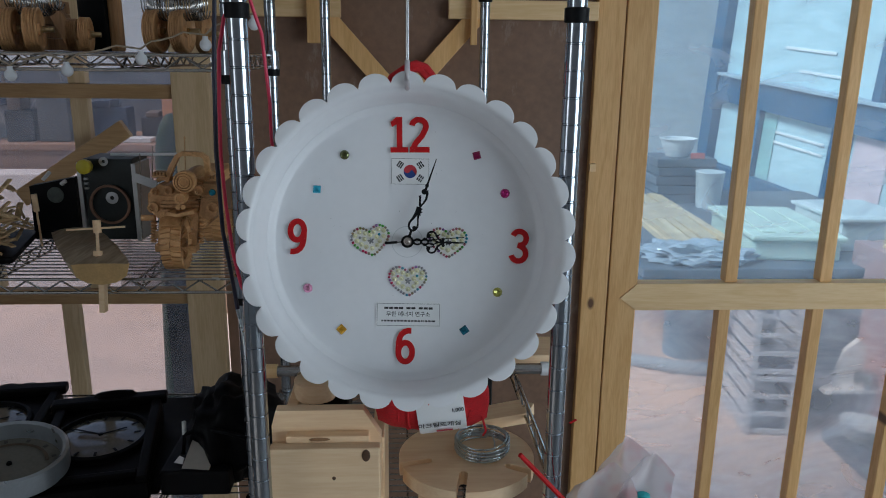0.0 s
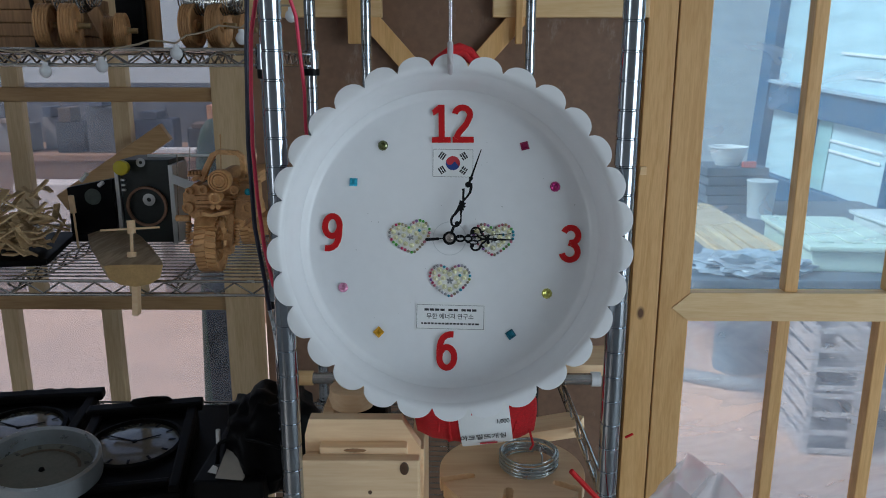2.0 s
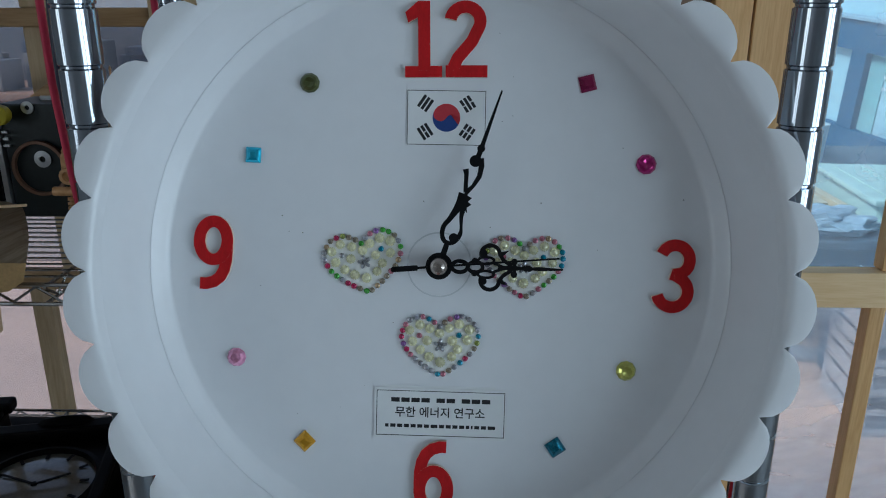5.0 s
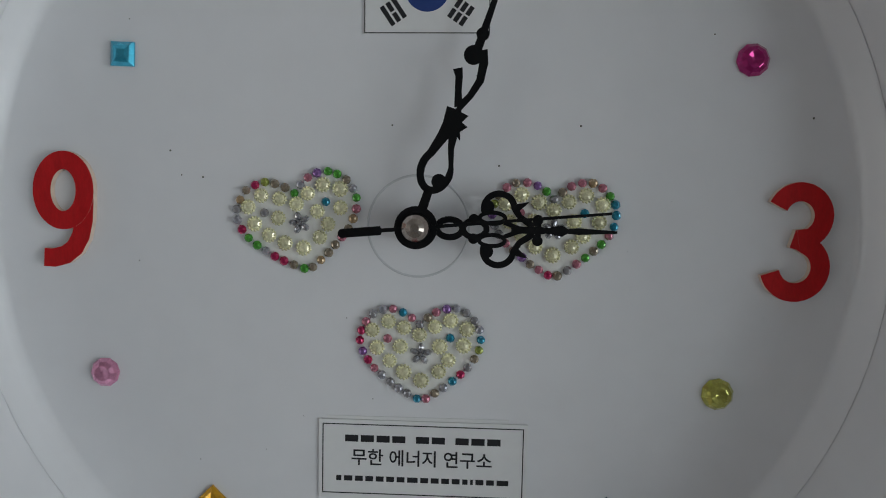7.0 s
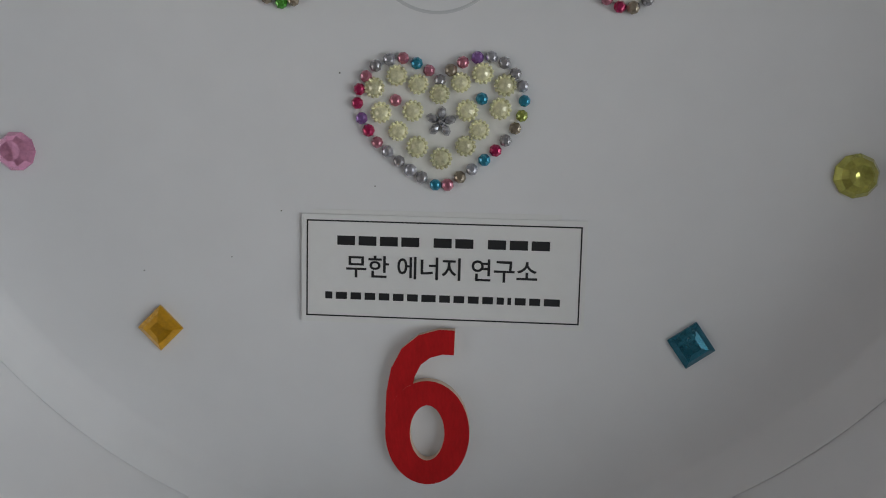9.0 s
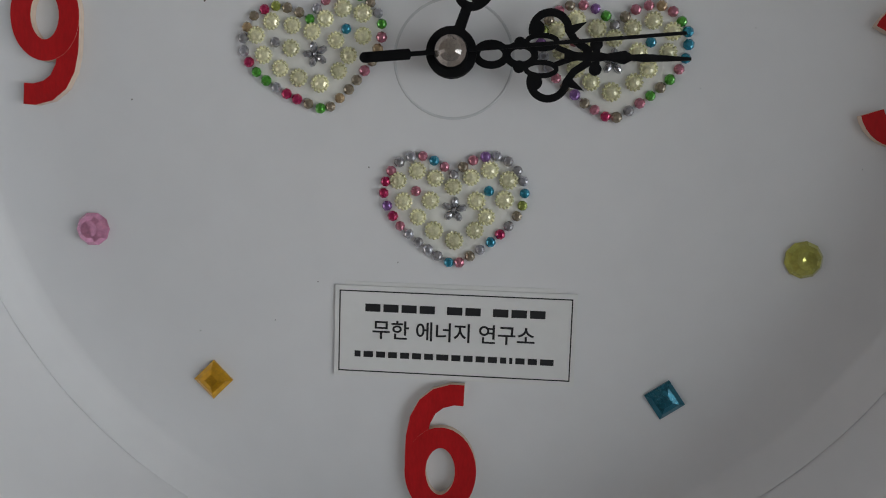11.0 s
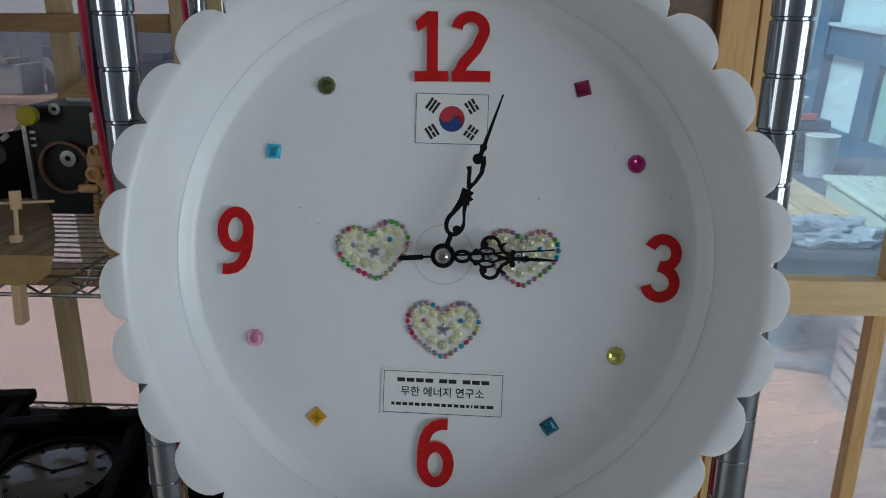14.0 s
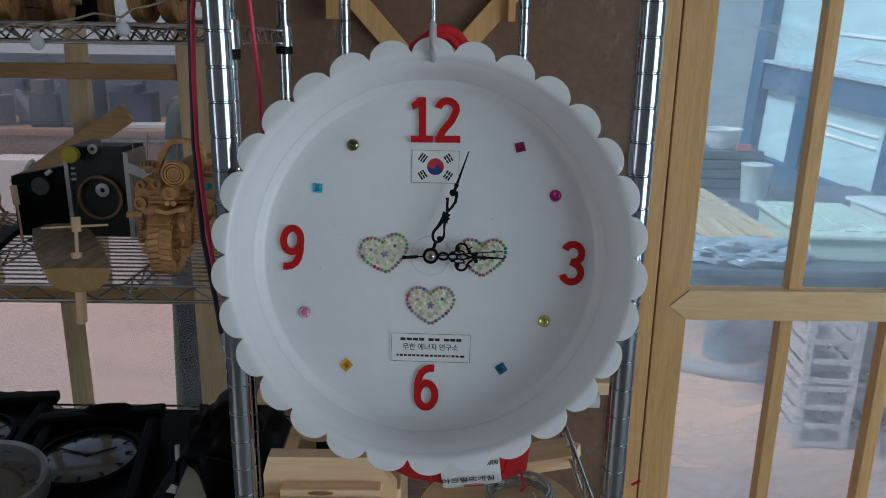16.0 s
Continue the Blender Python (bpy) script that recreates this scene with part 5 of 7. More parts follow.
def boat():
    b = thing("driftwood_boat", "driftwood toy boat with peg mast and wooden keel", "boat")
    DRIFT = wood("driftwood", (0.50, 0.39, 0.26), (0.32, 0.24, 0.15), "y", rings=20, rough=0.75)
    CUT = mat("fresh_cut_wood", (0.46, 0.29, 0.12), 0.7, vary=0.25, scale=40, fine=300, bump=0.3)
    bm = bmesh.new()
    A = Vector((-0.660, 0.610))
    B = Vector((-0.512, 0.355))
    rows = []
    for i in range(13):
        f = i / 12
        c = A.lerp(B, f)
        half = 0.030 + 0.020 * math.sin(math.pi * min(1, 0.22 + 0.5 * f))
        if i == 0:
            half = 0.030
        deep = 0.020 + 0.016 * f
        top = 1.3725
        side = Vector((0.98, 0.2))
        row = []
        for k in range(13):
            g = k / 12
            if g < 0.5:
                a = math.pi * g * 2
                x = -math.cos(a)
                z = top + 0.0025 * math.sin(a) + 0.0015 * math.sin(9 * f + 5 * g)
            else:
                a = math.pi * (g - 0.5) * 2
                x = math.cos(a)
                z = top - deep * math.sin(a) ** 0.75
            row.append(bm.verts.new((c.x + side.x * half * x, c.y + side.y * half * x, z + 0.001 * math.sin(20 * f + 7 * g))))
        rows.append(row)
    for p, q in zip(rows, rows[1:]):
        for k in range(12):
            bm.faces.new((p[k], p[k + 1], q[k + 1], q[k]))
    bm.faces.new(rows[0])
    cap = bm.faces.new(rows[-1][::-1])
    cap.material_index = 1
    bmesh.ops.recalc_face_normals(bm, faces=bm.faces)
    part("hull", bm, [DRIFT, CUT], b, "weathered driftwood hull with a sawn end")
    bm = bmesh.new()
    rod(bm, (-0.5345, 0.405, 1.373), (-0.5375, 0.42, 1.430), 0.0028, 10)
    part("mast", bm, PALE, b)
    bm = bmesh.new()
    rod(bm, (-0.537, 0.418, 1.412), (-0.538, 0.4215, 1.434), 0.0068, 14)
    part("mast_head", bm, PALE, b)
    bm = bmesh.new()
    rod(bm, (-0.5345, 0.403, 1.3735), (-0.5345, 0.405, 1.383), 0.0075, 14)
    part("mast_foot", bm, PALE, b)
    bm = bmesh.new()
    rod(bm, (-0.590, 0.420, 1.4165), (-0.490, 0.420, 1.4225), 0.0018, 8)
    part("spar", bm, PALE, b)
    part("keel", boxbm((-0.005, -0.004, -0.062), (0.005, 0.012, 0.0), 0.0015, Matrix.Translation((-0.514, 0.360, 1.348)) @ pose(0, 0, 0, 0, 4, 0)), PALE, b)


boat()


def motorcycle():
    m = thing("toy_motorcycle", "carved brown wooden toy motorcycle on the wire shelf", "motorcycle model")
    r = 0.0465
    z0 = 1.3382

    def wheel(x, y, turn):
        mm = Matrix.Translation((x, y, z0 + r)) @ pose(0, 0, 0, 0, 90, turn)
        bm = bmesh.new()
        lathe(bm, [(r * 0.66, -0.013), (r * 0.90, -0.0165), (r * 0.955, -0.011), (r * 0.965, 0.0), (r * 0.955, 0.011), (r * 0.90, 0.0165), (r * 0.66, 0.013)], 40, mm, closed=True)
        w = part("wheel", bm, CARVED, m, "carved wheel with chevron tread blocks", 30)
        for s in (-1, 1):
            blk = bmesh.new()
            prism(blk, [(-0.0036, 0.0004), (0.0030, 0.0004), (0.0056, 0.0172), (-0.0008, 0.0172)] if s > 0 else [(-0.0008, -0.0172), (0.0056, -0.0172), (0.0030, -0.0004), (-0.0036, -0.0004)], -0.004, 0.0032)
            me = bpy.data.meshes.new("tread_block")
            blk.to_mesh(me)
            blk.free()
            me.materials.append(CARVED)
            for k in range(30):
                sub("tread_block", me, w, mm @ pose(0, 0, 0, 0, 0, 12 * (k + (0.35 if s > 0 else 0))) @ Matrix.Translation((r * 0.955, 0, 0)) @ Matrix(((0, 0, 1, 0), (1, 0, 0, 0), (0, 1, 0, 0), (0, 0, 0, 1))))
        for k in range(16):
            a = 2 * math.pi * k / 16
            bm = bmesh.new()
            rod(bm, mm @ Vector((0.007 * math.cos(a), 0.007 * math.sin(a), 0.004)), mm @ Vector((r * 0.70 * math.cos(a), r * 0.70 * math.sin(a), 0.009)), 0.0015, 5)
            part("spoke", bm, CARVED, w)
        bm = bmesh.new()
        lathe(bm, [(0, -0.018), (0.008, -0.018), (0.009, 0), (0.008, 0.018), (0, 0.018)], 14, mm)
        part("axle_hub", bm, CARVED, w, "", 40)

    def cup(name, c, rad, deep, rings=1):
        """A round turned lamp that faces the front, with stepped rims."""
        bm = bmesh.new()
        prof = [(0, deep), (rad * 0.8, deep), (rad, deep * 0.55), (rad, 0.0)]
        for k in range(rings):
            a, b = rad * (1 - 0.72 * k / rings), rad * (1 - 0.72 * (k + 0.55) / rings)
            prof += [(a * 0.97, -0.0012), (b, -0.0012), (b * 0.98, 0.0028)]
        prof += [(rad * 0.22, 0.0032), (0, 0.0032)]
        lathe(bm, [(p, -q) for p, q in prof], 28, Matrix.Translation(c) @ pose(0, 0, 0, 90))
        bmesh.ops.recalc_face_normals(bm, faces=bm.faces)
        return part(name, bm, CARVED, m, "", 35)

    def plate_of(name, outline, y0, y1, label=""):
        """A flat board cut to an outline in x and z, between two depths."""
        bm = bmesh.new()
        prism(bm, outline, -y1, -y0, pose(0, 0, 0, 90))
        bmesh.ops.recalc_face_normals(bm, faces=bm.faces)
        bmesh.ops.bevel(bm, geom=bm.edges[:], offset=0.0007, segments=1, affect="EDGES")
        return part(name, bm, CARVED, m, label)

    wheel(-0.414, 0.455, 2)
    wheel(-0.395, 0.665, 2)
    # fork legs, their feet and springs
    for a, b, sgn in (((-0.3682, 0.4450, 1.4639), (-0.3811, 0.4450, 1.3746), 1), ((-0.4268, 0.4450, 1.4639), (-0.4397, 0.4450, 1.3766), -1)):
        plate_of("fork", [(b[0] - 0.0045, b[2]), (b[0] + 0.0045, b[2]), (a[0] + 0.0045, a[2]), (a[0] - 0.0045, a[2])], 0.438, 0.452)
        part("fork_foot", boxbm((b[0] - 0.0065, 0.432, b[2] - 0.003), (b[0] + 0.0065, 0.458, b[2] + 0.010), 0.0015), CARVED, m)
        part("fork_clamp", boxbm((b[0] - 0.0045, 0.434, b[2] + 0.022), (b[0] + 0.0085, 0.4375, b[2] + 0.034), 0.001), CARVED, m)
        bm = bmesh.new()
        prof = [(0, 0)]
        for k in range(7):
            prof += [(0.0030, k * 0.0056), (0.0054, k * 0.0056 + 0.001), (0.0054, k * 0.0056 + 0.0036), (0.0030, k * 0.0056 + 0.0046)]
        lathe(bm, prof + [(0, 0.0392)], 14, Matrix.Translation((b[0] + sgn * 0.0125, 0.447, b[2] + 0.011)) @ pose(0, 0, 0, 0, 5, 0))
        part("spring", bm, CARVED, m)
        bm = bmesh.new()
        rod(bm, (b[0] + sgn * 0.006, 0.447, b[2] + 0.056), (b[0] + sgn * 0.030, 0.447, b[2] + 0.056), 0.0055, 14)
        part("spring_seat", bm, CARVED, m, "", 40)
    # mudguard: a curved strip over the wheel and the brow plate before it
    bm = bmesh.new()
    rows = [[bm.verts.new((-0.414 + sx, 0.455 - rr * math.cos(radians(a)), z0 + r + rr * math.sin(radians(a)))) for sx, rr in ((-0.017, 0.0515), (0.017, 0.0515), (0.017, 0.0545), (-0.017, 0.0545))] for a in range(48, 150, 8)]
    for p, q in zip(rows, rows[1:]):
        for k in range(4):
            bm.faces.new((p[k], p[(k + 1) % 4], q[(k + 1) % 4], q[k]))
    bm.faces.new(rows[0])
    bm.faces.new(rows[-1][::-1])
    bmesh.ops.recalc_face_normals(bm, faces=bm.faces)
    part("mudguard", bm, CARVED, m, "", 40)
    a, b = (-0.4133, 0.4150, 1.4455), (-0.3648, 0.4150, 1.4493)
    plate_of("brow_plate", [(a[0], a[2]), (a[0] + 0.020, a[2] - 0.003), (b[0], b[2] - 0.001), (b[0] - 0.002, b[2] + 0.006), (a[0] + 0.018, a[2] + 0.0025), (a[0] + 0.003, a[2] + 0.007)], 0.405, 0.440)
    for k, (zz, half) in enumerate(((1.4475, 0.030), (1.4545, 0.034), (1.4615, 0.032), (1.470, 0.036))):
        part("engine_fin", boxbm((-0.397 - half, 0.428 + 0.002 * k, zz), (-0.397 + half, 0.475, zz + 0.0042), 0.0012), CARVED, m)
    part("engine", boxbm((-0.424, 0.436, 1.442), (-0.368, 0.50, 1.492), 0.004), CARVED, m)
    # lamps
    cup("headlight", (-0.3785, 0.4020, 1.5039), 0.0185, 0.030, 3)
    cup("horn", (-0.3859, 0.3980, 1.4759), 0.0100, 0.026)
    cup("lamp", (-0.3580, 0.4150, 1.4872), 0.0080, 0.020)
    cup("lamp", (-0.4095, 0.4150, 1.4872), 0.0080, 0.020)
    for dx in (-0.407, -0.398):
        bm = bmesh.new()
        rod(bm, (dx * 0.963, 0.405, 1.4601), (dx * 0.989, 0.440, 1.4520), 0.0042, 12)
        part("bolt", bm, CARVED, m, "", 40)
    # panniers on both sides with round caps
    plate_of("pannier", [(-0.3530, 1.4981), (-0.3266, 1.4952), (-0.3256, 1.4580), (-0.3334, 1.4404), (-0.3481, 1.4326), (-0.3637, 1.4404)][::-1], 0.425, 0.475)
    for k in range(3):
        zz = 1.4758 - 0.0044 * k
        part("pannier_rib", boxbm((-0.3645, 0.4235, zz), (-0.3275, 0.4248, zz + 0.0018), 0.0), CARVED, m)
    plate_of("pannier", [(-0.4529, 1.4768), (-0.4321, 1.4946), (-0.4193, 1.4886), (-0.4193, 1.4352), (-0.4391, 1.4333), (-0.4539, 1.4491)][::-1], 0.440, 0.480)
    cup("pannier_cap", (-0.3377, 0.4190, 1.4563), 0.0102, 0.012)
    cup("pannier_cap", (-0.4436, 0.4330, 1.4535), 0.0098, 0.012)
    cup("pannier_cap", (-0.4397, 0.4330, 1.4820), 0.0065, 0.012)
    bm = bmesh.new()
    lathe(bm, [(0, 0.0), (0.0062, 0.0), (0.0055, 0.0026), (0.003, 0.004), (0, 0.0042)], 14, Matrix.Translation((-0.3372, 0.4245, 1.4825)) @ pose(0, 0, 0, 90))
    part("blue_stone", bm, SKY, m, "small blue stone")
    part("side_box", boxbm((-0.345, 0.500, 1.392), (-0.312, 0.57, 1.424), 0.002), CARVED, m, "reddish side box")
    for k in range(3):
        part("side_rib", boxbm((-0.344, 0.4975, 1.397 + 0.009 * k), (-0.313, 0.4998, 1.401 + 0.009 * k), 0.0005), CARVED, m)
    # toothed brackets above the panniers
    for xa, xb, zz, yy in ((-0.3465, -0.3239, 1.5012, 0.43), (-0.4430, -0.4203, 1.5054, 0.44)):
        a, b = (xa, yy, zz), (xb, yy, zz)
        part("bracket", boxbm((a[0], yy, a[2]), (b[0], yy + 0.030, a[2] + 0.004), 0.0008), CARVED, m)
        for k in range(4):
            xx = a[0] + (b[0] - a[0]) * (k + 0.2) / 4
            part("bracket_tooth", boxbm((xx, yy + 0.001, a[2] + 0.0041), (xx + 0.003, yy + 0.028, a[2] + 0.009), 0.0005), CARVED, m)
    # windscreen frame with a rounded clear shield
    bm = bmesh.new()
    pts = [(-0.4234, 1.4978), (-0.4115, 1.5227), (-0.4005, 1.5417), (-0.3905, 1.5467), (-0.3597, 1.5447), (-0.3517, 1.5387), (-0.3497, 1.5207), (-0.3507, 1.4958)]
    stroke(bm, pts, [0.0095, 0.0088, 0.0082, 0.0078, 0.0078, 0.0082, 0.0085, 0.0095], -0.460, -0.448)
    bmesh.ops.transform(bm, matrix=pose(0, 0, 0, 90), verts=bm.verts)
    bmesh.ops.recalc_face_normals(bm, faces=bm.faces)
    part("windscreen_frame", bm, CARVED, m, "", 30)
    # tank, seat and tail behind
    bm = bmesh.new()
    lathe(bm, [(0, 0), (0.022, 0.002), (0.029, 0.025), (0.029, 0.055), (0.020, 0.085), (0, 0.092)], 20, Matrix.Translation((-0.385, 0.478, 1.482)) @ pose(0, 0, 0, -86))
    part("tank", bm, CARVED, m, "", 50)
    part("seat", boxbm((-0.415, 0.575, 1.470), (-0.355, 0.70, 1.496), 0.010), CARVED, m)
    part("frame", boxbm((-0.410, 0.50, 1.400), (-0.372, 0.66, 1.470), 0.008), CARVED, m)
    for sgn in (-1, 1):
        bm = bmesh.new()
        tube(bm, [(-0.388 + sgn * 0.012, 0.462, 1.499), (-0.388 + sgn * 0.036, 0.455, 1.503), (-0.388 + sgn * 0.054, 0.468, 1.497)], 0.0038, 8)
        part("handlebar", bm, CARVED, m, "", 50)
    bm = bmesh.new()
    rod(bm, (-0.3891, 0.4520, 1.5005), (-0.3856, 0.4520, 1.5723), 0.0010, 6)
    lathe(bm, [(0, -0.004), (0.0020, 0), (0, 0.004)], 8, Matrix.Translation((-0.3856, 0.4520, 1.5733)))
    part("aerial", bm, CARVED, m)


motorcycle()


def machine():
    ALU = mat("aluminium_plate", (0.60, 0.61, 0.62), 0.32, 0.9, vary=0.1, scale=20, fine=200, bump=0.04)
    COPPER = mat("copper_coil", (0.27, 0.15, 0.10), 0.5, 0.4, vary=0.25, scale=300, fine=900, bump=0.3)
    GREYG = mat("dark_grey_metal", (0.022, 0.028, 0.028), 0.4, 0.2, vary=0.3, scale=12, fine=120)
    k = thing("coil_machine", "black metal case with copper ring coil and aluminium plates", "machine")
    part("case", boxbm((-0.655, 0.665, 1.3390), (-0.556, 0.76, 1.507), 0.003), GREYG, k)
    part("side_plate", boxbm((-0.664, 0.658, 1.352), (-0.656, 0.75, 1.50), 0.001), ALU, k)
    part("side_plate", boxbm((-0.555, 0.655, 1.339), (-0.546, 0.74, 1.498), 0.001), ALU, k)
    part("tongue", boxbm((0, 0, -0.004), (0.044, 0.002, 0.014), 0.001, Matrix.Translation((-0.547, 0.645, 1.468)) @ pose(0, 0, 0, 0, 22, 0)), ALU, k)
    bm = bmesh.new()
    lathe(bm, [(0.036, -0.003), (0.0405, -0.003), (0.041, 0.0), (0.0405, 0.004), (0.036, 0.004)], 40, Matrix.Translation((-0.6045, 0.66, 1.4145)) @ pose(0, 0, 0, 90), closed=True)
    part("ring_coil", bm, COPPER, k, "wound copper ring", 50)
    bm = bmesh.new()
    lathe(bm, [(0.0045, 0), (0.012, 0), (0.0125, 0.002), (0.0045, 0.0025)], 24, Matrix.Translation((-0.6005, 0.6635, 1.4275)) @ pose(0, 0, 0, 90), closed=True)
    part("washer", bm, ALU, k, "", 50)
    bm = bmesh.new()
    lathe(bm, [(0.0035, 0), (0.009, 0), (0.009, 0.002), (0.0035, 0.002)], 20, Matrix.Translation((-0.611, 0.6635, 1.502)) @ pose(0, 0, 0, 90), closed=True)
    part("washer", bm, ALU, k, "", 50)
    bm = bmesh.new()
    lathe(bm, [(0, -0.012), (0.0125, -0.011), (0.0145, -0.004), (0.0145, 0.006), (0.0115, 0.008), (0, 0.008)], 26, Matrix.Translation((-0.640, 0.640, 1.4945)) @ pose(0, 0, 0, 90))
    part("yellow_knob", bm, mat("yellow_plastic", (0.62, 0.50, 0.03), 0.45, vary=0.08), k, "yellow round knob", 50)
    bm = bmesh.new()
    rod(bm, (-0.64, 0.648, 1.4945), (-0.64, 0.67, 1.4945), 0.004, 10)
    part("knob_stem", bm, ALU, k)
    bm = bmesh.new()
    rod(bm, (-0.61, 0.70, 1.5115), (-0.475, 0.70, 1.5125), 0.0032, 8)
    part("white_bar", bm, WHITEP, k)
    for z in (1.445, 1.455, 1.465):
        part("slot", boxbm((-0.6535, 0.660, z), (-0.645, 0.6655, z + 0.004), 0.0005), ALU, k)
    f = thing("cooling_fan", "black square cooling fan with label hub", "fan")
    bm = bmesh.new()
    prism(bm, [(0, 0), (0.092, 0.006), (0.092, 0.112), (0.0, 0.094)], 0, 0.03, Matrix.Translation((-0.767, 0.70, 1.356)) @ pose(0, 0, 0, 90))
    part("frame", bm, BLACKP, f)
    part("foot", boxbm((-0.767, 0.67, 1.339), (-0.675, 0.70, 1.3555), 0.002), BLACKP, f)
    bm = bmesh.new()
    lathe(bm, [(0, 0), (0.016, 0), (0.0165, -0.004), (0, -0.004)], 24, Matrix.Translation((-0.716, 0.667, 1.432)) @ pose(0, 0, 0, 90))
    part("hub", bm, mat("fan_label", (0.10, 0.12, 0.11), 0.5, vary=0.3, scale=200), f, "grey printed fan hub", 50)
    for a, b in (((-0.735, 1.464), (-0.720, 1.480)), ((-0.700, 1.455), (-0.690, 1.462))):
        bm = bmesh.new()
        rod(bm, (a[0], 0.664, a[1]), (b[0], 0.664, b[1]), 0.004, 8)
        part("paper_tab", bm, PAPER, f)
    s = thing("peg_figure", "thin pale wooden peg leaning beside the boat", "peg")
    bm = bmesh.new()
    rod(bm, (-0.722, 0.60, 1.342), (-0.724, 0.60, 1.418), 0.0022, 8)
    part("stick", bm, PALE, s)
    bm = bmesh.new()
    rod(bm, (-0.724, 0.60, 1.412), (-0.7255, 0.60, 1.446), 0.0055, 10)
    part("head", bm, PALE, s)
    for a, b in (((-0.545, 0.655, 1.345), (-0.533, 0.65, 1.52)), ((-0.538, 0.70, 1.345), (-0.52, 0.69, 1.53))):
        bm = bmesh.new()
        rod(bm, a, b, 0.0010, 6)
        tagged(link("thin_rod", bm, CHROME_DULL), "thin metal rod standing on the wire shelf", "rod")


machine()

# a tangle of wood shavings and twigs
rnd = random.Random(21)
tw = thing("twig_tangle", "tangle of pale wood chips and twigs on the shelf", "wood chips")
CHIP = wood("chip", (0.62, 0.44, 0.25), (0.45, 0.30, 0.15), "x", rings=30, rough=0.7)
part("tray", boxbm((-0.20, -0.10, 0), (0.13, 0.14, 0.012), 0.003, Matrix.Translation((-0.87, 0.545, 1.3392)) @ pose(0, 0, 0, 0, 0, 14)), BLACKW, tw, "dark board under the chips")
for k in range(240):
    a, e = rnd.uniform(0, 6.28), rnd.uniform(-0.6, 0.9)
    c = Vector((min(-0.752, rnd.gauss(-0.83, 0.055)), rnd.uniform(0.46, 0.60), 1.362 + abs(rnd.gauss(0, 0.042))))
    d = Vector((math.cos(a) * math.cos(e), math.sin(a) * math.cos(e), math.sin(e))) * rnd.uniform(0.012, 0.032)
    bm = bmesh.new()
    if k % 3:
        w = rnd.uniform(0.003, 0.007)
        mtx, ln = along(c - d, c + d)
        box(bm, (-w, -0.0015, 0), (w, 0.0015, ln), 0, mtx)
    else:
        rod(bm, c - d, c + d, rnd.uniform(0.0015, 0.0035), 6)
    part("chip", bm, CHIP, tw)

# lower shelf: old mantel clocks
DIALF = mat("old_dial", (0.21, 0.20, 0.165), 0.5, vary=0.2, scale=25, fine=200, bump=0.05)
GLASSY = mat("dial_glass", (0.15, 0.14, 0.115), 0.14, vary=0.2, scale=25, fine=200, bump=0.0, coat=0.5)


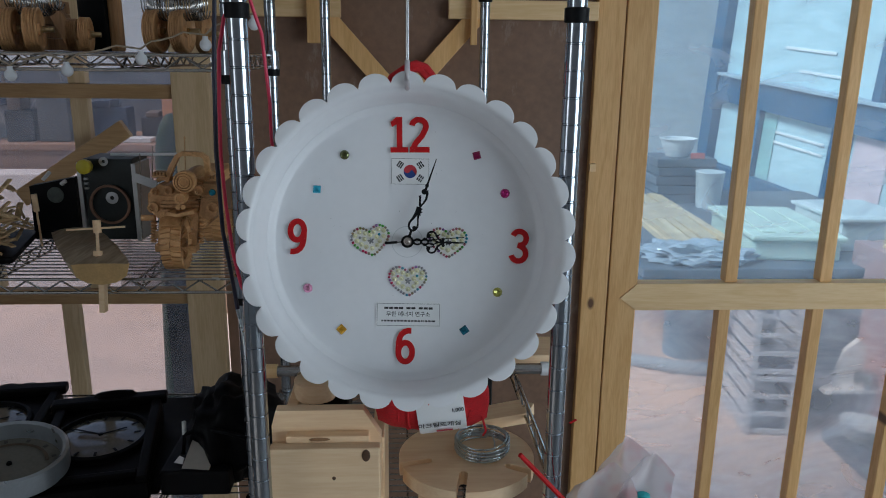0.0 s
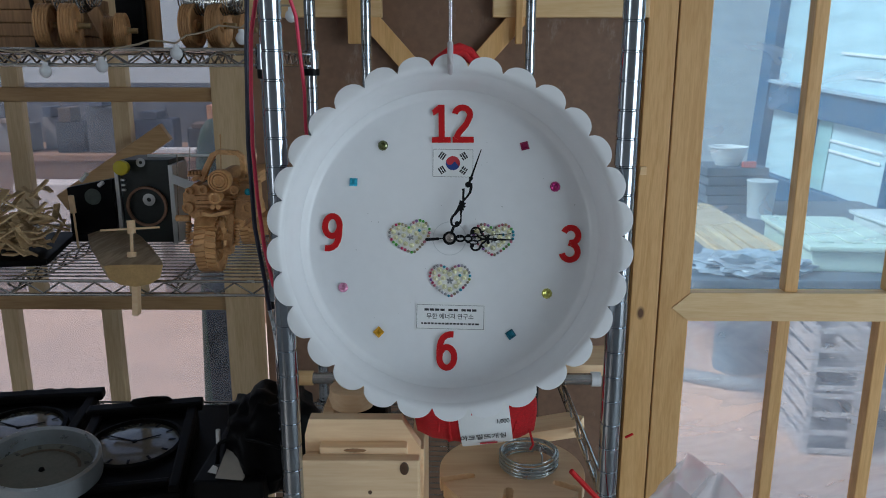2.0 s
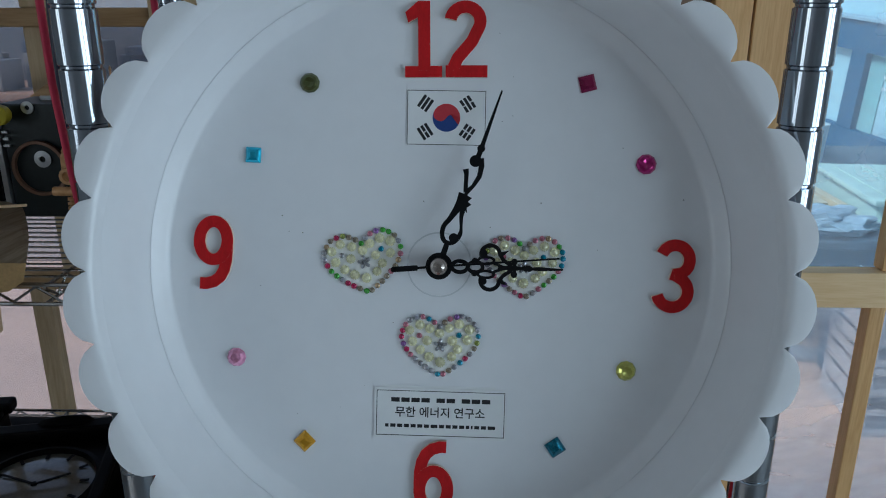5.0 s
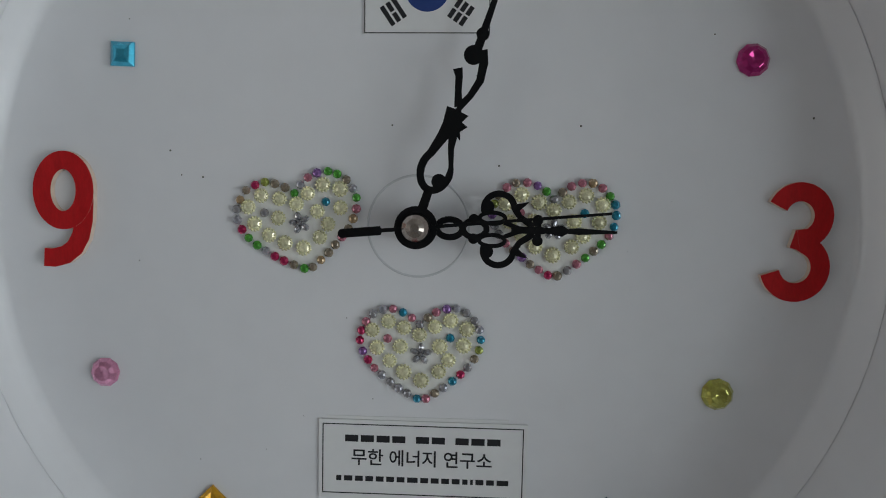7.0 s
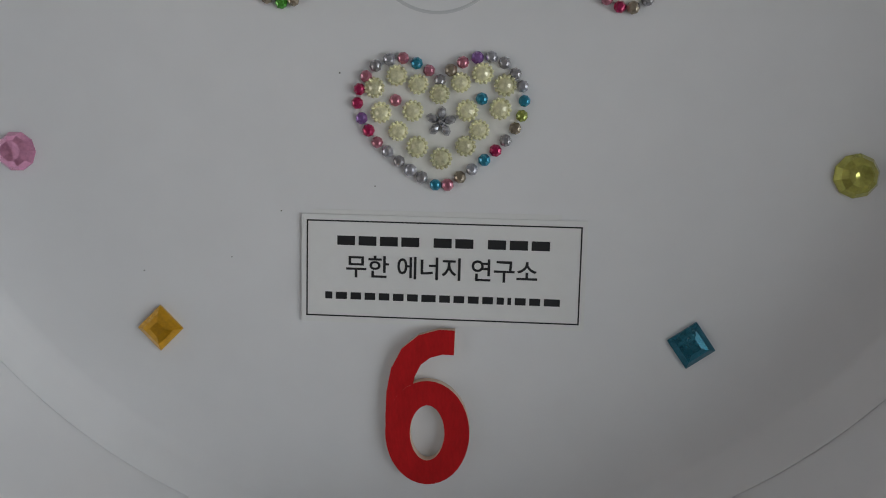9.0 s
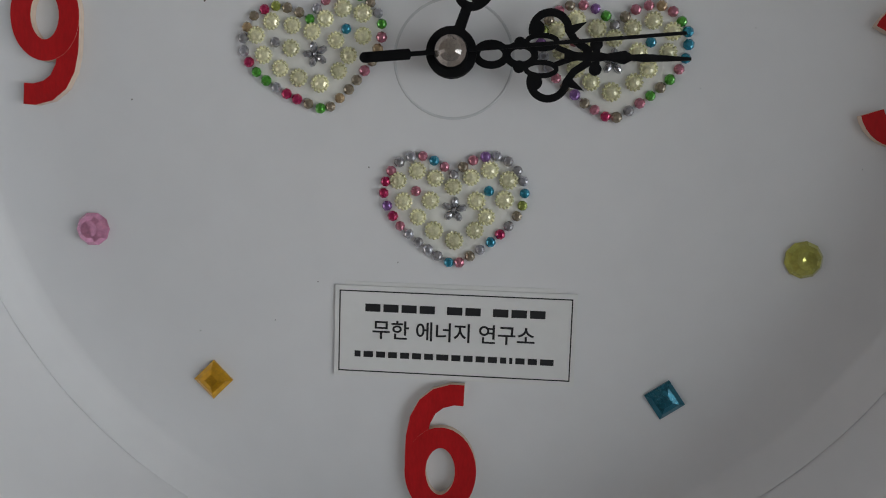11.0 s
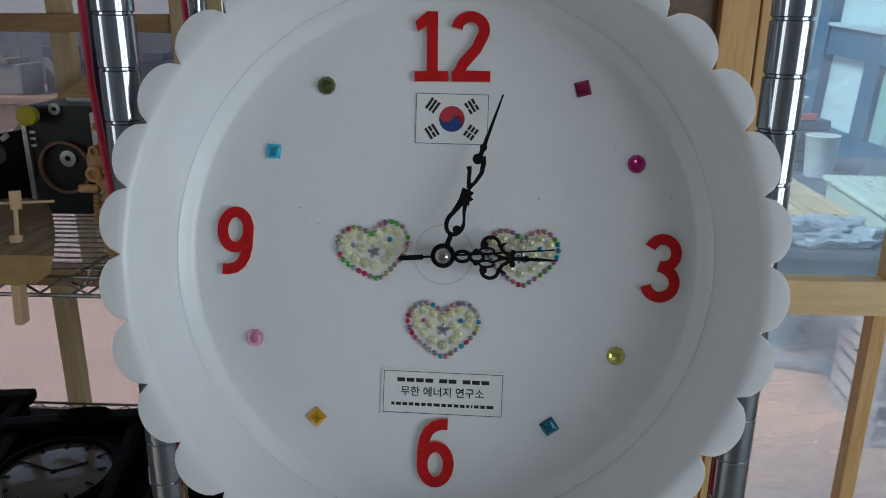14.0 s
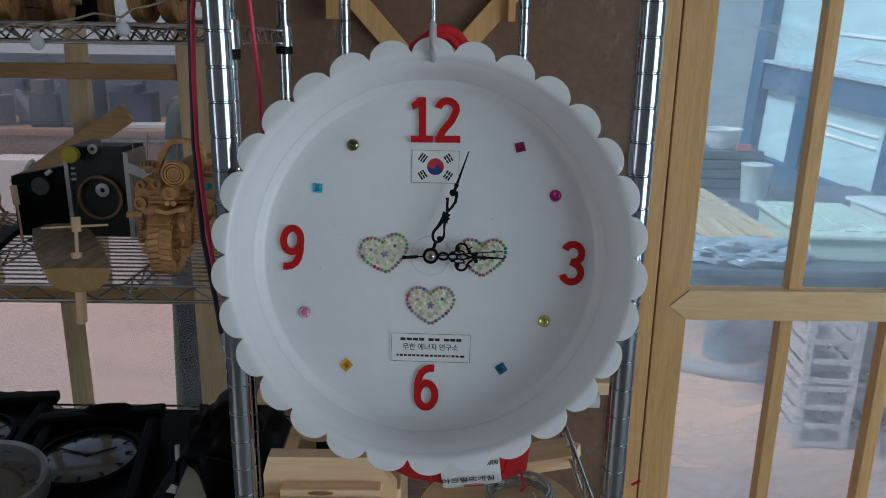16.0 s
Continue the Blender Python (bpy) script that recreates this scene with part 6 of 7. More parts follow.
def mantel_clock(m, w, h, dial_r, carved):
    c = thing("mantel_clock", "black lacquered mantel clock lying back on the shelf", "clock", "old mantel clocks", m=m)
    part("case", boxbm((-w, 0, -0.05), (w, h, 0.0), 0.006), BLACKW, c)
    for x0, x1 in ((-w, -w + 0.02), (w - 0.02, w)):
        part("frame_side", boxbm((x0, 0.0, 0.0005), (x1, h, 0.014), 0.004), BLACKW, c)
    part("frame_top", boxbm((-w - 0.012, h - 0.02, 0.001), (w + 0.012, h + 0.012, 0.022), 0.006), BLACKW, c)
    part("frame_rail", boxbm((-w + 0.021, 0.02, 0.0005), (w - 0.021, 0.035, 0.012), 0.003), BLACKW, c)
    bm = bmesh.new()
    n = 24
    top = [(-w * 0.95 + 2 * w * 0.95 * k / n, h + 0.013 + 0.016 * abs(math.sin(math.pi * k / n)) ** 0.7 + 0.007 * math.sin(5 * math.pi * k / n) ** 2) for k in range(n + 1)]
    prism(bm, [(-w * 0.95, h + 0.0125)] + top[1:-1] + [(w * 0.95, h + 0.0125)], 0.0, 0.012)
    bmesh.ops.recalc_face_normals(bm, faces=bm.faces)
    if carved:
        part("crest", bm, BLACKW, c, "carved black crest")
    else:
        bm.free()
        bm = bmesh.new()
        lathe(bm, [(0, 0), (1, 0), (0.8, 0.008), (0, 0.012)], 20, Matrix.Translation((0.01, h + 0.004, 0.0222)) @ Matrix.Diagonal((0.045, 0.009, 1, 1)))
        part("crest", bm, BLACKW, c, "carved black boss")
    cy = h * 0.56
    bm = bmesh.new()
    lathe(bm, [(dial_r + 0.012, 0.001), (dial_r + 0.01, 0.010), (dial_r + 0.002, 0.012), (dial_r, 0.004)], 40, Matrix.Translation((0, cy, 0)))
    part("bezel", bm, BLACKW, c, "", 50)
    bm = bmesh.new()
    lathe(bm, [(dial_r, 0.003), (dial_r * 0.8, 0.0065), (dial_r * 0.4, 0.009), (0, 0.0098)], 40, Matrix.Translation((0, cy, 0)))
    d = part("dial", bm, GLASSY, c, "domed glass over a cream dial", 50)
    for k in range(12):
        a = math.pi * k / 6
        bm = boxbm((-0.0025, dial_r * 0.76, 0.0078), (0.0025, dial_r * 0.92, 0.0084), 0, Matrix.Translation((0, cy, 0)) @ pose(0, 0, 0, 0, 0, math.degrees(a)))
        part("hour_mark", bm, BLACKW, d)
    bm = bmesh.new()
    lathe(bm, [(0, 0.0098), (0.005, 0.0098), (0.004, 0.012), (0, 0.012)], 12, Matrix.Translation((0, cy, 0)))
    for a, ln in ((70, dial_r * 0.6), (-60, dial_r * 0.75)):
        stroke(bm, [(0, cy), (ln * math.sin(radians(a)), cy + ln * math.cos(radians(a)))], 0.004, 0.0101, 0.0108)
    part("pointer", bm, BLACKW, d)


mantel_clock(Matrix.Translation((-0.580, 0.352, 0.950)) @ pose(0, 0, 0, 3, 0, 12), 0.105, 0.315, 0.083, False)
mantel_clock(Matrix.Translation((-0.868, 0.43, 0.938)) @ pose(0, 0, 0, 3, 0, 8), 0.12, 0.315, 0.083, True)


def ring_clock():
    c = thing("round_clock", "round clock with wide steel rim and faded dial", "clock", m=Matrix.Translation((-0.728, 0.388, 0.976)) @ pose(0, 0, 0, 5, 7, 0))
    r = 0.099
    bm = bmesh.new()
    lathe(bm, [(r - 0.012, 0.004), (r - 0.010, 0.036), (r - 0.005, 0.040), (r, 0.037), (r + 0.002, 0.0), (r - 0.012, 0.0)], 56, None, closed=True)
    part("rim", bm, mat("brushed_rim", (0.46, 0.50, 0.54), 0.3, 0.75, vary=0.1, scale=30, fine=300), c, "brushed steel rim", 40)
    bm = bmesh.new()
    lathe(bm, [(r - 0.0125, 0.006), (r * 0.5, 0.008), (0, 0.009)], 48)
    d = part("dial", bm, DIALF, c, "faded cream dial with brown stain", 50)
    bm = bmesh.new()
    stroke(bm, arc(0, 0, r * 0.62, r * 0.62, 20, 150, 20), 0.006, 0.0092, 0.0095)
    part("stain", bm, mat("brown_stain", (0.16, 0.11, 0.07), 0.6, vary=0.3, scale=80), d)
    bm = bmesh.new()
    lathe(bm, [(0, 0.0085), (0.0055, 0.0085), (0.004, 0.013), (0, 0.013)], 12)
    part("pivot", bm, BLACKW, d)
    for k in range(12):
        bm = boxbm((-0.003, r * 0.70, 0.0086), (0.003, r * 0.78, 0.0094), 0, pose(0, 0, 0, 0, 0, 30 * k))
        part("hour_mark", bm, mat("faded_mark", (0.12, 0.11, 0.10), 0.6), d)


ring_clock()
# black board added to hide bright shelf wires and keep this area dark
tagged(link("wire_cover_board", boxbm((-1.17, 0.405, 0.9045), (-0.47, 0.80, 0.918), 0.004), BLACKW), "black board added over the shelf wires under the old clocks", "board")
# black bag and case at the end of the shelf
bm = bmesh.new()
bmesh.ops.create_icosphere(bm, subdivisions=4, radius=1.0)
for v in bm.verts:
    p = v.co.copy()
    q = noise.noise(p * 2.1) * 0.42 + noise.noise(p * 5.3) * 0.20 + abs(noise.noise(p * 9.0)) * 0.10
    v.co = Vector((p.x * (0.082 + 0.06 * q), p.y * 0.10 * (1 + 0.5 * q), max(-0.9, min(0.92, p.z * 1.15)) * 0.092 * (1 + q * 0.7)))
    v.co += Vector((-0.345, 0.52, 0.990))
bag = thing("black_bag", "crumpled black vinyl bag standing on the shelf", "bag")
VINYL = mat("black_vinyl", (0.003, 0.003, 0.004), 0.45, spec=0.12, vary=0.4, scale=18, fine=90, bump=0.5)
part("body", bm, VINYL, bag, "", 60)
bm = bmesh.new()
rod(bm, (-0.428, 0.452, 1.005), (-0.427, 0.452, 1.032), 0.0042, 10)
part("white_tip", bm, WHITEP, bag, "white plastic strap tip")
bm = bmesh.new()
tube(bm, [(-0.432, 0.45, 0.965), (-0.428, 0.452, 1.004), (-0.395, 0.44, 1.024), (-0.345, 0.415, 1.030), (-0.300, 0.42, 1.012)], 0.0045, 8)
part("strap", bm, VINYL, bag, "", 60)
t = thing("black_tool_case", "open black tool case with a pale card inside", "case")
part("tray", boxbm((-0.465, 0.40, 0.9045), (-0.335, 0.62, 0.955), 0.006), BLACKP, t)
part("card", boxbm((-0.425, 0.41, 0.956), (-0.372, 0.48, 0.960), 0.0005, Matrix.Translation((-0.40, 0.42, 0.955)) @ pose(0, 0, 0, 28, 0, -8) @ Matrix.Translation((0.40, -0.42, -0.955))), mat("pale_card", (0.46, 0.43, 0.38), 0.6, vary=0.1), t, "pale printed card")
bm = bmesh.new()
prism(bm, [(-0.009, 0), (0.007, -0.003), (0.009, 0.009), (0.0, 0.013)], 0, 0.004, Matrix.Translation((-0.435, 0.43, 0.957)) @ pose(0, 0, 0, 55))
part("white_tag", bm, PAPER, t, "torn white tag")

# ---- things beyond the partition ----
PALEWALL = mat("pale_sheet_wall", (0.66, 0.72, 0.74), 0.7, vary=0.12, scale=1.2, fine=18, bump=0.2)
# opaque pale colour painted in for the bright outside behind the glass
PANE = mat("bright_view_pane", (0.52, 0.70, 0.76), 0.35, vary=0.08, scale=3, fine=14, bump=0.0, stretch=(1, 1, 5))
CYANP = mat("cyan_pane", (0.30, 0.52, 0.52), 0.3, vary=0.10, scale=3, fine=14, bump=0.1)
slab("wall_far", (-9, 8.0, 0.0), (2.62, 8.1, 3.4), PALEWALL, "pale sheeted wall at the far end")
slab("wall_far_west", (-9.1, 1.1, 0.0), (-9.0, 8.1, 3.0), PALEWALL, "pale sheeted side wall")
FA = Matrix.Translation((2.78, 6.0, 0)) @ pose(0, 0, 0, 0, 0, -78) @ pose(0, 0, 0, 0, 5.0, 0)
fac = thing("glazed_facade", "blue-grey steel frame facade with panes painted bright", "facade", kind="structure", m=FA)


def fpart(name, s0, s1, z0, z1, d0, d1, material, label=""):
    return part(name, boxbm((s0, d0, z0), (s1, d1, z1), 0.004), material, fac, label)


fpart("column", -0.12, 0.03, -0.3, 3.2, -0.05, 0.12, BLUESTEEL)
fpart("beam", 0.03, 4.7, 1.36, 1.57, -0.03, 0.10, BLUESTEEL)
fpart("beam_cap", 0.03, 4.7, 1.575, 1.60, -0.06, 0.10, mat("pale_edge", (0.40, 0.50, 0.58), 0.5))
fpart("sill", 0.03, 4.7, 0.62, 0.80, -0.03, 0.10, BLUESTEEL)
fpart("base_panel", 0.03, 4.7, -0.5, 0.615, 0.0, 0.06, BLUESTEEL)
for s0 in (0.48, 1.45, 2.4, 3.4, 4.4):
    fpart("mullion", s0, s0 + 0.16, 0.80, 1.36, -0.02, 0.10, BLUESTEEL)
for s0 in (1.75, 3.6):
    fpart("mullion", s0, s0 + 0.07, 1.60, 3.2, -0.02, 0.10, BLUESTEEL)
for a, b in ((0.03, 0.48), (0.64, 1.45), (1.61, 2.4), (2.56, 3.4), (3.56, 4.4)):
    fpart("pane", a, b, 0.80, 1.36, 0.04, 0.05, PANE)
fpart("pane", 0.64, 0.80, 0.80, 1.36, 0.030, 0.036, CYANP)
for a, b in ((0.03, 1.75), (1.82, 3.6), (3.67, 4.7)):
    fpart("pane", a, b, 1.60, 3.2, 0.04, 0.05, PANE)
fpart("pink_sheet", 1.64, 1.95, 0.81, 1.35, 0.028, 0.036, mat("pale_pink_sheet", (0.78, 0.58, 0.62), 0.6, vary=0.12, scale=5), "pale pink sheet behind the pane")
for s0, z in ((0.75, 1.86), (0.95, 1.70), (0.80, 1.20), (0.80, 1.12), (1.9, 1.9), (2.0, 1.72)):
    fpart("bright_slat", s0, s0 + 0.55, z, z + 0.022, 0.028, 0.036, mat("white_slat", (0.85, 0.87, 0.88), 0.5))
slab("wall_white_return", (0.6, 6.35, 0.0), (3.0, 6.45, 3.2), PALEWALL, "pale return wall beside the facade")

# work bench with timber and boxes
DARKB = mat("dark_bench", (0.10, 0.13, 0.17), 0.6, vary=0.35, scale=5, fine=40, bump=0.3)
b = thing("work_bench", "dark cluttered work bench beyond the film window", "bench")
part("top", boxbm((1.12, 2.48, 0.70), (3.0, 4.6, 0.745), 0.01), DARKB, b)
for x, y in ((1.75, 2.85), (2.9, 2.85), (1.75, 4.5), (2.9, 4.5)):
    part("leg", boxbm((x - 0.04, y - 0.04, 0.0), (x + 0.04, y + 0.04, 0.70), 0.004), BLUESTEEL, b)
# dark board added over the bright gap below, height fitted to the camera's view
part("apron", boxbm((1.12, 2.50, 0.56), (3.0, 2.518, 0.699), 0.004), DARKB, b, "dark board added to close the gap under the bench")
STRIP = wood("timber_strip", (0.70, 0.55, 0.36), (0.58, 0.43, 0.26), "y", rings=10)
rnd = random.Random(8)
for k in range(12):
    lay = k // 6
    x = 1.42 + 0.052 * (k % 6) + 0.02 * lay
    bm = boxbm((-0.021, -0.72, 0), (0.021, 0.60, 0.03), 0.003, Matrix.Translation((x, 3.58 + rnd.uniform(-.08, .08), 0.7465 + 0.031 * lay)) @ pose(0, 0, 0, 0, 0, -3 + rnd.uniform(-1, 1)))
    tagged(link("timber_strip", bm, STRIP), "pale planed timber strip stacked on the bench", "timber", "timber strips")
GREENP = mat("pale_green_plastic", (0.60, 0.72, 0.64), 0.5, vary=0.06, scale=6, fine=60)
bx = thing("storage_box", "pale green plastic storage box with ribbed lid", "box", m=Matrix.Translation((1.70, 2.62, 0.7455)) @ pose(0, 0, 0, 0, 0, -6))
part("body", boxbm((0.02, 0.02, 0.0), (0.44, 0.76, 0.10), 0.015), GREENP, bx)
part("lid", boxbm((0.0, 0.0, 0.101), (0.46, 0.78, 0.128), 0.010), GREENP, bx)
for x in (0.07, 0.20, 0.33):
    part("rib", boxbm((x, 0.08, 0.1285), (x + 0.07, 0.70, 0.136), 0.003), GREENP, bx)
CLEARB = mat("milky_plastic", (0.62, 0.68, 0.70), 0.35, vary=0.06, scale=6, fine=60)
bn = thing("plastic_bin", "milky plastic bin with rim beyond the window", "bin", m=Matrix.Translation((2.24, 2.78, 0.7455)))
bm = bmesh.new()
box(bm, (0, 0, 0), (0.40, 0.5, 0.19), 0.03)
part("tub", bm, CLEARB, bn)
part("rim", boxbm((-0.015, -0.015, 0.160), (0.415, 0.515, 0.180), 0.006), CLEARB, bn)
st = thing("box_stack", "stack of dark crates carrying a white bowl", "crates")
for k in range(5):
    part("crate", boxbm((1.70 + 0.015 * (k % 2), 4.10, 0.7455 + 0.062 * k), (2.13 - 0.02 * (k % 3), 4.45, 0.802 + 0.062 * k), 0.008), DARKB, st)
bm = bmesh.new()
lathe(bm, [(0, 0), (0.075, 0), (0.10, 0.05), (0.118, 0.115), (0.128, 0.118), (0.128, 0.126), (0.112, 0.124), (0.09, 0.04), (0, 0.012)], 32, Matrix.Translation((1.88, 4.24, 1.0515)))
tagged(link("white_bowl", bm, WHITEP, None, "", 50), "white plastic bowl on the dark crates", "bowl")
bm = bmesh.new()
lathe(bm, [(0, 0), (0.075, 0), (0.092, 0.23), (0.097, 0.235), (0.095, 0.24), (0, 0.236)], 28, Matrix.Translation((2.02, 3.98, 0.7455)))
tagged(link("white_bucket", bm, CLEARB, None, "", 50), "white plastic bucket on the bench", "bucket")
bm = boxbm((1.93, 4.095, 1.0515), (2.02, 4.12, 1.09), 0.004)
tagged(link("red_packet", bm, mat("red_packet", (0.6, 0.12, 0.10), 0.5)), "small red packet on the dark crates", "packet")
# stacked timber on the right of the bench
for k in range(6):
    bm = boxbm((2.24, 2.28, 0.86 + 0.024 * k), (2.95 - 0.05 * (k % 2), 2.44, 0.88 + 0.024 * k), 0.003)
    tagged(link("timber_strip", bm, STRIP), "pale planed timber strip stacked on a reddish chest", "timber", "timber strips")
tagged(link("red_chest", boxbm((2.20, 2.20, 0.0), (3.0, 2.60, 0.859), 0.01), mat("dull_pink", (0.42, 0.25, 0.25), 0.6, vary=0.15)), "dull pinkish chest carrying timber strips", "chest")
# film bag on the near edge of the bench
bm = bmesh.new()
bmesh.ops.create_icosphere(bm, subdivisions=4, radius=1.0)
for v in bm.verts:
    p = v.co.copy()
    q = noise.noise(p * 3.0) * 0.35 + noise.noise(p * 8) * 0.18
    v.co = Vector((1.45 + p.x * 0.27 * (1 + q), 2.66 + p.y * 0.16 * (1 + q), 0.745 + max(0, 0.03 + p.z * 0.06 * (1 + 1.6 * q))))
tagged(link("film_bag", bm, mat("crumpled_film", (0.40, 0.47, 0.55), 0.25, vary=0.5, scale=9, fine=60, bump=0.6)), "crumpled clear film bag on the bench", "bag")


# white crate plastic greyed so its colour carries the haze before it
CRATEP = mat("hazed_crate_plastic", (0.46, 0.50, 0.56), 0.5, vary=0.12, scale=9, fine=60)


def crate(x, y, z, turn):
    m = Matrix.Translation((x, y, z)) @ pose(0, 0, 0, 0, 0, turn)
    c = thing("slatted_crate", "white slatted plastic crate in a floor stack", "crate", "slatted crates", m=m)
    w, d, h = 0.23, 0.42, 0.30
    SL = CRATEP
    for x0 in (0, w - 0.03):
        for y0 in (0, d - 0.03):
            part("corner", boxbm((x0, y0, 0), (x0 + 0.03, y0 + 0.03, h), 0.003), SL, c)
    for k in range(4):
        zz = 0.005 + k * 0.088
        part("slat", boxbm((0.031, 0.004, zz), (w - 0.031, 0.014, zz + 0.024), 0.002), SL, c)
        part("slat", boxbm((0.031, d - 0.014, zz), (w - 0.031, d - 0.004, zz + 0.024), 0.002), SL, c)
        for x0 in (0.004, w - 0.014):
            part("slat", boxbm((x0, 0.031, zz), (x0 + 0.010, d - 0.031, zz + 0.066), 0.002), SL, c)
    part("floor_panel", boxbm((0.014, 0.014, 0.01), (w - 0.014, d - 0.014, 0.018), 0.0), DARKB, c)


for k in range(2):
    crate(1.585, 2.255, 0.0 + 0.302 * k, -6)
BLUEP = mat("blue_plastic", (0.12, 0.24, 0.36), 0.5, vary=0.12, scale=5, fine=50)
bm = bmesh.new()
lathe(bm, [(0, 0), (0.12, 0), (0.135, 0.6), (0.142, 0.61), (0.142, 0.63), (0.13, 0.63), (0.115, 0.05), (0, 0.04)], 30, Matrix.Translation((1.66, 3.26, 0.0)))
tagged(link("blue_bin", bm, BLUEP, None, "", 50), "blue plastic waste bin on the pale floor", "bin")
bm = bmesh.new()
tube(bm, [(0.75, 3.62, 0.03), (1.0, 3.35, 0.03), (1.25, 3.12, 0.03), (1.5, 2.98, 0.03), (1.75, 2.92, 0.03)], 0.04, 10)
tagged(link("blue_hose", bm, mat("pale_blue_hose", (0.30, 0.40, 0.50), 0.5, vary=0.1), None, "", 60), "thick pale blue hose lying on the floor", "hose")
bm = bmesh.new()
tube(bm, [(1.15, 4.6, 0.03), (1.5, 4.35, 0.03), (1.75, 4.0, 0.03), (1.85, 3.7, 0.03)], 0.035, 10)
tagged(link("pink_hose", bm, mat("pink_hose", (0.50, 0.30, 0.32), 0.5, vary=0.1), None, "", 60), "dull pink hose lying on the floor", "hose")
# low dark stand with odds and ends
ld = thing("low_stand", "low dark stand on the floor beyond the window", "stand")
part("base", boxbm((1.93, 1.75, 0.0), (2.9, 2.19, 0.07), 0.008), DARKB, ld)
part("body", boxbm((2.02, 2.45, 0.0), (3.0, 2.75, 0.62), 0.008), DARKB, ld)
part("shelf", boxbm((1.95, 2.25, 0.20), (2.6, 2.449, 0.222), 0.003), WHITEP, ld, "white narrow shelf")
for z, r in ((0.0705, 0.085), (0.10, 0.09), (0.13, 0.095)):
    bm = bmesh.new()
    lathe(bm, [(0, 0), (r * 0.7, 0), (r, 0.024), (r * 1.04, 0.026), (r * 0.9, 0.022), (0, 0.008)], 28, Matrix.Translation((2.03, 2.06, z)))
    tagged(link("pale_bowl", bm, CLEARB, None, "", 50), "pale bowl stacked on the low stand", "bowl", "stacked bowls")
bm = bmesh.new()
prism(bm, [(-0.06, 0), (0.10, 0), (0.12, 0.14), (0.04, 0.20), (-0.02, 0.15)], 0, 0.03, Matrix.Translation((2.12, 2.40, 0.2225)) @ pose(0, 0, 0, 90))
tagged(link("white_bag", bm, WHITEP), "white folded bag on the narrow shelf", "bag")
bm = bmesh.new()
lathe(bm, [(0, 0), (0.05, 0), (0.055, 0.03), (0.04, 0.07), (0, 0.08)], 20, Matrix.Translation((2.17, 2.30, 0.2225)))
tagged(link("steel_pot", bm, CHROME_DULL, None, "", 50), "small shiny steel pot on the narrow shelf", "pot")

# left of the panel
bm = bmesh.new()
lathe(bm, [(0, 0), (0.048, 0), (0.052, 0.02), (0.052, 1.40), (0.047, 1.46), (0.034, 1.505), (0.016, 1.53), (0, 1.535)], 28, Matrix.Translation((-0.778, 1.50, 0.0)) @ pose(0, 0, 0, 0, 2.1, 0))
tagged(link("gas_cylinder", bm, mat("green_paint", (0.018, 0.085, 0.035), 0.45, vary=0.25, scale=6, fine=60), None, "", 50), "narrow dark green gas cylinder leaning behind the partition", "gas cylinder")
# black sheet added to fill the dark gap right of the cylinder
tagged(link("dark_gap_sheet", boxbm((-0.752, 1.40, 0.0), (-0.60, 1.42, 1.075), 0.003), BLACKP), "black sheet filling the dark gap behind the partition", "board")
t = thing("far_table", "dark blue-grey work table with machines", "table")
part("apron", boxbm((-5.2, 4.62, 0.72), (-0.9, 4.66, 1.019), 0.004), mat("brown_apron", (0.30, 0.19, 0.15), 0.6, vary=0.35, scale=2), t)
part("top", boxbm((-5.2, 4.6, 1.02), (-0.9, 5.6, 1.07), 0.01), mat("brown_top", (0.34, 0.20, 0.14), 0.6, vary=0.2), t, "brown wooden table top")
for x in (-5.1, -3.6, -2.2, -1.0):
    part("leg", boxbm((x - 0.04, 4.65, 0), (x + 0.04, 4.73, 1.02), 0.004), BLUESTEEL, t)
rnd = random.Random(5)
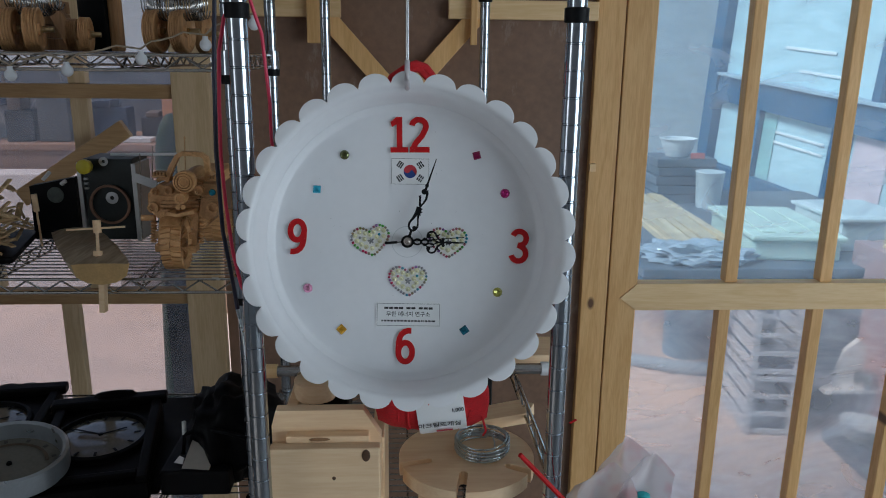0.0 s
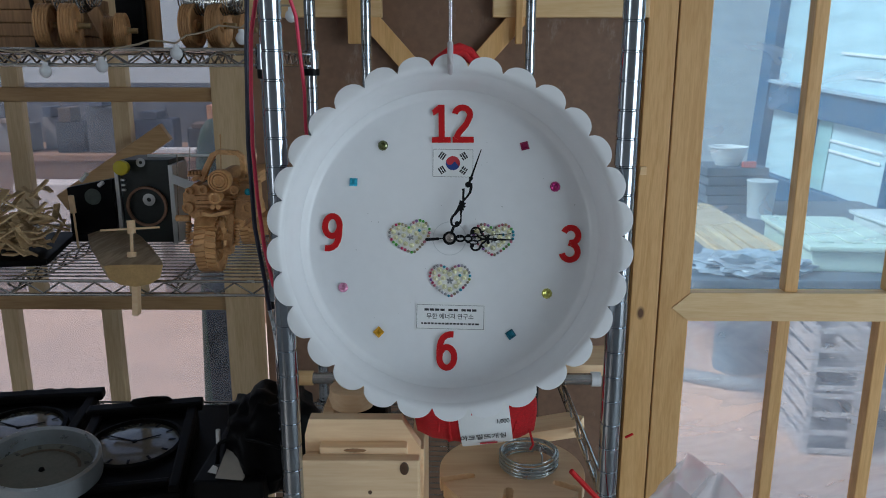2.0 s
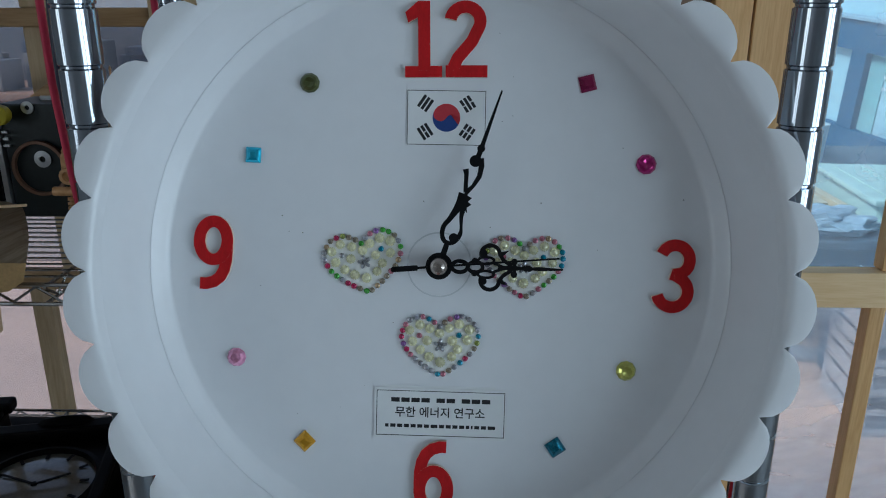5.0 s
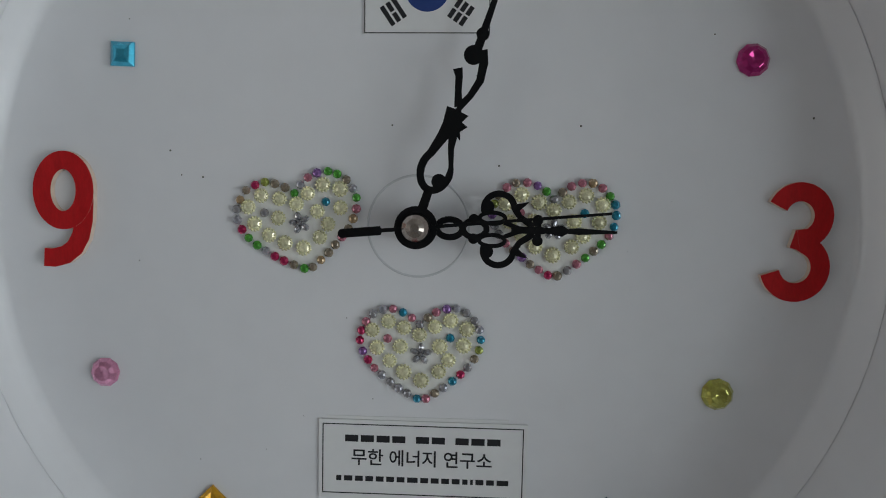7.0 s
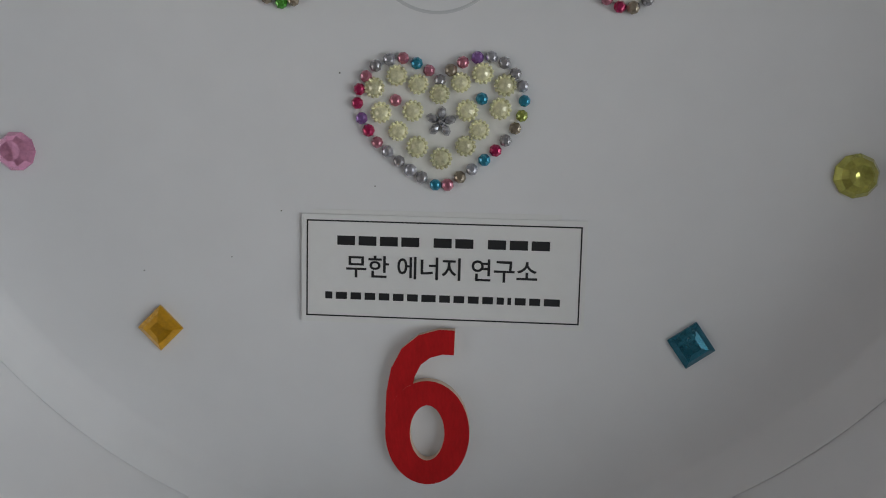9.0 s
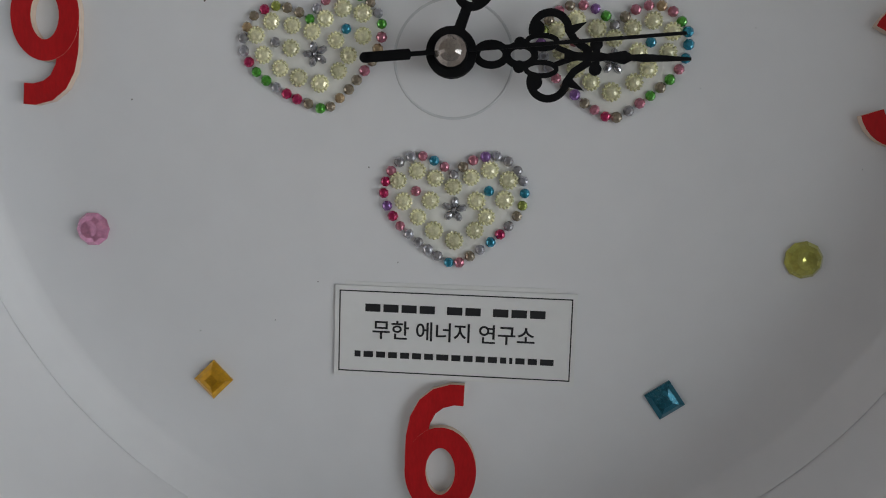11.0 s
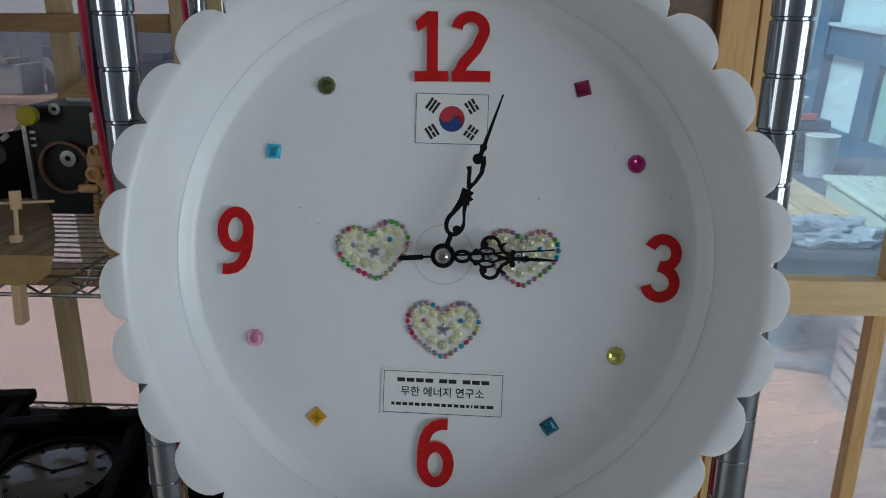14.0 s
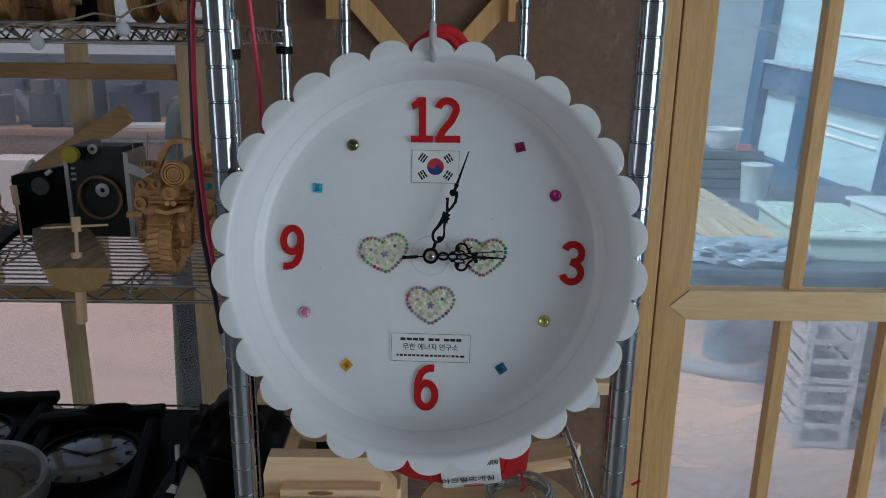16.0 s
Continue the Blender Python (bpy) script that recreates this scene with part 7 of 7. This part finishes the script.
# backing panel added to block the bright wall between the machines
part("screen", boxbm((-5.2, 5.52, 1.0705), (-0.9, 5.56, 1.56), 0.004), mat("slate_backing", (0.17, 0.185, 0.22), 0.6, vary=0.4, scale=2.2, fine=12), t, "slate grey backing added to cover the bright wall")
MACHINE = [mat("machine_paint", c, 0.5, vary=0.35, scale=5, fine=40, island=0.3) for c in ((0.07, 0.085, 0.11), (0.12, 0.13, 0.15), (0.20, 0.15, 0.13), (0.05, 0.07, 0.12), (0.34, 0.34, 0.36))]
x = -5.1
while x < -1.05:
    w, h = rnd.uniform(0.10, 0.30), rnd.uniform(0.10, 0.40)
    mc = thing("bench_machine", "small slate grey machine standing on the far table", "machine", "machines on the far table", m=Matrix.Translation((x + w / 2, 5.0 + rnd.uniform(-0.2, 0.2), 1.0705)) @ pose(0, 0, 0, 0, 0, rnd.uniform(-12, 12)))
    part("body", boxbm((-w / 2, -0.12, 0), (w / 2, 0.12, h), 0.012), rnd.choice(MACHINE), mc)
    part("head", boxbm((-w * 0.3, -0.15, h + 0.001), (w * 0.15, 0.10, h + rnd.uniform(0.03, 0.12)), 0.008), rnd.choice(MACHINE), mc)
    bm = bmesh.new()
    rod(bm, (w * 0.3, -0.02, h), (w * 0.3 + rnd.uniform(-0.08, 0.08), -0.02, h + rnd.uniform(0.06, 0.26)), 0.008, 8)
    part("arm", bm, rnd.choice(MACHINE), mc)
    x += w + rnd.uniform(-0.01, 0.05)
tagged(link("white_carton", boxbm((-3.0, 4.3, 0.0), (-2.0, 4.55, 0.9), 0.01), mat("pale_carton", (0.70, 0.66, 0.66), 0.7, vary=0.1)), "pale carton standing on the floor", "carton")
tagged(link("brown_carton", boxbm((-1.62, 4.0, 0.0), (-1.15, 4.3, 0.98), 0.01), mat("brown_carton", (0.40, 0.26, 0.19), 0.7, vary=0.15)), "brown carton standing on the floor", "carton")
tagged(link("orange_box", boxbm((-1.75, 4.7, 1.0705), (-1.5, 4.88, 1.42), 0.01), mat("orange_card", (0.55, 0.26, 0.14), 0.6, vary=0.15)), "orange box on the far table", "box")
tagged(link("white_lamp_panel", boxbm((-2.3, 4.70, 1.0705), (-1.85, 4.85, 1.10), 0.004), WHITEP), "white strip lying on the far table", "strip")
